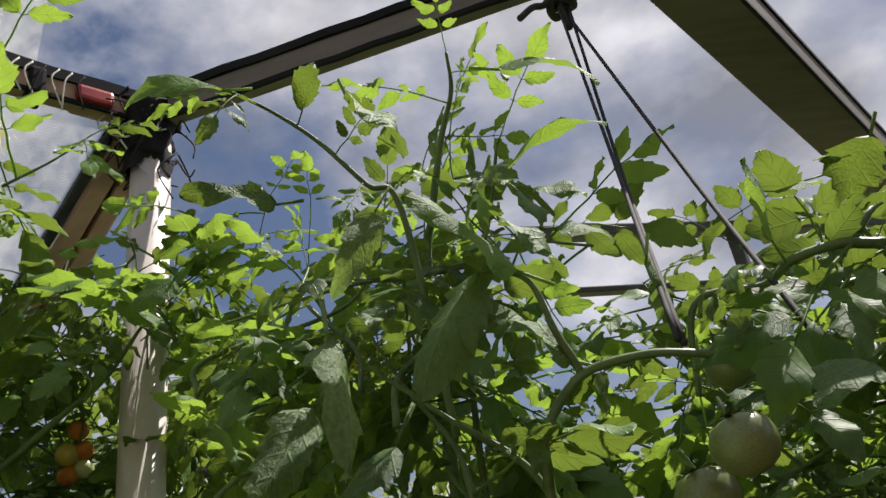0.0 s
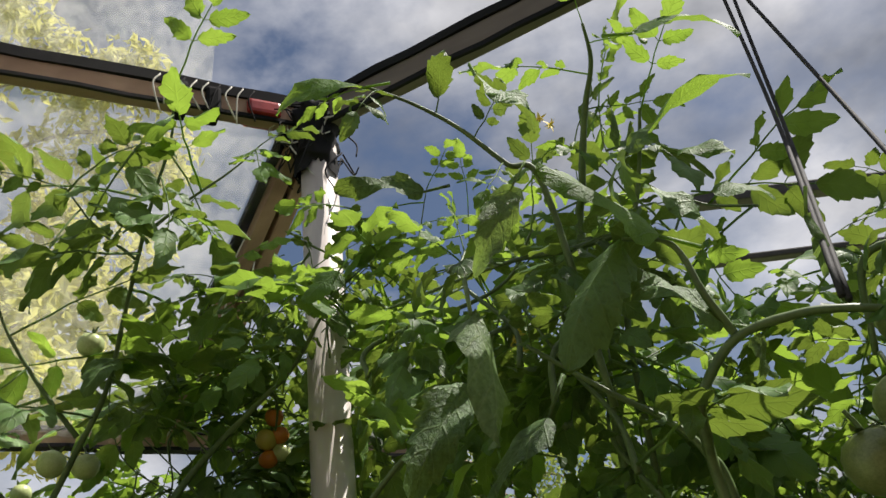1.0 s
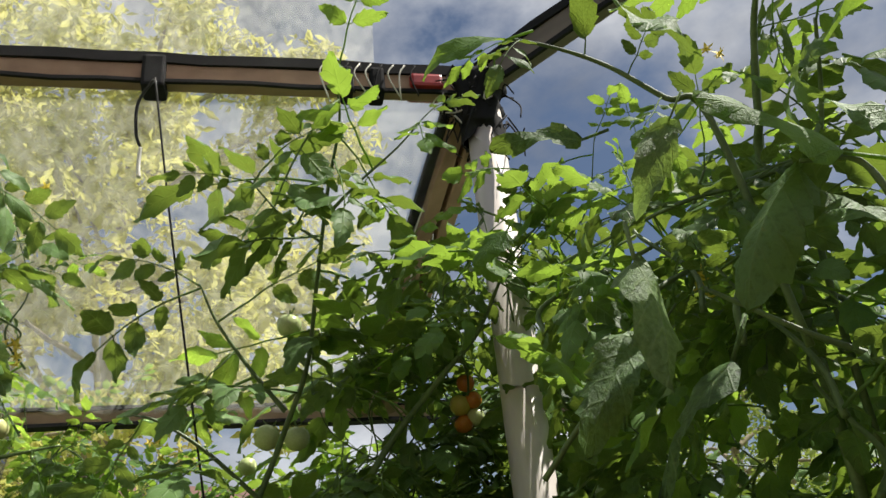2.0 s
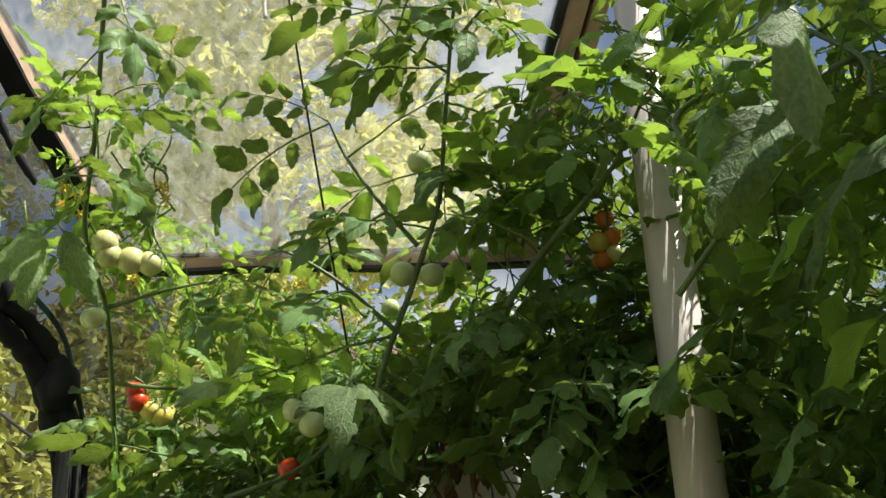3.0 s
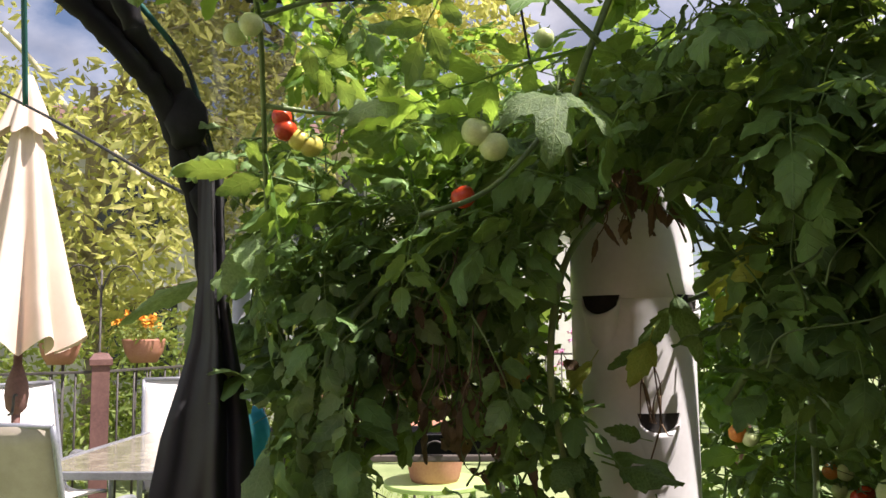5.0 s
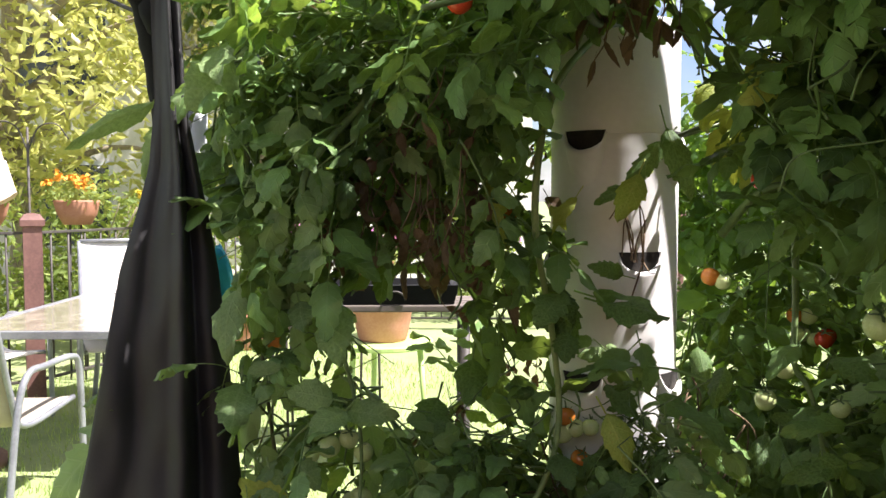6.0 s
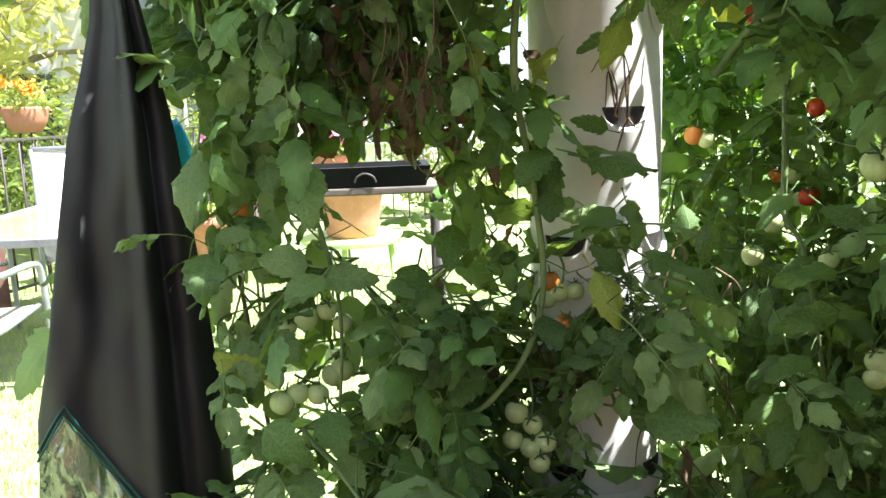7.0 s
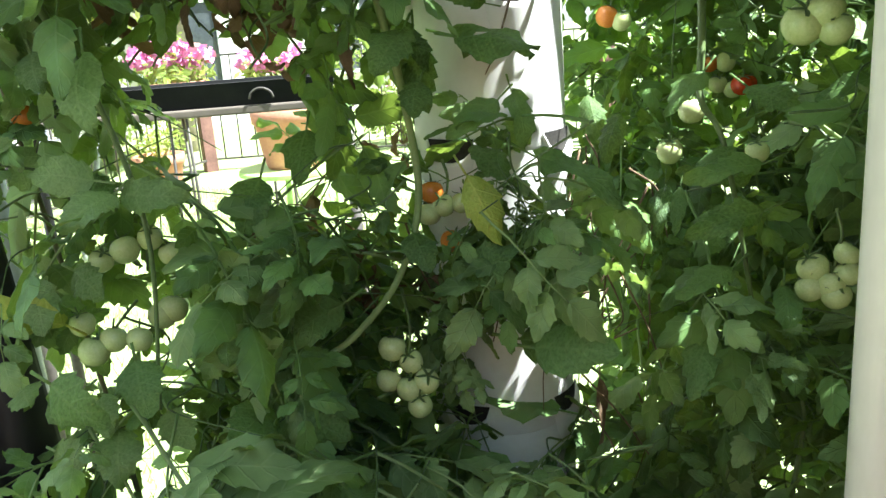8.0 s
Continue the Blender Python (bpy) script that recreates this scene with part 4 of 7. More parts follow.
def hub_binding():
    """Black tape, wire ends and twine wound round the joint."""
    r = random.Random(3)
    V, F = [], []
    prof = [(0.03, -0.085), (0.036, -0.07), (0.034, -0.05), (0.041, -0.03), (0.039, -0.01), (0.045, 0.01), (0.043, 0.03), (0.03, 0.042), (0.0, 0.044)]
    V, F = lathe([(a, b) for (a, b), (c, d) in zip(prof, prof[1:]) for a, b in ((a, b), ((a + c) / 2, (b + d) / 2))], 40)
    V = [v * (1 + 0.30 * noise.noise(v * 45) + 0.15 * noise.noise(v * 130)) + Vector((-0.342, 1.036, 2.395)) for v in V]
    obj("joint_binding", V, F, "black", shelter, label="black tape wound round the joint")
    for _ in range(70):
        a = r.uniform(0, 6.28)
        p = Vector((-0.342 + 0.045 * math.cos(a), 1.036 + 0.045 * math.sin(a), 2.395 + r.uniform(-0.06, 0.03)))
        q = p + Vector((r.uniform(-.03, .03), r.uniform(-.03, .03), r.uniform(-0.05, 0.03)))
        w = q + Vector((r.uniform(-.02, .02), r.uniform(-.02, .02), r.uniform(-0.05, 0.01)))
        tube_obj("wire_end", [p, q, w], 0.0016, 0.0012, "black" if r.random() < 0.7 else "string", shelter, 5, 4)
    d = (RING_L - HUB).normalized()
    for k, (s, mat, ln) in enumerate(((0.055, "red_tape", 0.055), (0.15, "black", 0.025), (0.20, "black", 0.02), (0.485, "black", 0.036))):
        part("binding", beam_bm(HUB + d * s, HUB + d * (s + ln), 0.042 if k else 0.048, (0.026, 0.05, 0.05, 0.062)[k], bev=0.006), mat, shelter, "red tape round the beam" if k == 0 else "")
    for k in range(9):
        p = HUB + d * (0.10 + 0.018 * k) + Vector((0, 0, 0.026))
        s = d.cross(Vector((0, 0, 1)))
        tube_obj("twine", [p - s * 0.024, p - s * 0.028 - Vector((0, 0, 0.025)) + d * 0.01, p - s * 0.022 - Vector((0, 0, 0.055 + r.uniform(0, 0.02))) + d * r.uniform(-.01, .02)], 0.0014, 0.0014, "string" if k % 3 else "black", shelter, 5, 5)
    for k, (f0, f1) in enumerate(((0.35, 0.95), (0.55, 0.99), (0.45, 0.9))):
        p, q = HUB.lerp(EAVE_M, f0), HUB.lerp(EAVE_M, f1)
        o = Vector((0.02 * k - 0.01, -0.03, -0.005))
        tube_obj("twine", [p + o, p.lerp(q, 0.5) + o * 1.5 + Vector((0.008 * k, 0, -0.02)), q + o], 0.0014, 0.0014, "string", shelter, 5, 6)


hub_binding()

# cords that hold the plants up
cord = thing("cord", (0.29, 0.85, 2.38), "black braided cord knotted to the beam, tying up the stems", "cord")


def cord_part(parent, name, pts, r, mat="rope", label=""):
    V, F = tube([p - parent.location for p in smooth_path(pts, 10)], r, r, 7)
    return obj(name, V, F, mat, parent, label=label)


cord_part(cord, "strand", [(0.284, 0.851, 2.377), (0.252, 0.721, 2.026), (0.168, 0.462, 1.719)], 0.0022)
cord_part(cord, "strand", [(0.298, 0.850, 2.374), (0.259, 0.727, 2.012), (0.171, 0.462, 1.716)], 0.0022)
cord_part(cord, "strand", [(0.293, 0.855, 2.369), (0.297, 0.670, 1.980), (0.249, 0.482, 1.756), (0.235, 0.422, 1.679)], 0.0022)
cord_part(cord, "loose_end", [(0.285, 0.85, 2.40), (0.262, 0.842, 2.372), (0.245, 0.84, 2.368), (0.222, 0.835, 2.345)], 0.005)
cord_part(cord, "loose_end", [(0.29, 0.85, 2.40), (0.287, 0.846, 2.36), (0.289, 0.842, 2.325)], 0.005)
for _k in range(5):
    cord_part(cord, "knot_turn", [Vector((0.29 + 0.017 * math.cos(a + _k), 0.852 + 0.017 * math.sin(a + _k), 2.375 + 0.009 * _k + 0.006 * math.sin(2 * a))) for a in (0, 1, 2, 3, 4, 5, 6.2)], 0.006)
line2 = thing("string", (-0.718, 0.70, 2.36), "thin dark string hung from the roof beam to a stem", "string")
cord_part(line2, "strand", [(-0.718, 0.700, 2.375), (-0.722, 0.77, 2.10), (-0.714, 0.864, 1.70)], 0.0016)
cord_part(line2, "loose_end", [(-0.709, 0.690, 2.36), (-0.736, 0.690, 2.329), (-0.745, 0.70, 2.285), (-0.742, 0.708, 2.262)], 0.0024)
cord_part(line2, "frayed_tip", [(-0.742, 0.708, 2.262), (-0.744, 0.709, 2.235), (-0.742, 0.710, 2.212)], 0.0030, "string", "white frayed string tip")

# ---- doorway: bowed black frame, mesh and tied curtain ----
door = thing("door_frame", (-1.36, 0.87, 0.0), "bowed doorway frame sleeved in black fabric with green binding", "doorway", kind="structure")
ARCH = [(-1.375, 0.87, 0.0), (-1.375, 0.872, 0.8), (-1.378, 0.868, 1.37), (-1.378, 0.850, 1.62), (-1.375, 0.812, 1.73), (-1.368, 0.768, 1.83), (-1.36, 0.70, 1.89), (-1.36, 0.61, 1.955), (-1.36, 0.50, 2.01), (-1.36, 0.30, 2.07), (-1.36, 0.0, 2.10), (-1.36, -0.4, 2.1)]


def arch_tube(name, off, r, mat, n0=0, label="", wob=0.0):
    pts = smooth_path([Vector(p) + Vector(off) for p in ARCH[n0:]], 8)
    V, F = tube([p - door.location for p in pts], r, r, 10, wob, random.Random(2))
    return obj(name, V, F, mat, door, label=label)


arch_tube("sleeve", (0, 0, -0.012), 0.017, "black", 0, wob=0.2)
arch_tube("sleeve", (0.008, 0.012, 0.02), 0.018, "black", 2, wob=0.25)
arch_tube("binding", (0.02, 0.028, 0.05), 0.005, "green_trim", 3, "dark green fabric binding")
for _y, _z, _s in ((0.80, 1.80, 0.034), (0.845, 1.68, 0.028), (0.60, 1.97, 0.026)):
    _bm = bmesh.new()
    bmesh.ops.create_icosphere(_bm, subdivisions=3, radius=_s)
    for _v in _bm.verts:
        _v.co *= 1 + 0.3 * noise.noise(_v.co * 40)
        _v.co.z *= 1.5
        _v.co += Vector((-1.36, _y, _z)) - door.location
    part("bunched_fabric", _bm, "black", door, "bunched black fabric", True)


for _pts, _r in (([(-1.187, 0.481, 2.241), (-1.202, 0.525, 2.19), (-1.213, 0.564, 2.143), (-1.236, 0.582, 2.081), (-1.262, 0.611, 1.992), (-1.274, 0.663, 1.892)], 0.015), ([(-1.165, 0.488, 2.234), (-1.177, 0.544, 2.179), (-1.187, 0.583, 2.131), (-1.191, 0.64, 2.07)], 0.006)):
    V, F = tube([p - door.location for p in smooth_path(_pts, 8)], _r, _r, 9, 0.3, random.Random(6))
    obj("strap", V, F, "black", door, label="frayed black fabric strap")


def mesh_flap():
    """Dark screen between the bowed frame and the roof edge."""
    path = smooth_path([Vector(p) for p in ARCH[2:]], 6)
    V, F = [], []
    rows = 8
    for p in path:
        top = Vector((-1.27 + 0.02 * math.sin(p.y * 9), p.y + 0.09, max(p.z + 0.06, 2.0 + 0.42 * max(0, 0.84 - p.y) / 0.42 if p.y > 0.42 else 2.42)))
        for k in range(rows + 1):
            q = p.lerp(top, k / rows) + Vector((0.012 * math.sin(k * 1.3 + p.y * 14), 0, 0))
            V.append(q - door.location)
    for i in range(len(path) - 1):
        for k in range(rows):
            a = i * (rows + 1) + k
            F.append((a, a + 1, a + rows + 2, a + rows + 1))
    return obj("screen", V, F, "mesh", door, label="dark grey insect screen")


mesh_flap()
tube_obj("door_post", [(-1.50, 1.02, 0.0), (-1.50, 1.02, 1.62)], 0.018, 0.018, "alu", None, 16, 2)
tagged(bpy.data.objects["door_post"], "pale grey metal post beside the doorway", "post", kind="structure")

curtain = thing("door_curtain", (-1.3, 0.79, 0.0), "black fabric door curtain drawn together beside the doorway", "curtain")


CURTAIN_Z = (0.15, 0.60, 0.95, 1.06, 1.20, 1.30, 1.38, 1.44, 1.525, 1.70)
CURTAIN_A = (-0.19, -0.172, -0.139, -0.115, -0.090, -0.070, -0.046, -0.030, -0.022, -0.026)
CURTAIN_B = (0.12, 0.110, 0.088, 0.080, 0.066, 0.056, 0.042, 0.030, 0.015, 0.010)


def curtain_point(u, z):
    """The hanging cloth: u runs across it, z is the height."""
    v = (1.70 - z) / 1.55
    along, n = Vector((0.495, 0.869, 0)), Vector((0.869, -0.495, 0))
    a, b = np.interp(z, CURTAIN_Z, CURTAIN_A), np.interp(z, CURTAIN_Z, CURTAIN_B)
    g = min(1.0, (b - a) / 0.22)
    crease = 0.5 + 0.10 * math.sin(3 * v + 0.4)
    f = 0.016 * math.exp(-((u - crease) / 0.07) ** 2) - 0.012 * math.exp(-((u - crease - 0.13) / 0.06) ** 2) + 0.010 * u * math.sin(u * 15 + v * 2)
    f += 0.024 * noise.noise(Vector((u * 2.2, v * 4, 2))) + 0.007 * noise.noise(Vector((u * 6, v * 17, 5)))
    return Vector((-1.24, 0.78, z)) + along * (a + (b - a) * u) + n * (f * (0.35 + g) + 0.045 * math.sin(math.pi * u) * g) - curtain.location


def hang_curtain():
    nu, nv = 60, 60

    def seam_z(u):
        return 0.965 - 0.36 * (u - 0.12) if u > 0.12 else 0.90 + 0.54 * u
    for name, mat, label in (("cloth", "curtain", ""), ("clear_window", "vinyl", "crinkled clear vinyl window")):
        V, F = [], []
        for j in range(nv + 1):
            for i in range(nu + 1):
                u = i / nu
                z0, z1 = (1.70, seam_z(u)) if name == "cloth" else (seam_z(u), 0.15)
                q = curtain_point(u, z0 + (z1 - z0) * j / nv)
                if name == "clear_window" and j:
                    q = q + Vector((0.5, -0.85, 0.1)) * (0.012 * noise.noise(Vector((u * 9, j * 0.35, 1))) + 0.006 * noise.noise(Vector((u * 24, j * 0.9, 7))))
                V.append(q)
        for j in range(nv):
            for i in range(nu):
                a = j * (nu + 1) + i
                F.append((a, a + 1, a + nu + 2, a + nu + 1))
        o = obj(name, V, F, mat, curtain, label=label)
        sol = o.modifiers.new("thickness", "SOLIDIFY")
        sol.thickness = 0.0015
    for dz in (0.0, 0.012):
        pts = [curtain_point(i / 40, seam_z(i / 40) + dz) + Vector((0.003, -0.004, 0)) for i in range(0, 41)]
        V, F = tube(pts, 0.0016, 0.0016, 5)
        obj("seam", V, F, "green_trim", curtain, label="dark green stitched seam")


hang_curtain()

# ---- growing tower ----
TOWER = Vector((-0.867, 1.376, 0.0))
tower = thing("growing_tower", TOWER, "white plastic vertical growing tower with dark planting slots", "planter")
RAD = 0.105


def tower_parts():
    seams = [0.30, 0.70, 1.10, 1.50]
    z0 = 0.0
    for z1 in seams + [1.68]:
        prof = [(RAD - 0.0008, z0), (RAD + 0.0012, z0 + 0.003), (RAD, z0 + 0.03), (RAD - 0.0005, z1 - 0.03), (RAD + 0.0006, z1 - 0.003), (RAD - 0.0008, z1)]
        if z1 == 1.68:
            prof += [(RAD - 0.02, z1 + 0.004), (0.02, z1 + 0.008), (0.0, z1 + 0.008)]
        V, F = lathe(prof, 56)
        obj("tower_section", V, F, "tower", tower)
        z0 = z1
    spots = [(1.505, -92), (1.315, -42), (1.315, -140), (1.505, -2), (1.12, -92), (1.12, -2), (0.93, -42), (0.93, -140), (0.745, -2), (0.745, -92)]
    for z, a in spots:
        # no hole is cut: a patch on the wall carries the slot's darkness
        V, F = [], []
        n = 12
        for i in range(n + 1):
            t = math.radians(a + (i / n - 0.5) * 38)
            s = math.sqrt(max(0, 1 - (2 * i / n - 1) ** 2))
            for k, (dz, r) in enumerate(((0.0, RAD + 0.003), (-0.030 * s - 0.001, RAD + 0.003))):
                V.append((r * math.cos(t), r * math.sin(t), z + dz))
        F = [(2 * i, 2 * i + 1, 2 * i + 3, 2 * i + 2) for i in range(n)]
        slot = obj("planting_slot", V, F, "hole", tower, label="half-round planting slot, its dark depth painted as a patch")
        V, F = [], []
        for i in range(n + 1):
            t = math.radians(a + (i / n - 0.5) * 40)
            s = math.sqrt(max(0, 1 - (2 * i / n - 1) ** 2))
            for dz, r in ((-0.031 * s, RAD + 0.002), (-0.031 * s, RAD + 0.011 * s + 0.003), (-0.036 * s - 0.002, RAD + 0.011 * s + 0.003), (-0.085 * s - 0.002, RAD + 0.001)):
                V.append((r * math.cos(t), r * math.sin(t), z + dz))
        F = [(4 * i + k, 4 * i + k + 1, 4 * i + k + 5, 4 * i + k + 4) for i in range(n) for k in range(3)]
        obj("lip", V, F, "tower", slot)


tower_parts()

# ---- plants ----
def leaflet_meshes(mat, count, seed, curl):
    r = random.Random(seed)
    res = []
    for _ in range(count):
        V, F, U = [], [], []
        tv, tf = tube([Vector((-0.3, 0, 0.05)), Vector((-0.12, 0.0, 0.02)), Vector((0, 0, 0))], 0.018, 0.014, 5)
        V += tv
        U += [(0.5, 0.0)] * len(tv)
        F += tf
        add_leaflet(V, F, U, Vector((0, 0, 0)), Vector((1, 0, 0.15)), Vector((0, 0, 1)), 1.0, 0.6, r, r.choice((3, 4, 5)), r.uniform(0.1, 0.45), curl * r.uniform(0.5, 1.4), 18)
        me = bpy.data.meshes.new("leaflet")
        me.from_pydata([tuple(v) for v in V], [], F)
        lay = me.uv_layers.new(name="UVMap")
        vi = np.zeros(len(me.loops), dtype=np.int32)
        me.loops.foreach_get("vertex_index", vi)
        lay.data.foreach_set("uv", np.asarray(U, dtype=np.float32)[vi].ravel())
        me.materials.append(MAT[mat])
        me.polygons.foreach_set("use_smooth", [True] * len(me.polygons))
        res.append(me)
    return res


SINGLE = {k: leaflet_meshes(k, 5, i, 0.8) for i, k in enumerate(("leaf", "leaf_young", "leaf_pale", "leaf_yellow", "leaf_dry"))}


def big_leaves(parent, r, rows, kind, face=(0.25, -0.6, 0.65), slim=1.0):
    """Large leaves of known foot, tip and width."""
    for ax, ay, az, bx, by, bz, w in rows:
        a, b = Vector((ax, ay, az)), Vector((bx, by, bz))
        x = (b - a)
        ln = x.length
        x.normalize()
        z = Vector(face) + Vector((r.uniform(-.3, .3), r.uniform(-.3, .3), r.uniform(-.3, .3)))
        y = z.cross(x).normalized()
        z = x.cross(y)
        ob = new("leaf", r.choice(SINGLE[kind]))
        ob.parent = parent
        ob.matrix_basis = Matrix.Translation(a - parent.location) @ Matrix((x, y, z)).transposed().to_4x4() @ Matrix.Diagonal((ln * 1.05, w / 0.6 * 0.92 * slim, ln * (1 + 1.2 * (1 - slim)), 1))

HERO_RIGHT = [
    (-0.492, 1.311, 1.089, -0.563, 1.254, 1.073, 0.041),
    (-0.483, 1.281, 1.043, -0.553, 1.222, 1.022, 0.046),
    (-0.514, 1.279, 0.976, -0.556, 1.218, 0.944, 0.053),
    (-0.718, 1.209, 1.110, -0.601, 1.193, 1.073, 0.057),
    (-0.558, 1.317, 1.192, -0.587, 1.264, 1.150, 0.053),
    (-0.577, 1.321, 1.301, -0.523, 1.289, 1.267, 0.046),
    (-0.542, 1.298, 0.890, -0.549, 1.229, 0.831, 0.062),
    (-0.466, 1.328, 0.944, -0.451, 1.271, 0.898, 0.044),
    (-0.523, 1.330, 1.104, -0.563, 1.278, 1.083, 0.036),
    (-0.593, 1.288, 1.066, -0.585, 1.236, 1.020, 0.032),
    (-0.576, 1.291, 1.064, -0.569, 1.240, 1.021, 0.025),
    (-0.663, 1.338, 1.144, -0.672, 1.286, 1.100, 0.044),
    (-0.720, 1.377, 1.163, -0.693, 1.335, 1.110, 0.046),
    (-0.521, 1.372, 1.169, -0.450, 1.334, 1.133, 0.059),
]
HERO_RIGHT_PALE = [
    (-0.474, 1.198, 0.885, -0.455, 1.148, 0.864, 0.028),
    (-0.464, 1.210, 0.911, -0.480, 1.175, 0.938, 0.020),
    (-0.448, 1.200, 0.907, -0.413, 1.154, 0.893, 0.028),
    (-0.445, 1.210, 0.933, -0.414, 1.174, 0.946, 0.020),
    (-0.456, 1.189, 0.909, -0.419, 1.153, 0.920, 0.023),
    (-0.461, 1.193, 0.895, -0.439, 1.145, 0.880, 0.024),
]


G = "tomato plants"
near = thing("tomato_plant", (0.12, 0.55, 0.0), "tall backlit tomato plant tied up with black cord", "tomato plant", G)
mid = thing("tomato_plant", (-0.7, 0.95, 0.0), "tomato plant with dark upright stems and orange fruit above the tower", "tomato plant", G)
left = thing("tomato_plant", (-1.17, 0.85, 0.0), "tomato plant with red and yellow fruit beside the doorway", "tomato plant", G)
back = thing("tomato_plant", (0.2, 1.2, 0.0), "dense sunlit tomato plant under the roof beam", "tomato plant", G)
low = thing("tomato_plant", (-1.0, 1.0, 0.0), "trailing tomato plant with clusters of pale green fruit", "tomato plant", G)
front = thing("tomato_plant", (-0.8, 1.05, 0.0), "dark leafy tomato plant hanging in front of the white tower", "tomato plant", G)
right = thing("tomato_plant", (-0.45, 1.5, 0.0), "shaded tomato plant with dense dark leaves beside the white pole", "tomato plant", G)
far = thing("tomato_plant", (-1.1, 1.4, 0.0), "bright young tomato plant behind the tower", "tomato plant", G)
deep = thing("tomato_plant", (-0.2, 1.95, 0.0), "tall tomato plant in deep shade against the back rail", "tomato plant", G)

HERO_NEAR_YOUNG = [
    (0.076, 0.438, 1.767, 0.012, 0.400, 1.798, 0.062),
    (-0.096, 0.436, 1.930, -0.157, 0.415, 1.930, 0.035),
    (0.099, 0.461, 1.942, 0.164, 0.436, 1.921, 0.060),
    (0.095, 0.489, 1.873, 0.150, 0.439, 1.890, 0.060),
    (0.216, 0.404, 1.749, 0.204, 0.387, 1.791, 0.050),
    (0.243, 0.429, 1.794, 0.266, 0.418, 1.788, 0.030),
    (0.145, 0.596, 1.878, 0.194, 0.590, 1.867, 0.050),
    (-0.181, 0.625, 1.894, -0.210, 0.620, 1.864, 0.050),
    (0.018, 0.575, 1.932, -0.012, 0.584, 1.917, 0.050),
]
HERO_NEAR_LEAF = [
    (-0.011, 0.417, 1.892, 0.012, 0.402, 1.831, 0.049),
    (-0.045, 0.455, 1.920, -0.030, 0.417, 1.935, 0.029),
    (0.084, 0.509, 1.845, 0.115, 0.510, 1.790, 0.045),
    (0.114, 0.513, 1.869, 0.145, 0.499, 1.841, 0.041),
    (0.081, 0.557, 1.954, 0.088, 0.575, 1.927, 0.029),
    (0.054, 0.439, 1.768, -0.001, 0.413, 1.706, 0.061),
    (0.101, 0.458, 1.713, 0.042, 0.451, 1.746, 0.049),
    (-0.078, 0.531, 1.895, -0.143, 0.514, 1.896, 0.037),
]
HERO_NEAR_LEAF2 = [
    (0.252, 0.368, 1.775, 0.240, 0.374, 1.779, 0.025),
    (0.265, 0.357, 1.780, 0.252, 0.382, 1.751, 0.057),
    (-0.051, 0.451, 1.702, -0.087, 0.432, 1.636, 0.049),
    (-0.008, 0.466, 1.680, -0.056, 0.447, 1.611, 0.057),
    (0.198, 0.435, 1.697, 0.190, 0.431, 1.717, 0.049),
    (0.199, 0.332, 1.650, 0.168, 0.331, 1.634, 0.057),
    (0.197, 0.378, 1.692, 0.181, 0.388, 1.687, 0.041),
]
HERO_NEAR_PALE = [
    (-0.003, 0.417, 1.808, -0.033, 0.409, 1.756, 0.040),
    (-0.036, 0.402, 1.724, -0.020, 0.377, 1.652, 0.061),
    (0.181, 0.512, 1.799, 0.182, 0.536, 1.745, 0.036),
    (0.116, 0.458, 1.704, 0.113, 0.467, 1.678, 0.022),
]
HERO_LEFT_PALE = [
    (-0.898, 0.440, 1.863, -0.871, 0.448, 1.765, 0.065),
    (-0.917, 0.509, 1.887, -0.900, 0.522, 1.786, 0.060),
    (-0.900, 0.544, 1.887, -0.865, 0.579, 1.800, 0.050),
    (-1.001, 0.479, 1.990, -0.978, 0.482, 1.915, 0.060),
    (-1.024, 0.509, 1.917, -1.017, 0.436, 1.875, 0.050),
    (-1.022, 0.523, 1.906, -1.005, 0.511, 1.815, 0.070),
    (-0.843, 0.581, 1.965, -0.823, 0.624, 1.899, 0.050),
    (-0.897, 0.795, 1.730, -0.926, 0.738, 1.712, 0.050),
    (-0.907, 0.784, 1.731, -0.884, 0.792, 1.690, 0.050),
]
HERO_MID_PALE = [
    (-0.620, 0.753, 1.686, -0.606, 0.713, 1.609, 0.060),
    (-0.623, 0.751, 1.685, -0.648, 0.690, 1.655, 0.045),
    (-0.616, 0.758, 1.684, -0.568, 0.770, 1.638, 0.045),
    (-0.622, 0.779, 1.686, -0.576, 0.827, 1.645, 0.050),
    (-0.863, 0.776, 1.730, -0.866, 0.698, 1.699, 0.060),
]
HERO_LOW_PALE = [
    (-1.012, 0.858, 1.260, -0.991, 0.825, 1.189, 0.075),
    (-1.006, 0.842, 1.143, -1.050, 0.803, 1.159, 0.055),
    (-0.993, 0.851, 1.128, -0.997, 0.795, 1.100, 0.060),
    (-1.003, 0.868, 1.124, -0.942, 0.890, 1.115, 0.050),
    (-1.137, 0.801, 1.280, -1.107, 0.746, 1.194, 0.055),
    (-1.125, 0.795, 1.156, -1.083, 0.748, 1.101, 0.070),
    (-1.191, 0.814, 1.383, -1.181, 0.743, 1.394, 0.085),
    (-1.152, 0.827, 1.408, -1.151, 0.786, 1.348, 0.080),
    (-1.067, 0.789, 1.175, -1.072, 0.787, 1.195, 0.060),
    (-1.061, 0.838, 1.264, -1.037, 0.829, 1.225, 0.045),
]
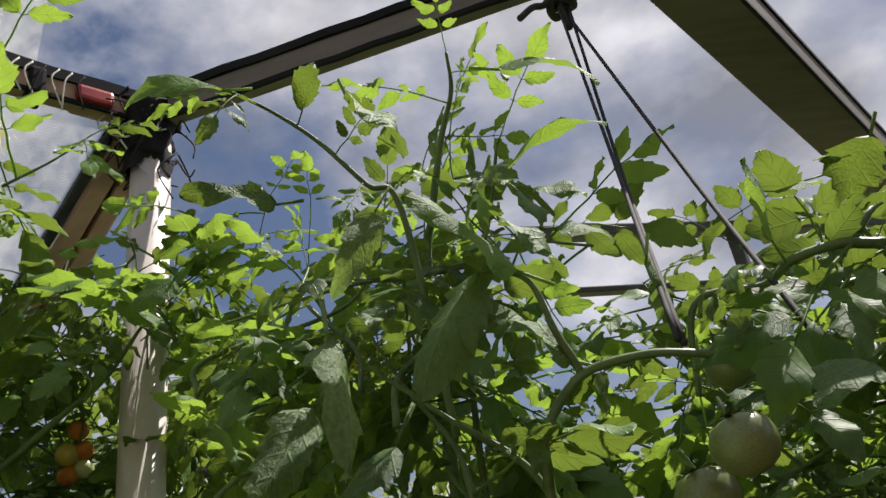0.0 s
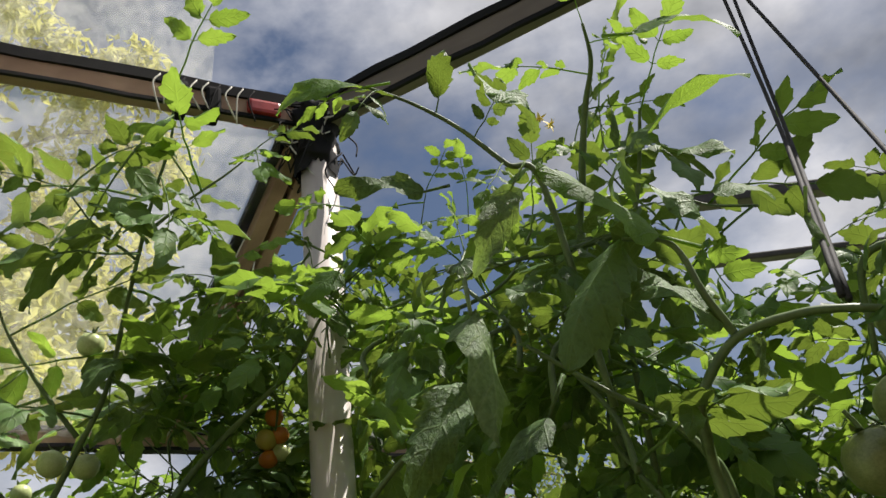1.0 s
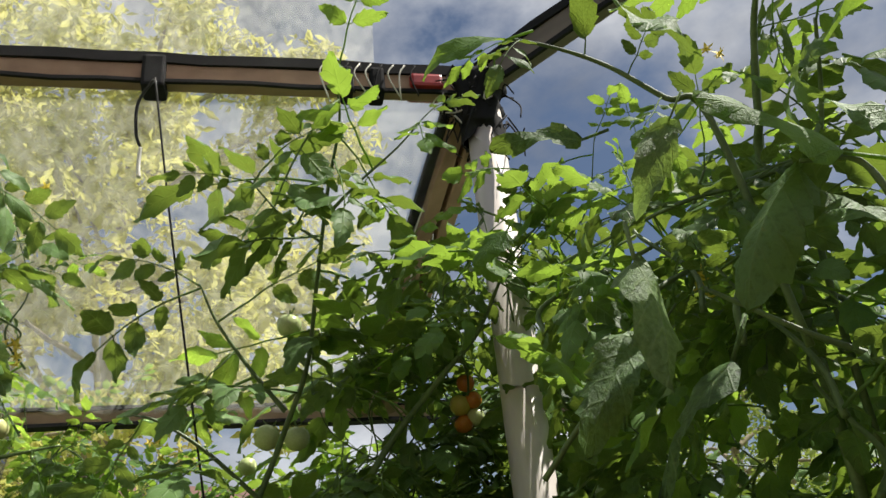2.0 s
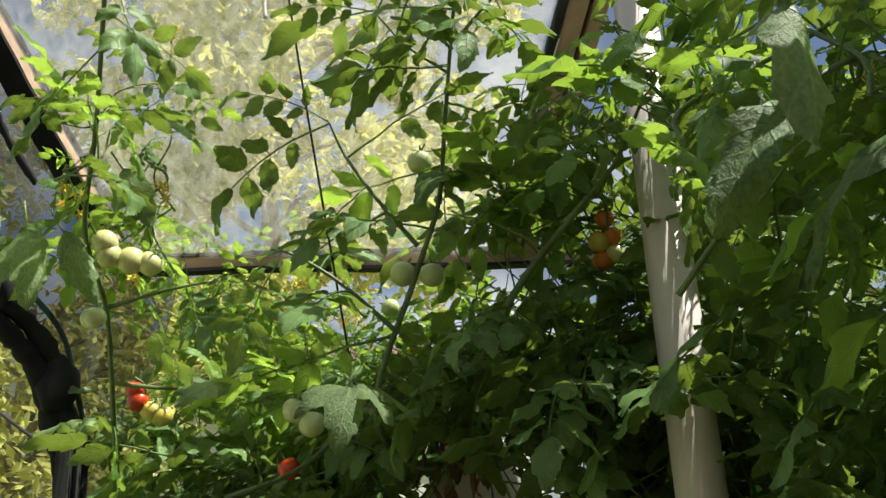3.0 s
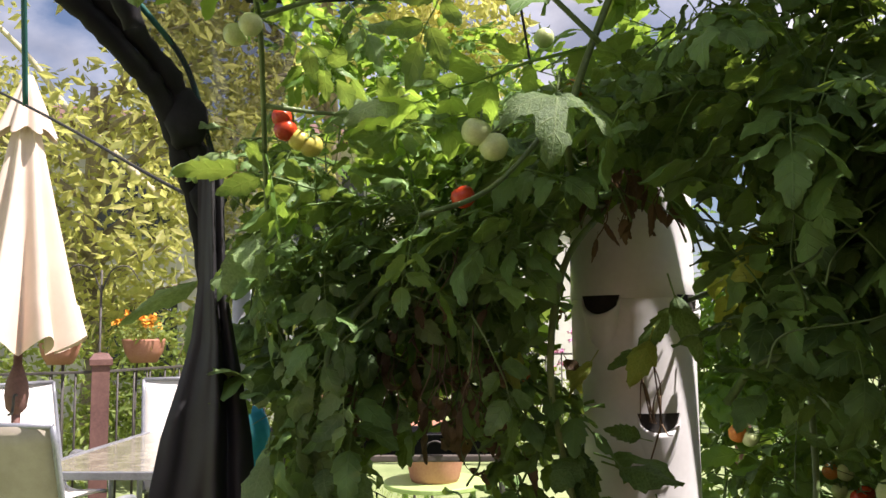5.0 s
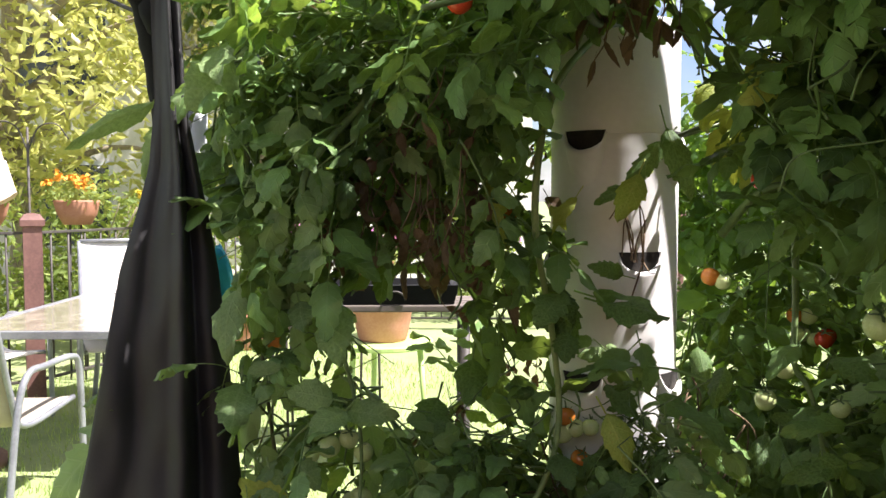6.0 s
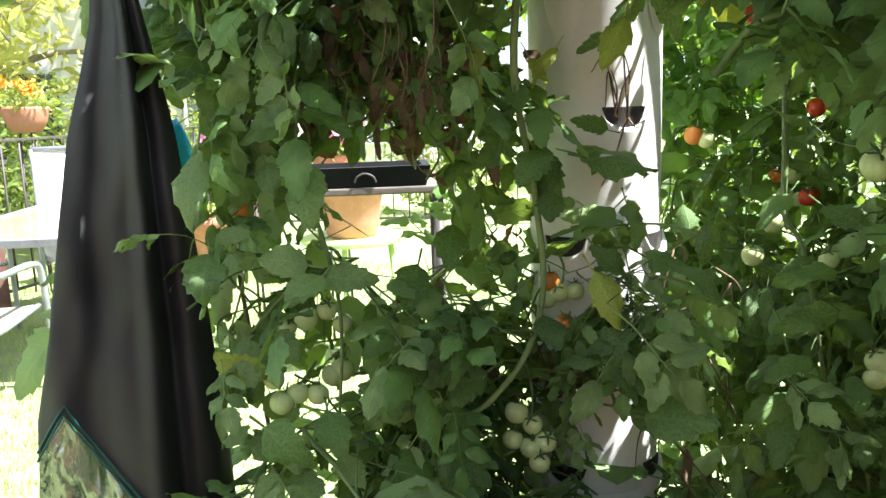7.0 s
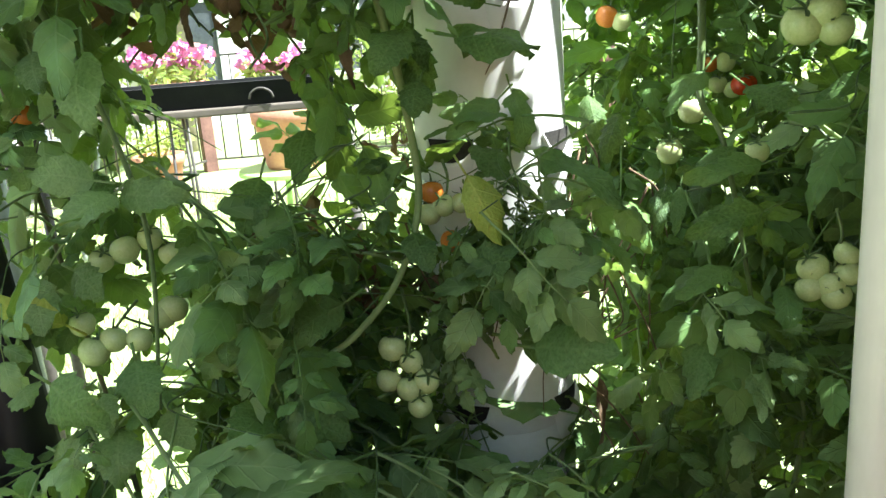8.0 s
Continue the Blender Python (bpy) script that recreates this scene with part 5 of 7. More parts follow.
HERO_DOOR = [
    (-1.250, 0.800, 1.500, -1.275, 0.768, 1.420, 0.075),
    (-1.262, 0.860, 1.452, -1.318, 0.838, 1.405, 0.085),
    (-1.240, 0.872, 1.470, -1.262, 0.828, 1.412, 0.080),
    (-1.075, 0.745, 1.560, -1.105, 0.695, 1.505, 0.080),
    (-1.085, 0.735, 1.575, -1.045, 0.690, 1.530, 0.060),
    (-1.260, 0.770, 1.530, -1.360, 0.690, 1.470, 0.030),
]
HERO_TOWER = [
    (-0.734, 1.250, 1.481, -0.781, 1.204, 1.418, 0.045),
    (-0.730, 1.249, 1.500, -0.691, 1.238, 1.397, 0.050),
    (-0.782, 1.236, 1.415, -0.813, 1.191, 1.383, 0.035),
    (-0.822, 1.214, 1.251, -0.717, 1.222, 1.239, 0.058),
    (-0.882, 1.186, 1.267, -0.826, 1.175, 1.221, 0.050),
    (-0.863, 1.195, 1.255, -0.844, 1.159, 1.172, 0.060),
    (-0.786, 1.232, 1.284, -0.822, 1.185, 1.302, 0.035),
    (-0.772, 1.225, 1.174, -0.807, 1.167, 1.129, 0.050),
    (-0.757, 1.232, 1.182, -0.720, 1.202, 1.125, 0.050),
    (-0.797, 1.204, 1.124, -0.736, 1.183, 1.070, 0.050),
]
HERO_TOWER_YELLOW = [
    (-0.852, 1.206, 1.400, -0.871, 1.163, 1.351, 0.030),
    (-0.759, 1.244, 1.426, -0.777, 1.206, 1.390, 0.030),
    (-0.885, 1.189, 1.388, -0.853, 1.172, 1.355, 0.025),
]
HERO_DOOR_LOW = [
    (-1.051, 0.819, 0.929, -1.049, 0.771, 0.919, 0.060),
    (-1.040, 0.829, 0.920, -1.012, 0.809, 0.890, 0.050),
    (-1.022, 0.829, 0.885, -0.988, 0.800, 0.838, 0.060),
    (-0.995, 0.872, 0.890, -0.960, 0.858, 0.859, 0.050),
    (-1.052, 0.777, 0.879, -1.017, 0.781, 0.866, 0.060),
    (-1.094, 0.814, 1.041, -1.062, 0.802, 0.995, 0.055),
    (-1.083, 0.774, 0.942, -1.057, 0.767, 0.932, 0.050),
    (-1.108, 0.833, 1.170, -1.083, 0.828, 1.138, 0.060),
    (-1.075, 0.847, 1.045, -1.038, 0.855, 1.022, 0.050),
]
HERO_LOW_LEAF = [
    (-0.843, 1.144, 1.262, -0.850, 1.097, 1.216, 0.068),
    (-0.788, 1.169, 1.249, -0.697, 1.167, 1.243, 0.068),
    (-0.828, 1.146, 1.204, -0.830, 1.115, 1.173, 0.057),
    (-0.983, 1.037, 1.109, -0.972, 0.984, 1.050, 0.068),
    (-0.978, 1.119, 1.153, -0.950, 1.057, 1.100, 0.068),
    (-0.871, 1.025, 0.975, -0.915, 0.954, 0.943, 0.068),
    (-0.905, 0.956, 0.875, -0.835, 0.965, 0.845, 0.074),
    (-0.768, 1.122, 0.986, -0.691, 1.125, 1.020, 0.068),
    (-0.689, 1.125, 0.912, -0.592, 1.119, 0.918, 0.085),
    (-0.829, 1.110, 1.037, -0.793, 1.077, 1.003, 0.057),
]
HERO_LOW_LEAF2 = [
    (-1.059, 0.846, 1.123, -1.008, 0.881, 1.124, 0.053),
    (-0.922, 0.989, 0.862, -0.862, 0.999, 0.822, 0.068),
    (-0.740, 1.164, 0.929, -0.666, 1.183, 0.956, 0.063),
    (-0.725, 1.161, 0.904, -0.618, 1.167, 0.901, 0.080),
    (-0.531, 1.458, 1.049, -0.617, 1.413, 1.047, 0.063),
    (-0.602, 1.427, 0.984, -0.522, 1.419, 0.976, 0.080),
    (-0.952, 0.945, 0.978, -0.945, 0.900, 0.945, 0.068),
    (-0.911, 0.936, 0.884, -0.907, 0.871, 0.864, 0.068),
    (-1.020, 0.767, 0.962, -0.966, 0.780, 0.920, 0.085),
    (-0.980, 0.833, 0.966, -0.947, 0.810, 0.922, 0.064),
]
HERO_YELLOW = [
    (-1.078, 0.829, 0.992, -1.100, 0.772, 1.034, 0.072),
    (-0.939, 1.103, 1.450, -0.907, 1.065, 1.322, 0.044),
    (-0.616, 1.323, 1.472, -0.586, 1.299, 1.415, 0.055),
    (-0.690, 1.347, 1.575, -0.697, 1.297, 1.506, 0.066),
    (-0.749, 1.199, 1.434, -0.750, 1.143, 1.378, 0.055),
    (-0.757, 1.116, 1.105, -0.699, 1.087, 1.047, 0.055),
    (-0.685, 1.373, 1.512, -0.663, 1.356, 1.423, 0.044),
]

rng = random.Random(11)
# tied plant close to the path
stem(near, rng, [(0.13, 0.60, 0.0), (0.10, 0.58, 0.9), (0.095, 0.54, 1.45), (0.091, 0.535, 1.625), (0.080, 0.529, 1.660), (0.061, 0.525, 1.682), (0.034, 0.520, 1.706), (-0.017, 0.506, 1.742)], 0.0045, 0.002, 0.11, 0.13, first=0.55)
stem(near, rng, [(0.16, 0.5, 0.9), (0.10, 0.49, 1.4), (0.077, 0.488, 1.61), (0.075, 0.479, 1.655), (0.083, 0.471, 1.681), (0.104, 0.460, 1.704), (0.136, 0.452, 1.710), (0.168, 0.444, 1.706), (0.22, 0.444, 1.69)], 0.0042, 0.0032, 0.0)
stem(near, rng, [(0.104, 0.460, 1.704), (0.095, 0.452, 1.731), (0.079, 0.441, 1.760), (0.055, 0.438, 1.770)], 0.003, 0.002, 0.0)
stem(near, rng, [(0.05, 0.70, 1.5), (0.056, 0.656, 1.771), (0.069, 0.627, 1.838), (0.088, 0.594, 1.897), (0.105, 0.558, 1.948)], 0.0035, 0.002, 0.06, 0.12, ("leaf", "leaf_young"), 0.45)
stem(near, rng, [(0.03, 0.75, 1.5), (0.037, 0.697, 1.880), (0.048, 0.659, 1.948), (0.062, 0.622, 2.003), (0.078, 0.594, 2.036), (0.080, 0.571, 2.063)], 0.0055, 0.002, 0.035, 0.10, ("leaf_young",), 0.7, 1.0, 0.1)
stem(near, rng, [(0.03, 0.54, 1.7), (0.014, 0.503, 1.859), (-0.006, 0.491, 1.877), (-0.041, 0.470, 1.902), (-0.068, 0.452, 1.919), (-0.096, 0.436, 1.930)], 0.003, 0.0015, 0.03, 0.07, ("leaf", "leaf_young"), 0.55)
stem(near, rng, [(0.318, 0.462, 1.763), (0.294, 0.473, 1.773), (0.269, 0.488, 1.773), (0.250, 0.502, 1.762), (0.208, 0.520, 1.764), (0.194, 0.533, 1.70)], 0.004, 0.003, 0.08, 0.12, ("leaf", "leaf_young"))
big_leaves(near, rng, HERO_NEAR_YOUNG, "leaf_young")
big_leaves(near, rng, HERO_NEAR_LEAF, "leaf", slim=0.8)
big_leaves(near, rng, HERO_NEAR_LEAF2, "leaf", slim=0.8)
big_leaves(near, rng, HERO_NEAR_PALE, "leaf_pale", (0.55, -0.6, 0.2), 0.72)
# mostly the brighter young kind, in place of sun from behind
shoots(near, rng, (0.22, 0.52, 1.52), (0.16, 0.10, 0.10), 8, 0.2, kinds=("leaf", "leaf_young", "leaf_young"), size=0.13, gap=0.045, r0=0.003, r1=0.0015)
shoots(near, rng, (0.40, 0.62, 1.72), (0.12, 0.10, 0.16), 5, 0.2, kinds=("leaf", "leaf_young"), size=0.15, gap=0.05, r0=0.003, r1=0.0015)
shoots(near, rng, (0.52, 0.74, 1.70), (0.12, 0.12, 0.16), 9, 0.22, kinds=("leaf", "leaf_young"), size=0.16, gap=0.05, r0=0.003, r1=0.0015)
shoots(near, rng, (-0.02, 0.64, 1.78), (0.10, 0.07, 0.12), 11, 0.2, kinds=("leaf", "leaf", "leaf_young"), size=0.125, gap=0.05, r0=0.003, r1=0.0015)
shoots(near, rng, (0.42, 0.50, 1.74), (0.07, 0.07, 0.06), 6, 0.14, lean=(0, 0, 0.1), kinds=("leaf",), size=0.14, gap=0.045, r0=0.003, r1=0.0015)
# these hang in shade, which their darker skin colour supplies
tomato(near, rng, (0.155, 0.381, 1.634), 0.033, "fruit_green_shaded")
tomato(near, rng, (0.204, 0.486, 1.707), 0.032, "fruit_green_shaded")
tomato(near, rng, (0.144, 0.419, 1.618), 0.034, "fruit_green_shaded")

shoots(near, rng, (0.34, 0.72, 1.48), (0.20, 0.12, 0.14), 11, 0.22, kinds=("leaf", "leaf_young"), size=0.15, gap=0.05, r0=0.003, r1=0.0015)

shoots(near, rng, (0.30, 0.56, 1.60), (0.12, 0.06, 0.08), 9, 0.18, kinds=("leaf",), size=0.13, gap=0.045, r0=0.003, r1=0.0015)
shoots(near, rng, (0.40, 0.53, 1.83), (0.04, 0.05, 0.06), 3, 0.16, lean=(0.2, 0, 0.3), kinds=("leaf",), size=0.15, gap=0.045, r0=0.003, r1=0.0015)

# sunlit mass under the beams
K = dict(r0=0.0017, r1=0.0009)
shoots(back, rng, (-0.08, 0.98, 1.78), (0.22, 0.14, 0.26), 26, 0.24, kinds=("leaf", "leaf", "leaf", "leaf", "leaf_young"), size=0.2, gap=0.05, **K)
shoots(back, rng, (0.25, 1.02, 1.74), (0.28, 0.18, 0.26), 26, 0.24, kinds=("leaf", "leaf_young"), size=0.2, gap=0.05, **K)
shoots(back, rng, (0.68, 1.15, 1.78), (0.25, 0.22, 0.28), 13, 0.24, kinds=("leaf", "leaf_young"), size=0.195, gap=0.055, **K)
shoots(back, rng, (0.1, 1.0, 1.35), (0.5, 0.2, 0.25), 22, 0.26, kinds=("leaf",), size=0.17, gap=0.05, **K)
shoots(back, rng, (-0.16, 0.93, 2.08), (0.12, 0.08, 0.10), 6, 0.20, lean=(0, 0, 1.0), kinds=("leaf_young",), size=0.17, gap=0.045, **K)
shoots(back, rng, (0.12, 0.85, 2.02), (0.12, 0.06, 0.08), 4, 0.20, lean=(0, 0, 1.0), kinds=("leaf_young", "leaf"), size=0.17, gap=0.045, **K)

shoots(back, rng, (-0.36, 1.16, 1.84), (0.10, 0.06, 0.26), 20, 0.22, kinds=("leaf",), size=0.18, gap=0.05, **K)
shoots(mid, rng, (-0.52, 1.10, 1.82), (0.10, 0.06, 0.24), 14, 0.22, kinds=("leaf",), size=0.2, gap=0.055, **K)
shoots(back, rng, (-0.34, 1.20, 1.62), (0.16, 0.08, 0.14), 8, 0.22, kinds=("leaf",), size=0.2, gap=0.055, **K)
shoots(mid, rng, (-0.41, 0.98, 1.80), (0.08, 0.05, 0.17), 9, 0.2, kinds=("leaf",), size=0.17, gap=0.05, **K)
shoots(mid, rng, (-0.335, 0.965, 2.08), (0.06, 0.03, 0.08), 6, 0.15, kinds=("leaf",), size=0.14, gap=0.04, **K)
shoots(mid, rng, (-0.47, 1.0, 2.0), (0.07, 0.04, 0.13), 6, 0.18, kinds=("leaf", "leaf_young"), size=0.16, gap=0.045, **K)
# upright plant above the tower
stem(mid, rng, [(-0.80, 1.25, 1.66), (-0.74, 1.02, 1.62), (-0.667, 0.853, 1.678), (-0.610, 0.857, 1.831), (-0.559, 0.855, 1.926), (-0.525, 0.832, 2.013), (-0.476, 0.785, 2.127), (-0.434, 0.748, 2.202), (-0.409, 0.716, 2.250)], 0.0058, 0.002, 0.04, 0.25, ("leaf", "leaf", "leaf_young"), 0.4, 1.0, 0.6)
stem(mid, rng, [(-0.70, 1.08, 1.68), (-0.525, 0.905, 1.751), (-0.468, 0.917, 1.828), (-0.400, 0.927, 1.897), (-0.353, 0.931, 1.939), (-0.304, 0.921, 1.999)], 0.006, 0.003, 0.05, 0.2, ("leaf",), 0.3)
stem(mid, rng, [(-0.620, 0.834, 1.757), (-0.655, 0.780, 1.824), (-0.694, 0.730, 1.851), (-0.707, 0.710, 1.863)], 0.0035, 0.0015, 0.045, 0.21, ("leaf",), 0.4)
stem(mid, rng, [(-0.578, 0.830, 1.863), (-0.598, 0.788, 1.917), (-0.615, 0.743, 1.969), (-0.624, 0.710, 2.006)], 0.0035, 0.0015, 0.04, 0.19, ("leaf",), 0.3)
stem(mid, rng, [(-0.486, 0.798, 2.103), (-0.438, 0.802, 2.138), (-0.377, 0.807, 2.175), (-0.330, 0.804, 2.205)], 0.0028, 0.0012, 0.03, 0.17, ("leaf_young", "leaf"), 0.3)
stem(mid, rng, [(-0.507, 0.806, 2.072), (-0.530, 0.764, 2.104), (-0.549, 0.719, 2.140)], 0.0025, 0.0012, 0.028, 0.17, ("leaf",), 0.3)
stem(mid, rng, [(-0.742, 0.69, 1.572), (-0.733, 0.773, 1.600), (-0.725, 0.838, 1.644), (-0.70, 0.90, 1.72)], 0.003, 0.0045, 0.06, 0.12, ("leaf",), 0.0)
shoots(mid, rng, (-0.46, 0.98, 1.84), (0.12, 0.07, 0.12), 7, 0.22, kinds=("leaf",), size=0.19, gap=0.05, **K)
shoots(mid, rng, (-0.66, 1.0, 1.66), (0.24, 0.13, 0.13), 20, 0.22, kinds=("leaf",), size=0.195, gap=0.055, **K)
shoots(mid, rng, (-0.56, 1.05, 1.52), (0.18, 0.12, 0.12), 14, 0.22, kinds=("leaf",), size=0.195, gap=0.055, **K)
big_leaves(mid, rng, HERO_MID_PALE, "leaf_pale", (0.3, -0.25, 0.9))
truss(mid, rng, (-0.40, 0.98, 1.94), [(-0.417, 1.033, 1.917), (-0.431, 1.038, 1.889), (-0.413, 1.044, 1.894), (-0.415, 1.052, 1.872), (-0.432, 1.047, 1.864)], 0.028, ("fruit_orange", "fruit_yellow", "fruit_orange", "fruit_green"))
truss(mid, rng, (-0.73, 0.84, 1.70), [(-0.760, 0.802, 1.679), (-0.746, 0.817, 1.662)], 0.034)
tomato(mid, rng, (-0.809, 0.838, 1.613), 0.03, "fruit_red")
tomato(mid, rng, (-0.644, 0.880, 1.854), 0.035)
tomato(mid, rng, (-0.588, 0.853, 1.991), 0.034)
tomato(mid, rng, (-0.614, 0.905, 1.852), 0.035)

# plant by the doorway
stem(left, rng, [(-0.718, 0.46, 2.13), (-0.820, 0.525, 1.994), (-0.901, 0.576, 1.900), (-0.963, 0.646, 1.822), (-1.031, 0.710, 1.740), (-1.123, 0.784, 1.623), (-1.171, 0.846, 1.567), (-1.19, 0.87, 1.3)], 0.003, 0.0065, 0.05, 0.13, ("leaf", "leaf_young"), 0.0, 0.75, side=(0.7, 0.5, 0))
stem(left, rng, [(-0.963, 0.646, 1.822), (-0.92, 0.70, 1.85), (-0.87, 0.74, 1.86)], 0.004, 0.002, 0.04, 0.13)
stem(left, rng, [(-1.031, 0.710, 1.74), (-0.98, 0.77, 1.73), (-0.93, 0.83, 1.74)], 0.004, 0.002, 0.05, 0.13)
shoots(left, rng, (-0.95, 0.64, 1.98), (0.07, 0.08, 0.14), 6, 0.2, kinds=("leaf", "leaf_young", "leaf_young"), size=0.13, gap=0.055, **K)
shoots(left, rng, (-1.10, 0.90, 1.56), (0.08, 0.06, 0.10), 8, 0.18, lean=(0.3, 0, -0.3), kinds=("leaf", "leaf_pale"), size=0.17, gap=0.055, **K)
shoots(left, rng, (-0.87, 0.57, 2.00), (0.045, 0.045, 0.13), 4, 0.18, kinds=("leaf", "leaf_young"), size=0.13, gap=0.045, **K)
shoots(left, rng, (-1.00, 0.98, 1.62), (0.15, 0.09, 0.07), 16, 0.18, kinds=("leaf",), size=0.19, gap=0.05, **K)
shoots(left, rng, (-1.24, 0.90, 1.66), (0.05, 0.04, 0.15), 13, 0.14, lean=(-0.1, -0.2, 0.1), sag=0.5, kinds=("leaf", "leaf", "leaf_pale"), size=0.13, gap=0.04, **K)
shoots(left, rng, (-1.19, 0.88, 1.42), (0.05, 0.05, 0.12), 9, 0.16, lean=(0, -0.3, -0.2), sag=0.6, kinds=("leaf", "leaf_pale"), size=0.16, gap=0.05, **K)
big_leaves(left, rng, HERO_LEFT_PALE, "leaf_pale", (0.4, -0.6, 0.5))
truss(left, rng, (-0.925, 0.60, 1.90), [(-0.905, 0.610, 1.874), (-0.893, 0.634, 1.870), (-0.881, 0.654, 1.868), (-0.904, 0.602, 1.889)], 0.033, ("fruit_pale",))
truss(left, rng, (-1.06, 0.76, 1.76), [(-1.074, 0.772, 1.745), (-1.072, 0.777, 1.728), (-1.063, 0.794, 1.715), (-1.054, 0.807, 1.708)], 0.032, ("fruit_red", "fruit_red", "fruit_yellow", "fruit_yellow"))
tomato(left, rng, (-1.057, 0.682, 1.834), 0.032)
tomato(left, rng, (-0.946, 0.624, 1.803), 0.028)

# young plant behind
shoots(far, rng, (-1.10, 1.12, 1.80), (0.22, 0.14, 0.14), 24, 0.22, kinds=("leaf_young",), size=0.16, gap=0.045, **K)
shoots(far, rng, (-0.78, 1.30, 1.84), (0.20, 0.12, 0.12), 18, 0.22, kinds=("leaf_young",), size=0.16, gap=0.045, **K)
shoots(far, rng, (-1.16, 0.98, 1.95), (0.06, 0.06, 0.10), 5, 0.22, lean=(0, 0, 1), kinds=("leaf_young",), size=0.12, gap=0.035, **K)
shoots(far, rng, (-1.05, 1.25, 1.58), (0.25, 0.14, 0.14), 14, 0.22, kinds=("leaf", "leaf_young"), size=0.195, gap=0.055, **K)
for _p, _k in (((-0.830, 1.142, 1.820), "fruit_orange"), ((-0.840, 1.137, 1.807), "fruit_green"), ((-0.882, 1.127, 1.804), "fruit_green"), ((-0.863, 1.109, 1.897), "fruit_green")):
    tomato(far, rng, _p, 0.032, _k)

# trailing plant with green fruit
stem(low, rng, [(-1.0, 1.0, 1.6), (-1.042, 0.85, 1.45), (-1.042, 0.831, 1.383), (-1.056, 0.847, 1.311), (-1.039, 0.871, 1.234), (-1.0, 0.88, 1.08), (-0.99, 0.86, 0.9)], 0.006, 0.003, 0.06, 0.15, ("leaf", "leaf_pale"), 0.2, sag=0.6)
shoots(low, rng, (-1.02, 0.97, 1.43), (0.13, 0.11, 0.13), 26, 0.22, lean=(0.1, -0.35, 0.05), sag=0.5, kinds=("leaf", "leaf_pale"), size=0.242, gap=0.0715, **K)
shoots(low, rng, (-1.07, 0.91, 1.20), (0.07, 0.08, 0.13), 16, 0.22, lean=(0.1, -0.35, 0.05), sag=0.5, kinds=("leaf", "leaf_pale"), size=0.242, gap=0.0715, **K)
shoots(low, rng, (-1.03, 0.93, 0.86), (0.13, 0.10, 0.16), 30, 0.22, lean=(0.1, -0.35, 0.05), sag=0.5, kinds=("leaf", "leaf_pale"), size=0.248, gap=0.0715, **K)
shoots(low, rng, (-1.156, 0.854, 1.098), (0.05, 0.04, 0.10), 9, 0.15, lean=(0.1, -0.35, 0.0), sag=0.5, kinds=("leaf", "leaf_pale", "leaf_pale"), size=0.17, gap=0.05, **K)
shoots(low, rng, (-0.917, 1.037, 0.979), (0.08, 0.05, 0.07), 12, 0.16, lean=(0.1, -0.35, 0.0), sag=0.5, kinds=("leaf", "leaf_pale"), size=0.18, gap=0.05, **K)
shoots(low, rng, (-1.09, 0.86, 0.80), (0.05, 0.05, 0.07), 10, 0.16, lean=(0.1, -0.35, 0.05), sag=0.5, kinds=("leaf", "leaf_pale"), size=0.18, gap=0.05, **K)
shoots(low, rng, (-0.98, 0.98, 1.38), (0.13, 0.08, 0.11), 15, 0.2, lean=(0, 0, -1), kinds=("leaf_dry", "leaf_dry", "leaf"), size=0.174, gap=0.052, mat="twig_dry", **K)
shoots(low, rng, (-1.03, 1.08, 1.36), (0.18, 0.10, 0.20), 20, 0.2, kinds=("leaf", "leaf", "leaf", "leaf_dry"), size=0.223, gap=0.065, **K)
big_leaves(low, rng, HERO_LOW_PALE, "leaf_pale", (0.3, -0.75, 0.45))
big_leaves(left, rng, HERO_DOOR, "leaf_pale", (0.5, -0.75, 0.3))
for _p in ((-1.250, 0.800, 1.500), (-1.262, 0.860, 1.452), (-1.075, 0.745, 1.560)):
    stem(left, rng, [(-1.15, 0.82, 1.58), (_p[0] * 0.5 - 0.58, _p[1] * 0.5 + 0.41, 1.57), _p], 0.0025, 0.0018, 0.0)
truss(low, rng, (-1.063, 0.907, 0.995), [(-1.067, 0.873, 0.961), (-1.047, 0.890, 0.958), (-1.079, 0.856, 0.952), (-1.092, 0.857, 0.981)], 0.031)
truss(low, rng, (-1.096, 0.953, 1.091), [(-1.112, 0.906, 1.036), (-1.094, 0.926, 1.045), (-1.075, 0.947, 1.055), (-1.056, 0.957, 1.036), (-1.048, 0.941, 0.976), (-1.056, 0.931, 0.970)], 0.031)
tomato(low, rng, (-1.138, 0.866, 1.201), 0.026, "fruit_orange")
tomato(low, rng, (-1.159, 0.879, 1.414), 0.03, "fruit_red")
tomato(low, rng, (-0.94, 1.161, 1.375), 0.024, "fruit_orange")

# plant hanging before the tower
stem(front, rng, [(-0.84, 1.27, 1.66), (-0.86, 1.15, 1.55), (-0.875, 1.13, 1.38), (-0.867, 1.168, 1.20), (-0.856, 1.174, 1.069), (-0.854, 1.115, 0.984), (-0.878, 1.043, 0.927), (-0.899, 1.01, 0.911)], 0.0062, 0.0055, 0.12, 0.15, ("leaf",), 0.3, sag=0.6, mat="stem_pale")
shoots(front, rng, (-0.89, 1.09, 1.10), (0.10, 0.09, 0.16), 26, 0.2, lean=(0.1, -0.35, 0.1), sag=0.5, kinds=("leaf", "leaf_pale"), size=0.242, gap=0.0715, **K)
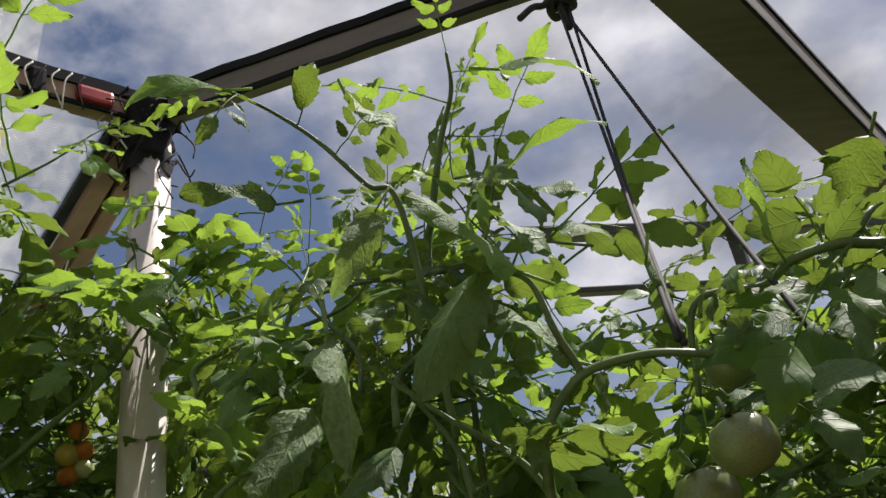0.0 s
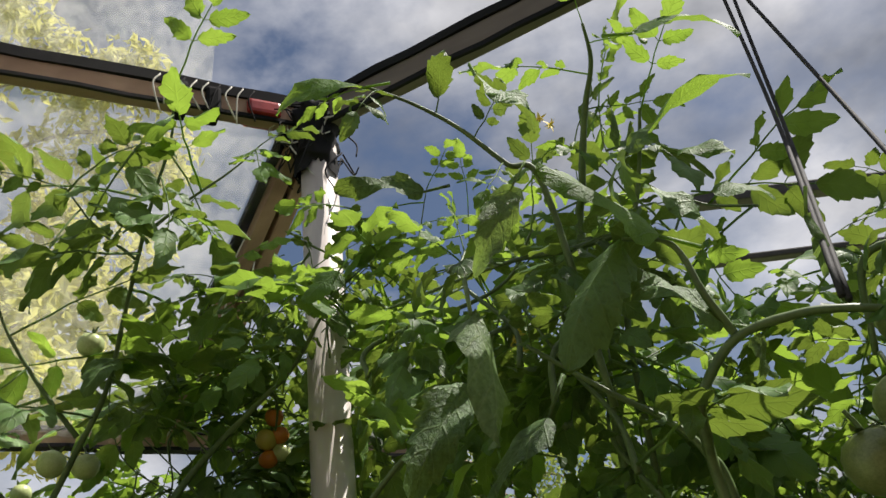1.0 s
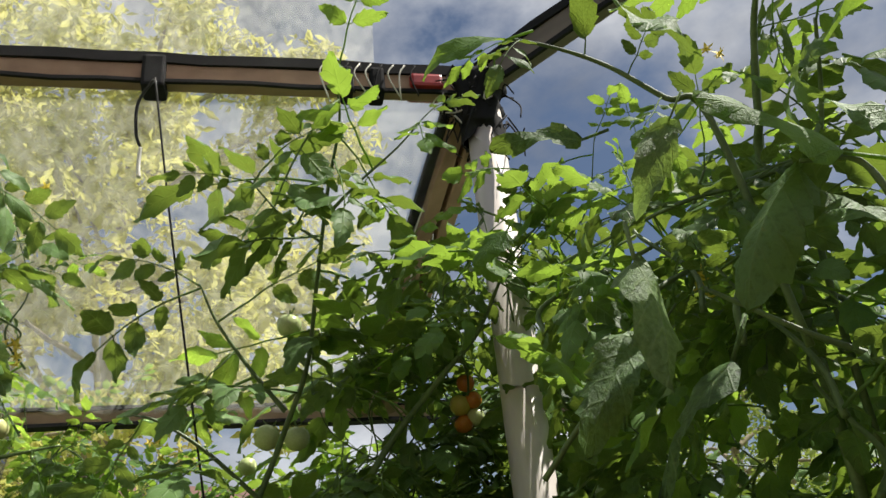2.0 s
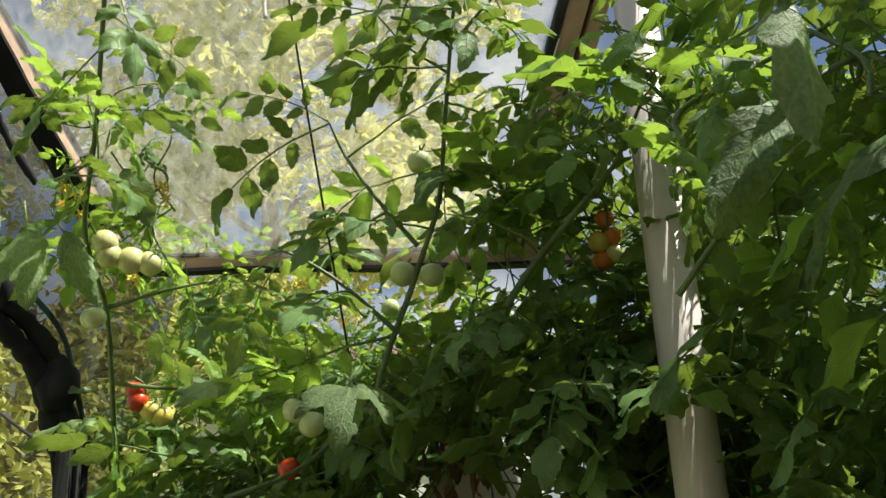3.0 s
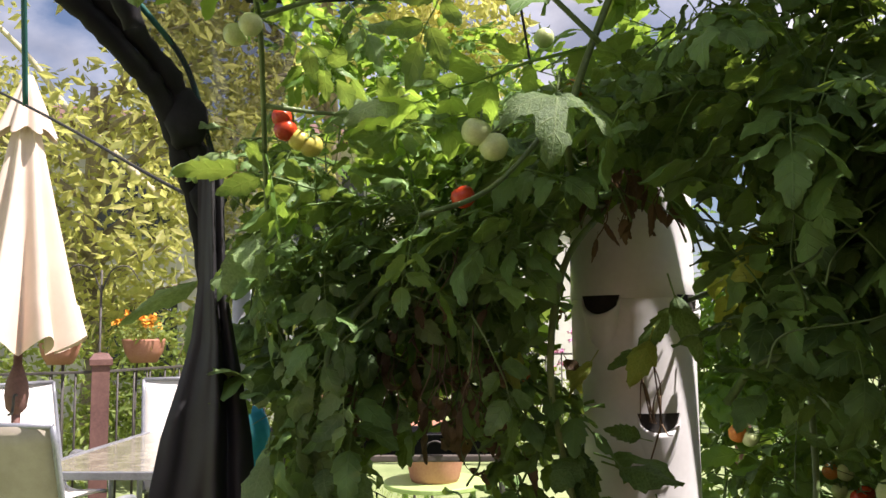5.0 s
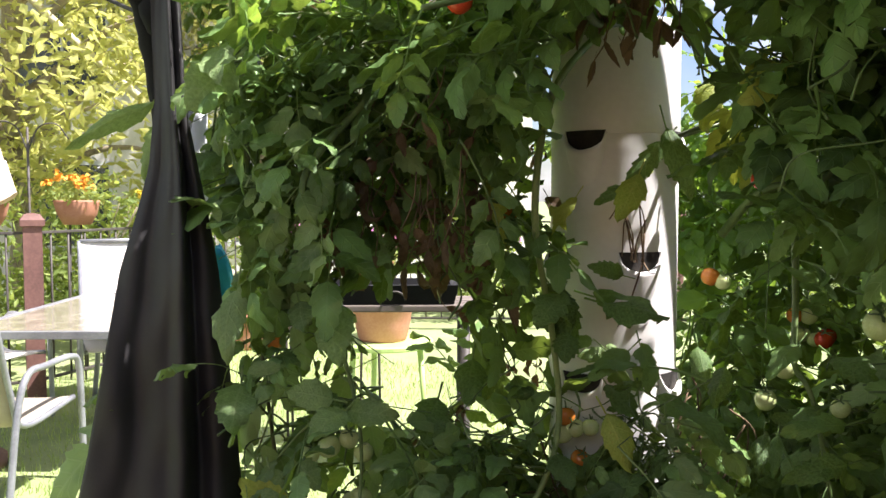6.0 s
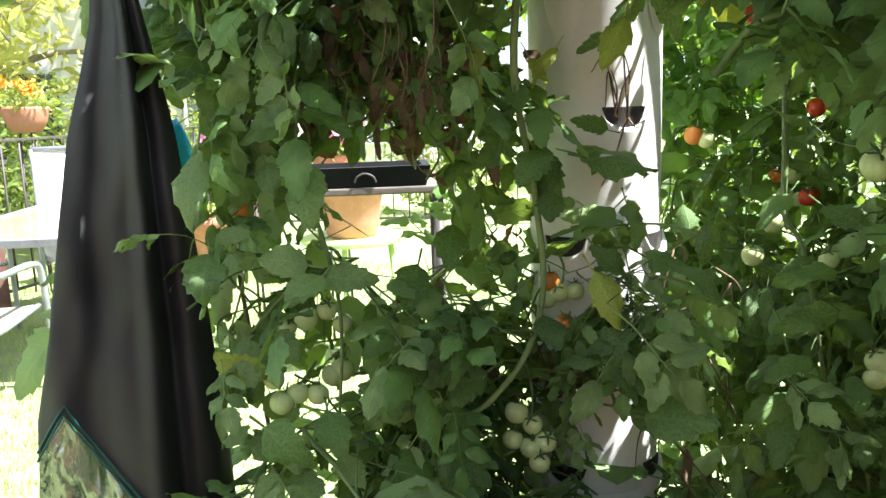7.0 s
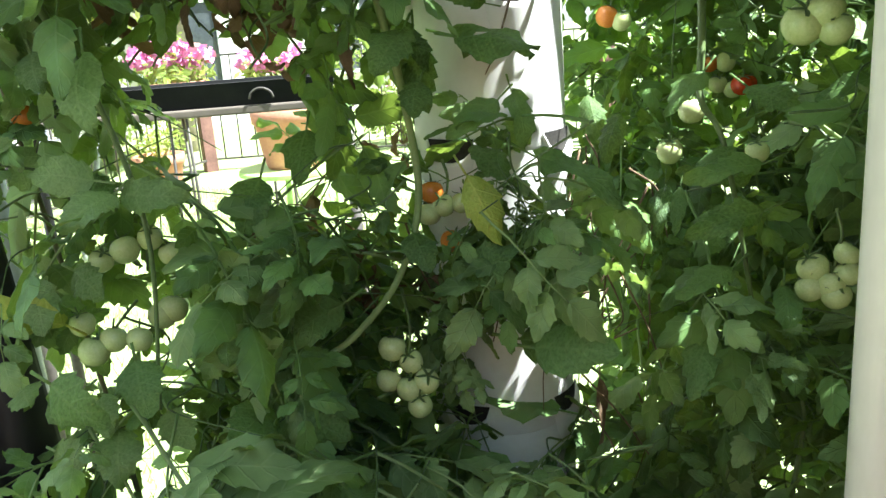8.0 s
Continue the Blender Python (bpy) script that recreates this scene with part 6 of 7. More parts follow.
# all pale leaves here: the lighter colour stands in for light on this foliage
shoots(front, rng, (-0.86, 1.06, 0.82), (0.18, 0.12, 0.14), 30, 0.2, lean=(0.1, -0.35, 0.1), sag=0.5, kinds=("leaf_pale",), size=0.248, gap=0.0715, **K)
shoots(front, rng, (-0.95, 1.05, 0.55), (0.30, 0.2, 0.2), 24, 0.25, kinds=("leaf_pale",), size=0.211, gap=0.065, **K)
shoots(front, rng, (-0.80, 1.13, 1.06), (0.09, 0.07, 0.14), 20, 0.18, lean=(0.1, -0.35, 0.1), sag=0.5, kinds=("leaf",), size=0.223, gap=0.065, **K)
shoots(front, rng, (-0.98, 1.16, 0.80), (0.20, 0.09, 0.22), 22, 0.2, kinds=("leaf",), size=0.223, gap=0.065, **K)
shoots(front, rng, (-0.74, 1.22, 0.56), (0.14, 0.10, 0.12), 14, 0.2, kinds=("leaf",), size=0.223, gap=0.065, **K)
big_leaves(front, rng, HERO_LOW_LEAF, "leaf", (0.3, -0.7, 0.5))
big_leaves(front, rng, HERO_LOW_LEAF2, "leaf", (0.3, -0.7, 0.5))
big_leaves(front, rng, HERO_TOWER, "leaf", (0.4, -0.7, 0.5))
big_leaves(front, rng, HERO_TOWER_YELLOW, "leaf_yellow", (0.4, -0.7, 0.3))
big_leaves(low, rng, HERO_DOOR_LOW, "leaf_pale", (0.4, -0.75, 0.4))
big_leaves(front, rng, HERO_YELLOW, "leaf_yellow", (0.3, -0.8, 0.3))
truss(front, rng, (-0.869, 1.134, 0.959), [(-0.870, 1.106, 0.892), (-0.847, 1.111, 0.876), (-0.868, 1.090, 0.857), (-0.844, 1.098, 0.847), (-0.827, 1.110, 0.854), (-0.829, 1.096, 0.828)], 0.032)
truss(front, rng, (-0.867, 1.244, 1.098), [(-0.877, 1.230, 1.058), (-0.878, 1.222, 1.031), (-0.862, 1.233, 1.041), (-0.841, 1.243, 1.043), (-0.850, 1.226, 0.996)], 0.031, ("fruit_orange", "fruit_green", "fruit_green", "fruit_green", "fruit_orange"))

shoots(low, rng, (-1.14, 1.10, 1.12), (0.10, 0.06, 0.22), 5, 0.18, lean=(0.1, -0.3, 0.0), sag=0.5, kinds=("leaf",), size=0.2, gap=0.055, **K)
shoots(low, rng, (-1.02, 1.08, 0.74), (0.18, 0.07, 0.10), 5, 0.18, lean=(0.1, -0.3, 0.0), sag=0.5, kinds=("leaf",), size=0.2, gap=0.055, **K)
shoots(front, rng, (-1.02, 1.22, 1.12), (0.10, 0.08, 0.20), 8, 0.2, kinds=("leaf", "leaf", "leaf_dry"), size=0.211, gap=0.065, **K)
shoots(front, rng, (-0.74, 1.17, 1.07), (0.06, 0.05, 0.08), 9, 0.14, lean=(0.1, -0.35, 0.1), sag=0.5, kinds=("leaf", "leaf", "leaf_pale"), size=0.174, gap=0.052, **K)
shoots(front, rng, (-0.95, 0.93, 0.78), (0.14, 0.06, 0.06), 16, 0.16, lean=(0.1, -0.5, 0.1), sag=0.4, kinds=("leaf_pale", "leaf"), size=0.211, gap=0.0585, **K)
shoots(front, rng, (-0.72, 1.10, 0.78), (0.10, 0.06, 0.06), 12, 0.16, lean=(0.1, -0.5, 0.1), sag=0.4, kinds=("leaf_pale", "leaf"), size=0.198, gap=0.0585, **K)
shoots(front, rng, (-0.79, 1.21, 1.08), (0.07, 0.03, 0.09), 22, 0.10, lean=(0.1, -0.35, 0.1), sag=0.5, kinds=("leaf", "leaf_pale"), size=0.115, gap=0.03, **K)
shoots(front, rng, (-0.79, 1.19, 0.88), (0.07, 0.03, 0.07), 14, 0.10, lean=(0.1, -0.35, 0.1), sag=0.5, kinds=("leaf", "leaf_pale"), size=0.115, gap=0.03, **K)
# shaded plants by the pole
stem(right, rng, [(-0.62, 1.15, 1.35), (-0.559, 1.119, 1.408), (-0.488, 1.132, 1.426), (-0.437, 1.132, 1.509)], 0.0065, 0.004, 0.06, 0.15)
big_leaves(right, rng, HERO_RIGHT, "leaf", (0.2, -0.6, 0.65))
big_leaves(right, rng, HERO_RIGHT_PALE, "leaf_pale", (0.3, -0.6, 0.6))
shoots(right, rng, (-0.63, 1.68, 1.04), (0.16, 0.06, 0.14), 11, 0.2, lean=(0.1, -0.3, 0.0), sag=0.5, kinds=("leaf",), size=0.22, gap=0.06, **K)
stem(right, rng, [(-0.59, 1.40, 1.4), (-0.577, 1.375, 1.232), (-0.564, 1.343, 1.162), (-0.533, 1.323, 1.106), (-0.50, 1.33, 0.9)], 0.006, 0.004, 0.06, 0.15)
shoots(right, rng, (-0.50, 1.22, 1.52), (0.14, 0.10, 0.16), 13, 0.22, kinds=("leaf", "leaf", "leaf", "leaf", "leaf", "leaf_yellow"), size=0.223, gap=0.0715, **K)
shoots(right, rng, (-0.46, 1.38, 1.20), (0.16, 0.12, 0.22), 28, 0.22, lean=(0.1, -0.35, 0.1), sag=0.5, kinds=("leaf", "leaf_pale"), size=0.242, gap=0.0715, **K)
shoots(right, rng, (-0.50, 1.50, 0.75), (0.25, 0.2, 0.28), 24, 0.24, kinds=("leaf", "leaf", "leaf_pale"), size=0.242, gap=0.0715, **K)
shoots(right, rng, (-0.58, 1.62, 1.45), (0.14, 0.12, 0.3), 18, 0.24, kinds=("leaf", "leaf_young"), size=0.242, gap=0.0715, **K)
for _p, _d, _k in (((-0.762, 1.562, 1.259), 0.034, "fruit_orange"), ((-0.742, 1.567, 1.251), 0.03, "fruit_green"), ((-0.591, 1.705, 1.300), 0.034, "fruit_red"), ((-0.596, 1.693, 1.143), 0.034, "fruit_red"), ((-0.579, 1.194, 1.423), 0.03, "fruit_red"),
                   ((-0.597, 1.415, 1.136), 0.034, "fruit_green"), ((-0.621, 1.401, 1.087), 0.034, "fruit_green"), ((-0.519, 1.425, 1.084), 0.03, "fruit_green")):
    tomato(right, rng, _p, _d, _k)
truss(right, rng, (-0.42, 1.37, 1.03), [(-0.440, 1.358, 0.960), (-0.406, 1.366, 0.978), (-0.420, 1.354, 0.942), (-0.441, 1.351, 0.938), (-0.404, 1.360, 0.956), (-0.414, 1.352, 0.932)], 0.034)
truss(right, rng, (-0.42, 1.26, 1.30), [(-0.446, 1.249, 1.238), (-0.417, 1.253, 1.233), (-0.427, 1.252, 1.250)], 0.038)
truss(right, rng, (-0.65, 1.76, 1.22), [(-0.663, 1.764, 1.174), (-0.639, 1.769, 1.174), (-0.649, 1.764, 1.139), (-0.626, 1.769, 1.130), (-0.605, 1.774, 1.138)], 0.034, ("fruit_orange", "fruit_green", "fruit_green", "fruit_green", "fruit_red"))
shoots(far, rng, (-0.816, 1.774, 1.449), (0.08, 0.08, 0.20), 16, 0.2, kinds=("leaf_young",), size=0.16, gap=0.045, **K)
shoots(deep, rng, (-0.25, 1.75, 1.40), (0.40, 0.16, 0.5), 46, 0.28, kinds=("leaf",), size=0.18, gap=0.05, **K)
shoots(deep, rng, (0.35, 1.55, 1.55), (0.45, 0.2, 0.40), 30, 0.28, kinds=("leaf",), size=0.18, gap=0.05, **K)
shoots(deep, rng, (-0.80, 1.95, 1.05), (0.22, 0.2, 0.6), 26, 0.26, kinds=("leaf", "leaf_young"), size=0.18, gap=0.05, **K)
shoots(deep, rng, (-0.55, 1.95, 0.9), (0.40, 0.2, 0.5), 34, 0.28, kinds=("leaf",), size=0.18, gap=0.05, **K)

# main stems: some rooted in the bed, some in the tower's slots
for _host, _pts in ((back, ((-0.05, 1.02, 1.7), (0.25, 1.05, 1.75), (0.68, 1.15, 1.75))), (left, ((-1.19, 0.87, 1.3),)), (deep, ((-0.25, 1.75, 1.5), (0.35, 1.55, 1.6), (-0.8, 1.95, 1.2)))):
    for _p in _pts:
        _q = Vector((_p[0] + rng.uniform(-.06, .06), _p[1] + rng.uniform(.02, .1), 0.02))
        stem(_host, rng, [_q, _q.lerp(Vector(_p), 0.4) + Vector((rng.uniform(-.04, .04), rng.uniform(-.02, .04), 0)), _p], 0.0055, 0.0035, 0.16, 0.17, ("leaf",), 0.3, mat="stem_old")
for _host, _a, _pts in ((low, -140, ((1.315, (-1.02, 0.99, 1.4)), (0.93, (-1.05, 0.95, 0.9)))), (front, -92, ((0.745, (-0.86, 1.06, 0.85)),)), (right, -2, ((1.505, (-0.5, 1.3, 1.5)), (1.505, (-0.6, 1.6, 1.5)))), (far, 120, ((1.4, (-1.1, 1.2, 1.75)), (1.4, (-0.8, 1.4, 1.8))))):
    for _z, _p in _pts:
        _q = TOWER + Vector((0.1 * math.cos(radians(_a)), 0.1 * math.sin(radians(_a)), _z - 0.01))
        stem(_host, rng, [_q, _q.lerp(Vector(_p), 0.5) + Vector((0, 0, 0.03)), _p], 0.0045, 0.003, 0.09, 0.16, ("leaf",), 0.3)
shoots(deep, rng, (-0.2, 2.0, 0.7), (0.45, 0.10, 0.5), 26, 0.26, kinds=("leaf",), size=0.19, gap=0.05, **K)

shoots(right, rng, (-0.48, 1.30, 1.80), (0.18, 0.07, 0.10), 15, 0.22, kinds=("leaf",), size=0.223, gap=0.065, **K)

# withered leaves, dead tendrils, blossoms and a fresh sprig
HERO_DRY = [
    (-0.700, 1.344, 0.784, -0.675, 1.293, 0.715, 0.022),
    (-1.043, 0.970, 1.559, -1.042, 0.952, 1.520, 0.030),
    (-1.055, 1.044, 1.421, -1.050, 1.023, 1.340, 0.030),
    (-1.109, 0.997, 1.444, -1.105, 0.978, 1.365, 0.030),
    (-1.113, 0.929, 1.373, -1.088, 0.924, 1.327, 0.030),
    (-0.706, 1.089, 1.674, -0.712, 1.073, 1.593, 0.030),
    (-0.724, 1.075, 1.691, -0.729, 1.060, 1.625, 0.025),
    (-0.913, 1.232, 1.401, -0.879, 1.217, 1.366, 0.030),
    (-0.116, 0.896, 1.849, -0.120, 0.906, 1.823, 0.040),
    (-0.910, 1.119, 1.259, -0.892, 1.102, 1.215, 0.020),
    (-0.925, 1.127, 1.257, -0.907, 1.130, 1.200, 0.020),
]
def withered(parent, r, centre, radii, count):
    """Curled dead leaves hanging from thin dry stalks."""
    rows = []
    for _ in range(count):
        a = Vector([c + r.uniform(-q, q) for c, q in zip(centre, radii)])
        b = a + Vector((r.uniform(-.02, .02), r.uniform(-.02, .02), -r.uniform(0.018, 0.045)))
        rows.append((*a, *b, r.uniform(0.008, 0.022)))
        t = a + Vector((r.uniform(-.02, .02), r.uniform(0, .03), r.uniform(0.05, 0.12)))
        V, F = tube([p - parent.location for p in smooth_path([t, t.lerp(a, 0.5) + Vector((0.008, 0, 0)), a], 4)], 0.0012, 0.0009, 4)
        obj("dry_stalk", V, F, "twig_dry", parent, label="dry brown stalk")
    big_leaves(parent, r, rows, "leaf_dry", (0.3, -0.8, 0.1))


withered(low, random.Random(41), (-1.008, 0.954, 1.409), (0.12, 0.05, 0.11), 40)
withered(front, random.Random(42), (-0.717, 1.065, 1.613), (0.07, 0.03, 0.04), 16)
big_leaves(low, rng, HERO_DRY, "leaf_dry", (0.3, -0.8, 0.1))


def flower_mesh():
    V, F = [], []
    for i in range(5):
        a = 2 * math.pi * i / 5
        c, s = math.cos(a), math.sin(a)
        o = len(V)
        for r, w, z in ((0.08, 0.10, 0.0), (0.3, 0.17, 0.05), (0.6, 0.11, 0.0), (0.85, 0.01, -0.12)):
            V += [(r * c - w * s, r * s + w * c, z), (r * c + w * s, r * s - w * c, z)]
        F += [(o + 2 * j, o + 2 * j + 1, o + 2 * j + 3, o + 2 * j + 2) for j in range(3)]
    tv, tf = tube([Vector((0, 0, -0.1)), Vector((0, 0, 0.25)), Vector((0, 0, 0.55))], 0.14, 0.05, 6)
    o = len(V)
    V += [tuple(v) for v in tv]
    F += [tuple(q + o for q in f) for f in tf]
    me = bpy.data.meshes.new("blossom")
    me.from_pydata(V, [], F)
    me.materials.append(MAT["petal"])
    return me


FLOWER = flower_mesh()
for _n, _p in enumerate([(-0.912, 0.553, 1.942), (-0.89, 0.665, 1.979), (-0.776, 0.588, 2.139), (-0.989, 0.695, 2.014), (-0.957, 0.672, 1.866), (-1.007, 1.043, 1.942), (-0.905, 0.676, 1.979), (-0.926, 0.565, 1.94), (-0.045, 0.725, 1.835), (-0.025, 0.723, 1.843), (0.023, 0.766, 2.095)]):
    _host = (left, far, near)[0 if _n < 8 else 2]
    for _k in range(3):
        _o = new("blossom", FLOWER)
        _o.parent = _host
        _q = Vector(_p) + Vector((rng.uniform(-.015, .015), rng.uniform(-.015, .015), rng.uniform(-.015, .015)))
        _o.matrix_basis = Matrix.Translation(_q - _host.location) @ Euler((rng.uniform(1.2, 2.6), rng.uniform(-.5, .5), rng.uniform(0, 6))).to_matrix().to_4x4() @ Matrix.Diagonal((0.012, 0.012, 0.012, 1))
        tagged(_o, "small yellow tomato blossom")
stem(right, rng, [(-0.45, 1.336, 0.669), (-0.444, 1.357, 0.768), (-0.461, 1.364, 0.837), (-0.47, 1.375, 0.869)], 0.0035, 0.0015, 0.03, 0.11, ("leaf_young",), 0.35, 1.0, 0.3)
stem(right, rng, [(-0.381, 1.343, 0.773), (-0.396, 1.345, 0.827), (-0.417, 1.358, 0.861)], 0.003, 0.0015, 0.03, 0.10, ("leaf_young",), 0.2, 1.0, 0.3)
for _k in range(9):
    _a = Vector((-0.79 + rng.uniform(-.012, .012), 1.295, 1.30))
    _b = _a + Vector((rng.uniform(-.02, .03), -0.012 - rng.uniform(0, .02), rng.uniform(-.07, .10)))
    _c = _b + Vector((rng.uniform(-.02, .02), -0.004, rng.uniform(-.10, .05)))
    V, F = tube([p - right.location for p in smooth_path([_a, _b, _c], 6)], 0.0016, 0.0008, 5)
    obj("dead_tendril", V, F, "twig_dry", right, label="dead brown tendril")
for _k in range(26):
    _a = Vector((rng.uniform(-.76, -.66), rng.uniform(1.25, 1.5), rng.uniform(0.75, 1.15)))
    _b = _a + Vector((rng.uniform(-.05, .05), rng.uniform(-.05, .05), rng.uniform(-.10, -.02)))
    _c = _b + Vector((rng.uniform(-.04, .04), rng.uniform(-.04, .04), rng.uniform(-.12, .02)))
    V, F = tube([p - right.location for p in smooth_path([_a, _b, _c], 5)], 0.0015, 0.0008, 4)
    obj("dead_tendril", V, F, "twig_dry", right, label="dead brown tendril")

# ---- the garden outside ----
def patio_umbrella():
    u = thing("patio_umbrella", (-4.79, 1.98, 0.0), "closed cream canvas patio umbrella on a dark pole", "umbrella")
    nu, zs = 96, 26
    V, F = [], []
    for j in range(zs + 1):
        v = j / zs
        z = 2.80 - 1.42 * v
        r = 0.03 + 0.25 * v ** 1.1
        for i in range(nu):
            a = 2 * math.pi * i / nu
            fold = 1 + (0.10 + 0.22 * v) * math.cos(8 * a) + 0.06 * v * math.sin(17 * a + 4 * v)
            drop = 0.05 * v * math.cos(8 * a) if v > 0.85 else 0
            V.append((r * fold * math.cos(a), r * fold * math.sin(a), z + drop))
    for j in range(zs):
        for i in range(nu):
            a, b = j * nu + i, j * nu + (i + 1) % nu
            F.append((a, b, b + nu, a + nu))
    obj("canopy", V, F, "canvas", u)
    V, F = [], []
    for j in range(9):
        v = j / 8
        for i in range(nu):
            a = 2 * math.pi * i / nu
            r = 0.025 + (0.115 + 0.03 * math.cos(8 * a)) * v
            V.append((r * math.cos(a), r * math.sin(a), 2.86 - 0.33 * v - 0.025 * v * math.cos(8 * a)))
    for j in range(8):
        for i in range(nu):
            a, b = j * nu + i, j * nu + (i + 1) % nu
            F.append((a, b, b + nu, a + nu))
    obj("vent_cap", V, F, "canvas", u, label="cream vent flap")
    V, F = lathe([(0.0, 0.0), (0.26, 0.0), (0.26, 0.05), (0.05, 0.10), (0.022, 0.12), (0.022, 2.86)], 20)
    obj("pole", V, F, "post", u)
    V, F = lathe([(0.022, 1.02), (0.05, 1.05), (0.06, 1.12), (0.055, 1.18), (0.03, 1.26), (0.022, 1.28)], 20)
    crank = obj("crank_box", V, F, "post", u)
    V, F = tube(smooth_path([(0.05, -0.02, 1.12), (0.09, -0.05, 1.12), (0.10, -0.06, 1.04), (0.13, -0.09, 1.03)], 4), 0.007, 0.007, 6)
    obj("crank_handle", V, F, "iron", crank)


patio_umbrella()


def patio_table():
    t = thing("patio_table", (-4.85, 2.89, 0.0), "patio table with mottled glass top and grey metal frame", "table")
    A = radians(37)
    ux, uy = Vector((math.cos(A), math.sin(A), 0)), Vector((-math.sin(A), math.cos(A), 0))

    def q(x, y, z):
        return ux * x + uy * y + Vector((0, 0, z))
    part("glass_top", beam_bm(q(-0.42, 0, 0.725), q(0.42, 0, 0.725), 1.7, 0.008, bev=0.003), "glass_top", t, "mottled glass top")
    for a, b in (((-.42, -.86), (.42, -.86)), ((.42, -.86), (.42, .86)), ((.42, .86), (-.42, .86)), ((-.42, .86), (-.42, -.86))):
        part("rim", beam_bm(q(*a, 0.715), q(*b, 0.715), 0.035, 0.04), "steel", t)
    for x in (-.36, .36):
        for y in (-.75, .75):
            V, F = tube(smooth_path([q(x, y, 0.70), q(x * 0.9, y * 0.95, 0.4), q(x * 1.05, y * 1.02, 0.0)], 6), 0.02, 0.017, 8)
            obj("leg", V, F, "steel", t)


patio_table()


def sling_chair(at, turn, mat, label, back=0.98):
    c = thing("patio_chair", at, label, "chair", "chairs round the patio table")
    c.rotation_euler = (0, 0, radians(turn))
    for s in (-1, 1):
        V, F = tube(smooth_path([(0.27 * s, -0.27, 0.0), (0.27 * s, -0.26, 0.35), (0.27 * s, -0.24, 0.58), (0.27 * s, -0.17, 0.635), (0.27 * s, 0.05, 0.635), (0.27 * s, 0.20, 0.62), (0.26 * s, 0.27, 0.45), (0.26 * s, 0.36, 0.0)], 6), 0.016, 0.016, 8)
        obj("arm_frame", V, F, "steel", c, label="grey metal arm and leg tube")
        V, F = tube(smooth_path([(0.24 * s, -0.24, 0.42), (0.24 * s, 0.18, 0.39), (0.24 * s, 0.28, 0.55), (0.24 * s, 0.42, back)], 6), 0.014, 0.014, 8)
        obj("side_rail", V, F, "steel", c)
    V, F = tube([Vector((-0.24, 0.42, back)), Vector((0.24, 0.42, back))], 0.014, 0.014, 8)
    obj("top_rail", V, F, "steel", c)
    path = smooth_path([(0, -0.24, 0.425), (0, 0.0, 0.40), (0, 0.18, 0.395), (0, 0.28, 0.55), (0, 0.42, back + 0.01)], 6)
    V, F = [], []
    for p in path:
        for k in range(7):
            x = -0.235 + 0.47 * k / 6
            V.append((x, p.y + 0.012 * math.sin(math.pi * k / 6), p.z - 0.012 * math.sin(math.pi * k / 6)))
    for i in range(len(path) - 1):
        for k in range(6):
            a = i * 7 + k
            F.append((a, a + 1, a + 8, a + 7))
    o = obj("sling", V, F, mat, c)
    so = o.modifiers.new("thickness", "SOLIDIFY")
    so.thickness = 0.004
    return c


sling_chair((-5.62, 2.55, 0), 95, "cushion", "patio chair with sunlit white sling seat", 1.10)
sling_chair((-5.25, 3.27, 0), 62, "cushion", "patio chair with sunlit white sling and high back", 1.10)
sling_chair((-4.20, 1.94, 0), 212, "sling", "patio chair with beige sling seat, back to the shelter", 1.05)



def garden_fence():
    f = thing("garden_fence", (-6.0, 3.05, 0.0), "iron railing fence with dark red posts", "fence")
    line = [Vector((-7.2, 0.2, 0)), Vector((-5.95, 3.04, 0)), Vector((-6.84, 6.28, 0)), Vector((-3.4, 8.6, 0)), Vector((0.6, 9.2, 0))]
    o = f.location
    for a, b in zip(line, line[1:]):
        part("rail", beam_bm(a - o + Vector((0, 0, 1.16)), b - o + Vector((0, 0, 1.16)), 0.03, 0.02), "iron", f)
        part("rail", beam_bm(a - o + Vector((0, 0, 0.12)), b - o + Vector((0, 0, 0.12)), 0.03, 0.02), "iron", f)
        n = int((b - a).length / 0.16)
        for i in range(1, n):
            p = a.lerp(b, i / n) - o
            V, F = tube([p + Vector((0, 0, 0.12)), p + Vector((0, 0, 1.16))], 0.008, 0.008, 6)
            obj("baluster", V, F, "iron", f)
    for p in line[1:]:
        V, F = lathe([(0.085, 0.0), (0.085, 1.20), (0.11, 1.21), (0.11, 1.25), (0.07, 1.29), (0.0, 1.30)], 4)
        V = [Matrix.Rotation(radians(20), 3, "Z") @ v + p - o for v in V]
        obj("post", V, F, "post", f, smooth=False)


garden_fence()


def clump(V, F, U, r, c, radii, n, size, slim=0.4):
    """Loose leaves strewn through an egg-shaped clump."""
    for _ in range(n):
        while True:
            q = Vector((r.uniform(-1, 1), r.uniform(-1, 1), r.uniform(-1, 1)))
            if q.length <= 1:
                break
        p = Vector(c) + Vector((q.x * radii[0], q.y * radii[1], q.z * radii[2]))
        d = Vector((r.gauss(0, 1), r.gauss(0, 1), r.gauss(-0.5, 0.6))).normalized()
        s = d.cross(Vector((r.gauss(0, 1), r.gauss(0, 1), r.gauss(0, 1)))).normalized()
        nn = d.cross(s)
        ln = size * r.uniform(0.6, 1.3)
        w = ln * slim
        o = len(V)
        V += [p, p + d * ln * 0.45 + s * w * 0.5 + nn * w * 0.12, p + d * ln, p + d * ln * 0.45 - s * w * 0.5 + nn * w * 0.12]
        U += [(0, 0), (0.5, 1), (1, 0), (0.5, -1)]
        F += [(o, o + 1, o + 2), (o, o + 2, o + 3)]


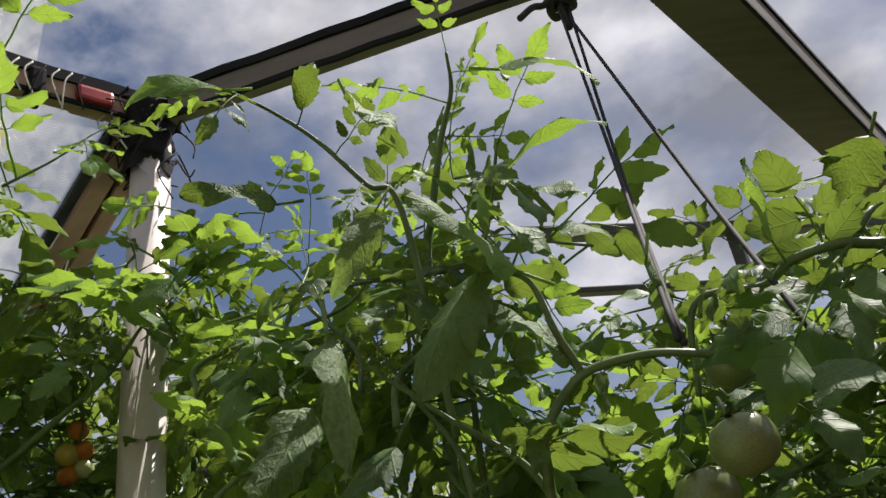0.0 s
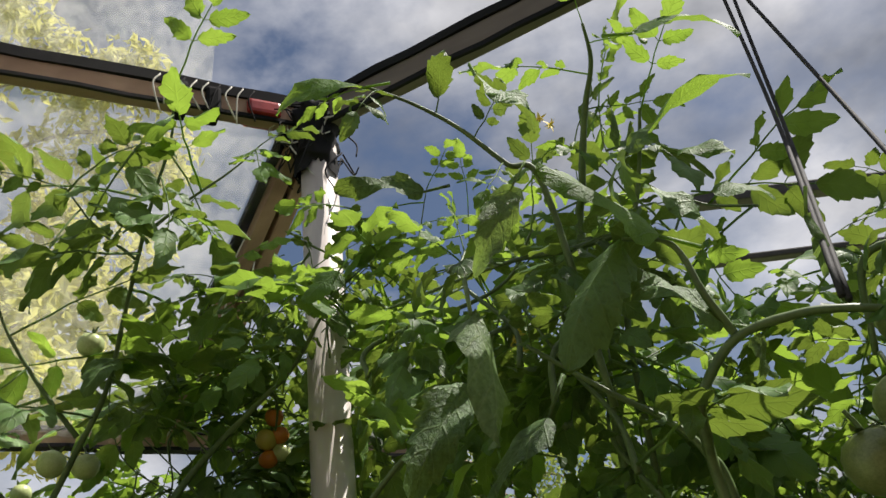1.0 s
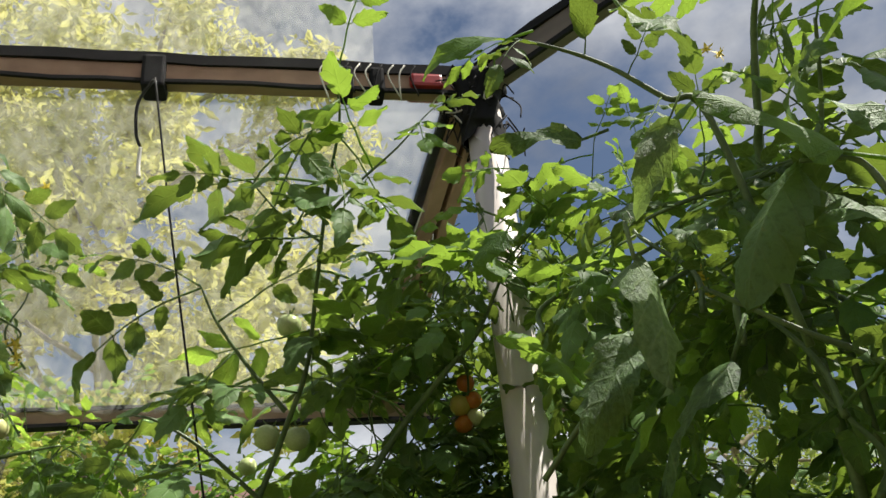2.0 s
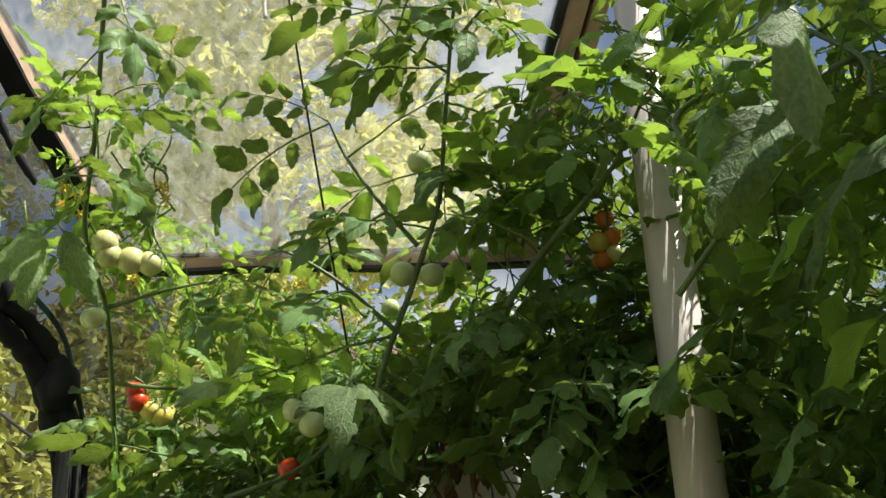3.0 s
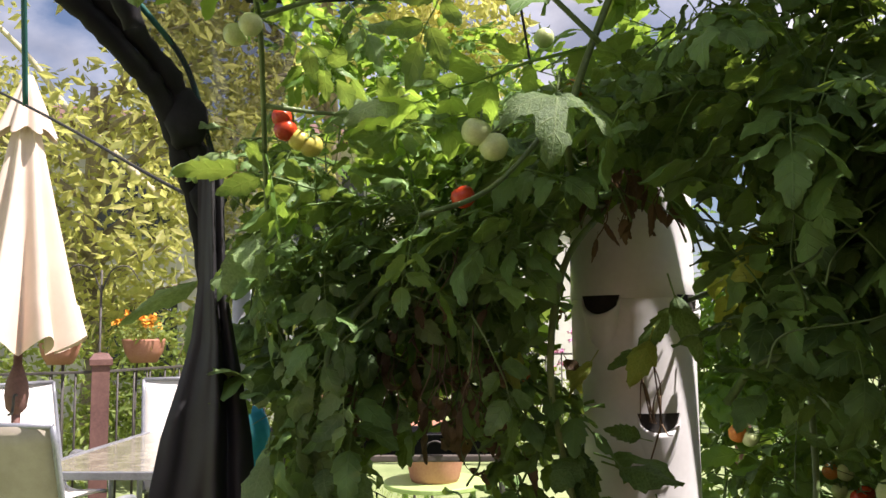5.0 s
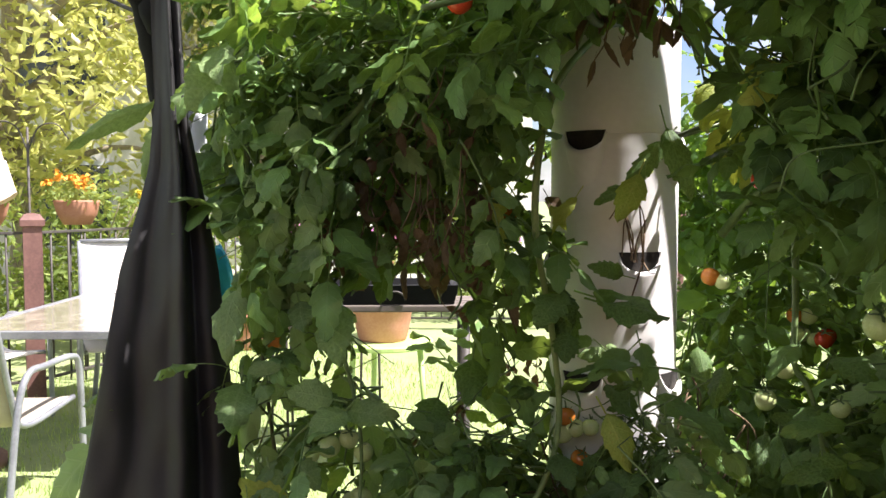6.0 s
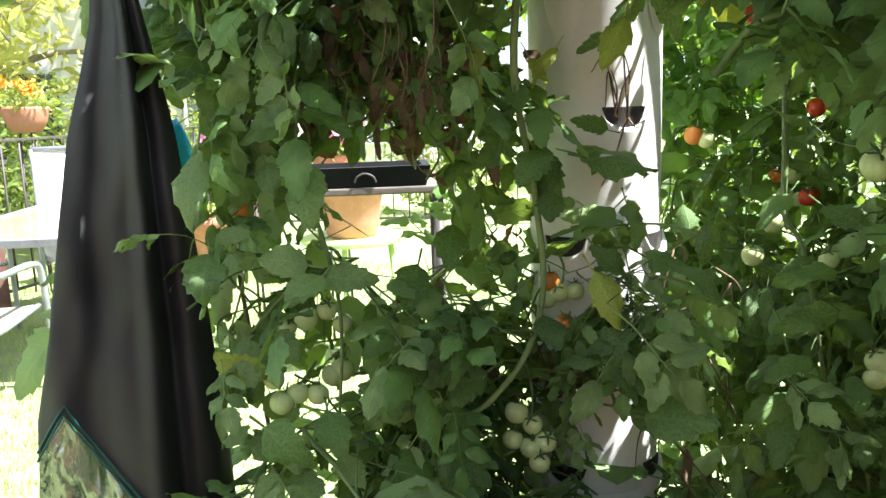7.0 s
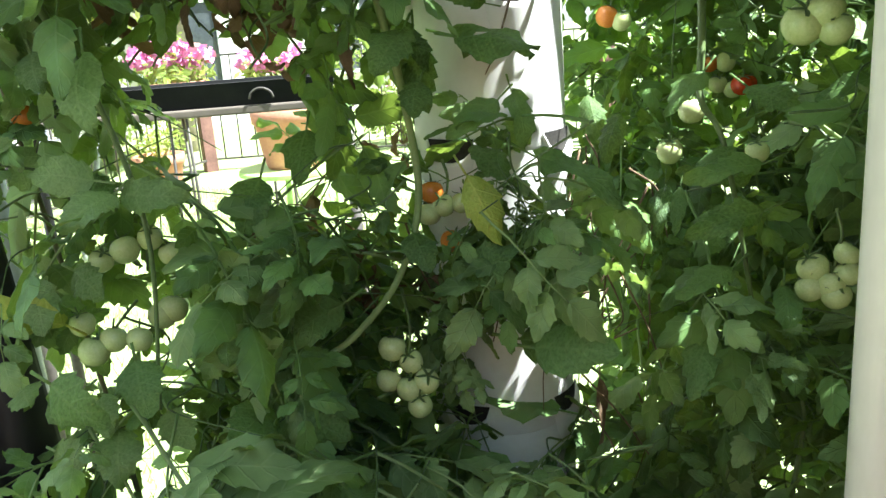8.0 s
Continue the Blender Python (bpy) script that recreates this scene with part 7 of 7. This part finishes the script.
def tree(at, label, height, spread, leaves, size, mat, seed, lean=(0, 0, 0), start=0.35, gap=None):
    r = random.Random(seed)
    t = thing("tree", at, label, "tree")

    def in_gap(p):
        """True inside the clear way through the crown."""
        if not gap:
            return False
        w = Vector(at) + p - Vector(gap[0])
        u = (Vector(gap[1]) - Vector(gap[0])).normalized()
        return (w - u * w.dot(u)).length < gap[2]

    top = Vector((lean[0], lean[1], height * 0.85))
    V, F = tube(smooth_path([Vector((0, 0, -0.1)), Vector((0.1, 0.05, height * 0.25)), top * 0.6, top], 8), 0.16, 0.04, 10, 0.08, r)
    obj("trunk", V, F, "bark", t)
    V, F, U = [], [], []
    n = 26
    for k in range(n):
        f = start + (1 - start) * k / n
        b = top * f
        a = k * 2.4 + r.uniform(-.4, .4)
        ln = spread * (1.05 - 0.55 * abs(f - 0.55)) * r.uniform(0.7, 1.1)
        e = b + Vector((math.cos(a) * ln, math.sin(a) * ln, ln * r.uniform(0.1, 0.6)))
        m = b.lerp(e, 0.5) + Vector((0, 0, 0.15 * ln))
        if not any(in_gap(p) for p in (m, m.lerp(e, 0.5), b.lerp(m, 0.5), e)):
            bv, bf = tube(smooth_path([b, m, e], 5), 0.05, 0.012, 6)
            obj("limb", bv, bf, "bark", t)
        for _ in range(9):
            s = r.uniform(0.35, 1.08)
            c = (b.lerp(m, s * 2) if s < 0.5 else m.lerp(e, s * 2 - 1)) + Vector((r.gauss(0, .3), r.gauss(0, .3), r.gauss(-0.1, .3)))
            if in_gap(c):
                continue
            clump(V, F, U, r, c, (0.42, 0.42, 0.34), leaves // (n * 9), size)
    obj("crown", V, F, mat, t, U, False)
    return t


tall_tree = tree((-8.4, 7.35, 0), "tall tree with fine yellow-green autumn leaves", 12.6, 3.9, 27000, 0.19, "tree_leaf", 4, gap=((-5.36, 2.42, 3.31), (-10.56, 4.76, 5.15), 0.66))
tree((-9.3, 4.6, 0), "leaning tree with drooping yellow-green leaves", 4.6, 2.5, 12000, 0.15, "tree_leaf", 9, (1.2, -0.6, 0), 0.3, gap=((-5.36, 2.42, 3.36), (-10.56, 4.76, 5.22), 0.58))
V, F = tube(smooth_path([Vector(p) - Vector((-8.4, 7.35, 0)) for p in ((-8.32, 2.83, 4.60), (-8.12, 3.08, 4.28), (-8.00, 3.36, 3.97), (-7.88, 3.66, 3.54), (-7.69, 3.99, 3.19), (-7.43, 4.43, 2.70), (-7.6, 5.7, 1.95), (-8.3, 7.25, 1.3))], 6), 0.02, 0.045, 8, 0.05, random.Random(3))
obj("limb", V, F, "pale_bark", tall_tree, label="pale slanting limb")
tree((-1.5, 13.5, 0), "green tree beyond the fence", 7.0, 2.2, 9000, 0.13, "shrub_leaf", 21)


def shrub(at, label, radii, n, seed, mat="shrub_leaf", size=0.09, bloom=None, blooms=0):
    r = random.Random(seed)
    s = thing("shrub", at, label, "shrub", "garden shrubs")
    for _ in range(7):
        a = r.uniform(0, 6.28)
        V, F = tube(smooth_path([(0, 0, 0), (0.2 * radii[0] * math.cos(a), 0.2 * radii[1] * math.sin(a), radii[2] * 0.8), (0.6 * radii[0] * math.cos(a), 0.6 * radii[1] * math.sin(a), radii[2] * 1.6)], 5), 0.014, 0.004, 5)
        obj("stem", V, F, "bark", s)
    V, F, U = [], [], []
    for _ in range(22):
        c = Vector((r.gauss(0, 0.45) * radii[0], r.gauss(0, 0.45) * radii[1], radii[2] * (1 + r.uniform(-0.85, 0.9))))
        clump(V, F, U, r, c, (radii[0] * 0.32, radii[1] * 0.32, radii[2] * 0.3), n // 22, size)
    obj("foliage", V, F, mat, s, U, False)
    if bloom:
        V, F, U = [], [], []
        for _ in range(blooms):
            c = Vector((r.gauss(0, 0.4) * radii[0], r.gauss(0, 0.4) * radii[1], radii[2] * (1 + r.uniform(-0.2, 1.0))))
            clump(V, F, U, r, c, (0.03, 0.03, 0.025), 14, 0.04, 0.8)
        obj("blossom", V, F, bloom, s, U, False, "bright blossoms")


shrub((-7.3, 4.2, 0), "leafy sunlit shrub behind the fence", (0.9, 0.8, 0.85), 2600, 31)
shrub((-7.6, 2.6, 0), "tall loose shrub behind the fence", (0.9, 0.9, 0.95), 2600, 32)
shrub((-8.0, 6.0, 0), "green shrub beside the fence", (0.9, 0.8, 0.8), 2200, 33)
shrub((-5.8, 8.3, 0), "green shrub with pink blossom behind the fence", (1.0, 0.7, 0.75), 2200, 34, bloom="flower_pink", blooms=26)
shrub((-2.6, 9.8, 0), "dark green shrub by the far fence", (1.2, 0.7, 0.9), 2200, 35)
shrub((0.4, 10.2, 0), "green hedge shrub by the far fence", (1.4, 0.7, 0.9), 2200, 36)


def flower_basket(at, seed, label, bloom, size=1.0, blooms=11):
    r = random.Random(seed)
    b = thing("flower_basket", at, label, "planter", "flower baskets")
    V, F = lathe([(0.0, 0.0), (0.10, 0.0), (0.14, 0.08), (0.165, 0.17), (0.17, 0.185), (0.155, 0.185), (0.15, 0.16), (0.0, 0.15)], 24)
    V = [Vector((v.x * size * (1 + 0.03 * math.sin(v.z * 90)), v.y * size * (1 + 0.03 * math.sin(v.z * 90)), v.z * size)) for v in V]
    obj("pot", V, F, "terracotta", b)
    V, F, U = [], [], []
    clump(V, F, U, r, (0, 0, 0.24 * size), (0.22 * size, 0.22 * size, 0.11 * size), 300, 0.06)
    obj("foliage", V, F, "shrub_leaf", b, U, False)
    V, F, U = [], [], []
    for _ in range(blooms):
        clump(V, F, U, r, (r.uniform(-.18, .18) * size, r.uniform(-.18, .18) * size, (0.28 + r.uniform(0, 0.1)) * size), (0.025, 0.025, 0.02), 16, 0.045, 0.8)
    obj("blossom", V, F, bloom, b, U, False)
    for k in range(3):
        a = k * 2.1
        V, F = tube([Vector((0.05 * math.cos(a), 0.05 * math.sin(a), 0)), Vector((0.07 * math.cos(a), 0.07 * math.sin(a), -at[2]))], 0.008, 0.008, 5)
        obj("stand_leg", V, F, "iron", b)


flower_basket((-6.27, 3.56, 1.20), 1, "terracotta basket of orange marigolds on a thin stand", "flower_orange")
flower_basket((-6.55, 3.02, 1.20), 2, "terracotta basket of orange flowers by the railing", "flower_orange", 0.9)
flower_basket((-6.0, 4.1, 1.15), 3, "small terracotta pot of yellow flowers", "petal", 0.8)


def trellis():
    t = thing("garden_trellis", (-6.42, 3.27, 0.0), "thin dark iron trellis with curled arms", "trellis")
    V, F = tube([Vector((0, 0, 0)), Vector((0, 0, 1.93))], 0.010, 0.010, 6)
    obj("upright", V, F, "iron", t)
    for s in (-1, 1):
        V, F = tube(smooth_path([(0, 0, 1.75), (0.03 * s, 0.07 * s, 1.93), (0.08 * s, 0.18 * s, 1.96), (0.11 * s, 0.26 * s, 1.85)], 6), 0.007, 0.006, 6)
        obj("curl", V, F, "iron", t)


trellis()


def big_pot(at, s, label, seed, leafy=True, bloom=None):
    r = random.Random(seed)
    p = thing("flower_pot", at, label, "flower pot", "terracotta pots")
    V, F = lathe([(0.0, 0.0), (0.125 * s, 0.0), (0.135 * s, 0.02 * s), (0.15 * s, 0.09 * s), (0.17 * s, 0.22 * s), (0.185 * s, 0.23 * s), (0.19 * s, 0.30 * s), (0.17 * s, 0.30 * s), (0.16 * s, 0.24 * s), (0.0, 0.23 * s)], 28)
    obj("pot", V, F, "terracotta", p)
    if leafy:
        V, F, U = [], [], []
        clump(V, F, U, r, (0, 0, (0.30 if bloom else 0.42) * s), (0.2 * s, 0.2 * s, 0.18 * s), 260, 0.07)
        obj("foliage", V, F, "shrub_leaf", p, U, False)
    if bloom:
        V, F, U = [], [], []
        for _ in range(70):
            clump(V, F, U, r, (r.gauss(0, .17) * s, r.gauss(0, .17) * s, (0.30 + r.uniform(-0.22, 0.24)) * s), (0.03, 0.03, 0.025), 16, 0.045, 0.8)
        obj("blossom", V, F, bloom, p, U, False)


def plant_bench():
    """A narrow slatted bench with a black tray and its wire handle."""
    b = thing("plant_bench", (-1.62, 1.72, 0.0), "narrow dark weathered bench holding a black plastic tray with a handle", "bench")
    w = Vector((math.cos(radians(38)), math.sin(radians(38)), 0))
    n = Vector((-w.y, w.x, 0))
    for k in range(4):
        o = n * (0.055 * k)
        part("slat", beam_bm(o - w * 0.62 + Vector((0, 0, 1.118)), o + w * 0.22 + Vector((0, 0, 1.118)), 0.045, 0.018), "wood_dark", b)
    for k in (-0.56, 0.18):
        for q in (0.0, 0.165):
            V, F = tube([w * k + n * q + Vector((0, 0, -0.02)), w * k + n * q + Vector((0, 0, 1.11))], 0.013, 0.013, 8)
            obj("leg", V, F, "iron", b)
        part("brace", beam_bm(w * k + Vector((0, 0, 1.098)), w * k + n * 0.165 + Vector((0, 0, 1.098)), 0.03, 0.02), "iron", b)
    t = thing("plastic_tray", (-1.62, 1.72, 1.128), "shallow black plastic tray with a grey wire handle", "tray")
    outer = [(x, y, z) for z, g in ((0.0, 0.0), (0.05, 0.012)) for x, y in ((-0.5 - g, -0.01 - g), (0.15 + g, -0.01 - g), (0.15 + g, 0.17 + g), (-0.5 - g, 0.17 + g))]
    inner = [(x, y, z) for z, g in ((0.05, -0.008), (0.006, -0.018)) for x, y in ((-0.5 - g, -0.01 - g), (0.15 + g, -0.01 - g), (0.15 + g, 0.17 + g), (-0.5 - g, 0.17 + g))]
    V = [w * x + n * y + Vector((0, 0, z)) for x, y, z in outer + inner]
    F = [(3, 2, 1, 0), (12, 13, 14, 15)]
    for r in (0, 4, 8):
        F += [(r + k, r + (k + 1) % 4, r + 4 + (k + 1) % 4, r + 4 + k) for k in range(4)]
    obj("tray", V, F, "black", t, smooth=False)
    V, F = tube(smooth_path([w * (0.026 * math.cos(a)) + n * -0.024 + Vector((0, 0, 0.012 + 0.022 * math.sin(a))) for a in (0, 0.6, 1.2, 1.57, 1.94, 2.54, 3.14)], 4), 0.0028, 0.0028, 8)
    obj("handle", V, F, "iron", t, label="grey wire handle")


plant_bench()
flower_basket((-3.62, 3.20, 0.93), 51, "pot of bright pink flowers on a thin stand", "flower_pink", 0.9, 32)
flower_basket((-3.35, 3.62, 0.91), 52, "pot of pale pink flowers on a thin stand", "flower_pink", 0.8, 26)


def plant_stand(at, r, h):
    p = thing("plant_stand", at, "low pale green painted plant stand on the lawn", "plant stand")
    V, F = lathe([(0.0, h - 0.025), (r - 0.004, h - 0.025), (r, h - 0.02), (r, h - 0.004), (r - 0.004, h), (0.0, h)], 28)
    obj("top", V, F, "lime_paint", p, smooth=False)
    for k in range(3):
        a = k * 2.094 + 0.4
        V, F = tube([Vector((0.75 * r * math.cos(a), 0.75 * r * math.sin(a), h - 0.02)), Vector((0.95 * r * math.cos(a), 0.95 * r * math.sin(a), -0.03))], 0.016, 0.012, 8)
        obj("leg", V, F, "lime_paint", p)


plant_stand((-3.08, 3.40, 0.0), 0.27, 0.655)
big_pot((-3.08, 3.40, 0.655), 0.97, "round terracotta pot on a pale green plant stand", 53, False)
big_pot((-6.3, 5.2, 0.0), 1.2, "terracotta pot by the fence", 54)


def house():
    h = thing("house", (-12.5, 7.0, 0.0), "pale stucco house with brown roof beyond the garden", "house")
    A = radians(-30)
    M = Matrix.Rotation(A + radians(90), 4, "Z")

    def box(name, x0, x1, y0, y1, z0, z1, mat, parent, label=""):
        bm = bmesh.new()
        bmesh.ops.create_cube(bm, size=1)
        for v in bm.verts:
            v.co = Vector(((x0 + x1) / 2 + v.co.x * (x1 - x0), (y0 + y1) / 2 + v.co.y * (y1 - y0), (z0 + z1) / 2 + v.co.z * (z1 - z0)))
        bmesh.ops.transform(bm, matrix=M, verts=bm.verts)
        return part(name, bm, mat, parent, label)
    box("wall", -8, 8, -0.5, 5, -0.1, 4.66, "stucco", h)
    bm = bmesh.new()
    vs = [bm.verts.new(M @ Vector(p)) for p in ((-8.4, -1.0, 4.56), (8.4, -1.0, 4.56), (8.4, 5.5, 4.56), (-8.4, 5.5, 4.56), (-8.4, 2.2, 5.6), (8.4, 2.2, 5.6))]
    for f in ((0, 1, 5, 4), (2, 3, 4, 5), (0, 4, 3), (1, 2, 5), (3, 2, 1, 0)):
        bm.faces.new([vs[i] for i in f])
    part("roof", bm, "roof", h)
    for x in (-6, -3, 0, 3, 6):
        for z in (0.7, 2.9):
            w = box("window", x - 0.6, x + 0.6, -0.55, -0.45, z, z + 1.2, "pane", h)
            for a, b, c, d in ((-0.66, -0.6, 0, 1.2), (0.6, 0.66, 0, 1.2), (-0.66, 0.66, -0.06, 0), (-0.66, 0.66, 1.2, 1.26), (-0.02, 0.02, 0, 1.2)):
                box("frame", x + a, x + b, -0.60, -0.46, z + c, z + d, "alu", w)


house()
cable = thing("garden_line", (-1.55, 0.87, 1.73), "thin black line strung out to the garden", "line")
cord_part(cable, "strand", [(-1.36, 0.865, 1.66), (-1.55, 0.87, 1.73), (-2.36, 0.90, 2.06), (-4.6, 1.0, 2.9)], 0.0035)
cord_part(cable, "hanging_cord", [(-2.104, 0.842, 2.296), (-2.190, 0.894, 1.991)], 0.0069, "green_trim", "dark green hanging cord")
cloth = thing("cloth", (-1.475, 1.02, 1.30), "small bright blue cloth tied to the door post", "cloth")


def hang_cloth():
    V, F = [], []
    for j in range(9):
        for i in range(9):
            u, v = i / 8, j / 8
            V.append((0.004 + 0.05 * u * (0.4 + 0.6 * v) + 0.006 * math.sin(v * 6), -0.012 + 0.05 * u * (0.3 + v) + 0.008 * math.sin(u * 9 + v * 3), -0.11 * v + 0.02 * u))
    for j in range(8):
        for i in range(8):
            a = j * 9 + i
            F.append((a, a + 1, a + 10, a + 9))
    o = obj("fabric", V, F, "blue", cloth)
    so = o.modifiers.new("thickness", "SOLIDIFY")
    so.thickness = 0.002


hang_cloth()
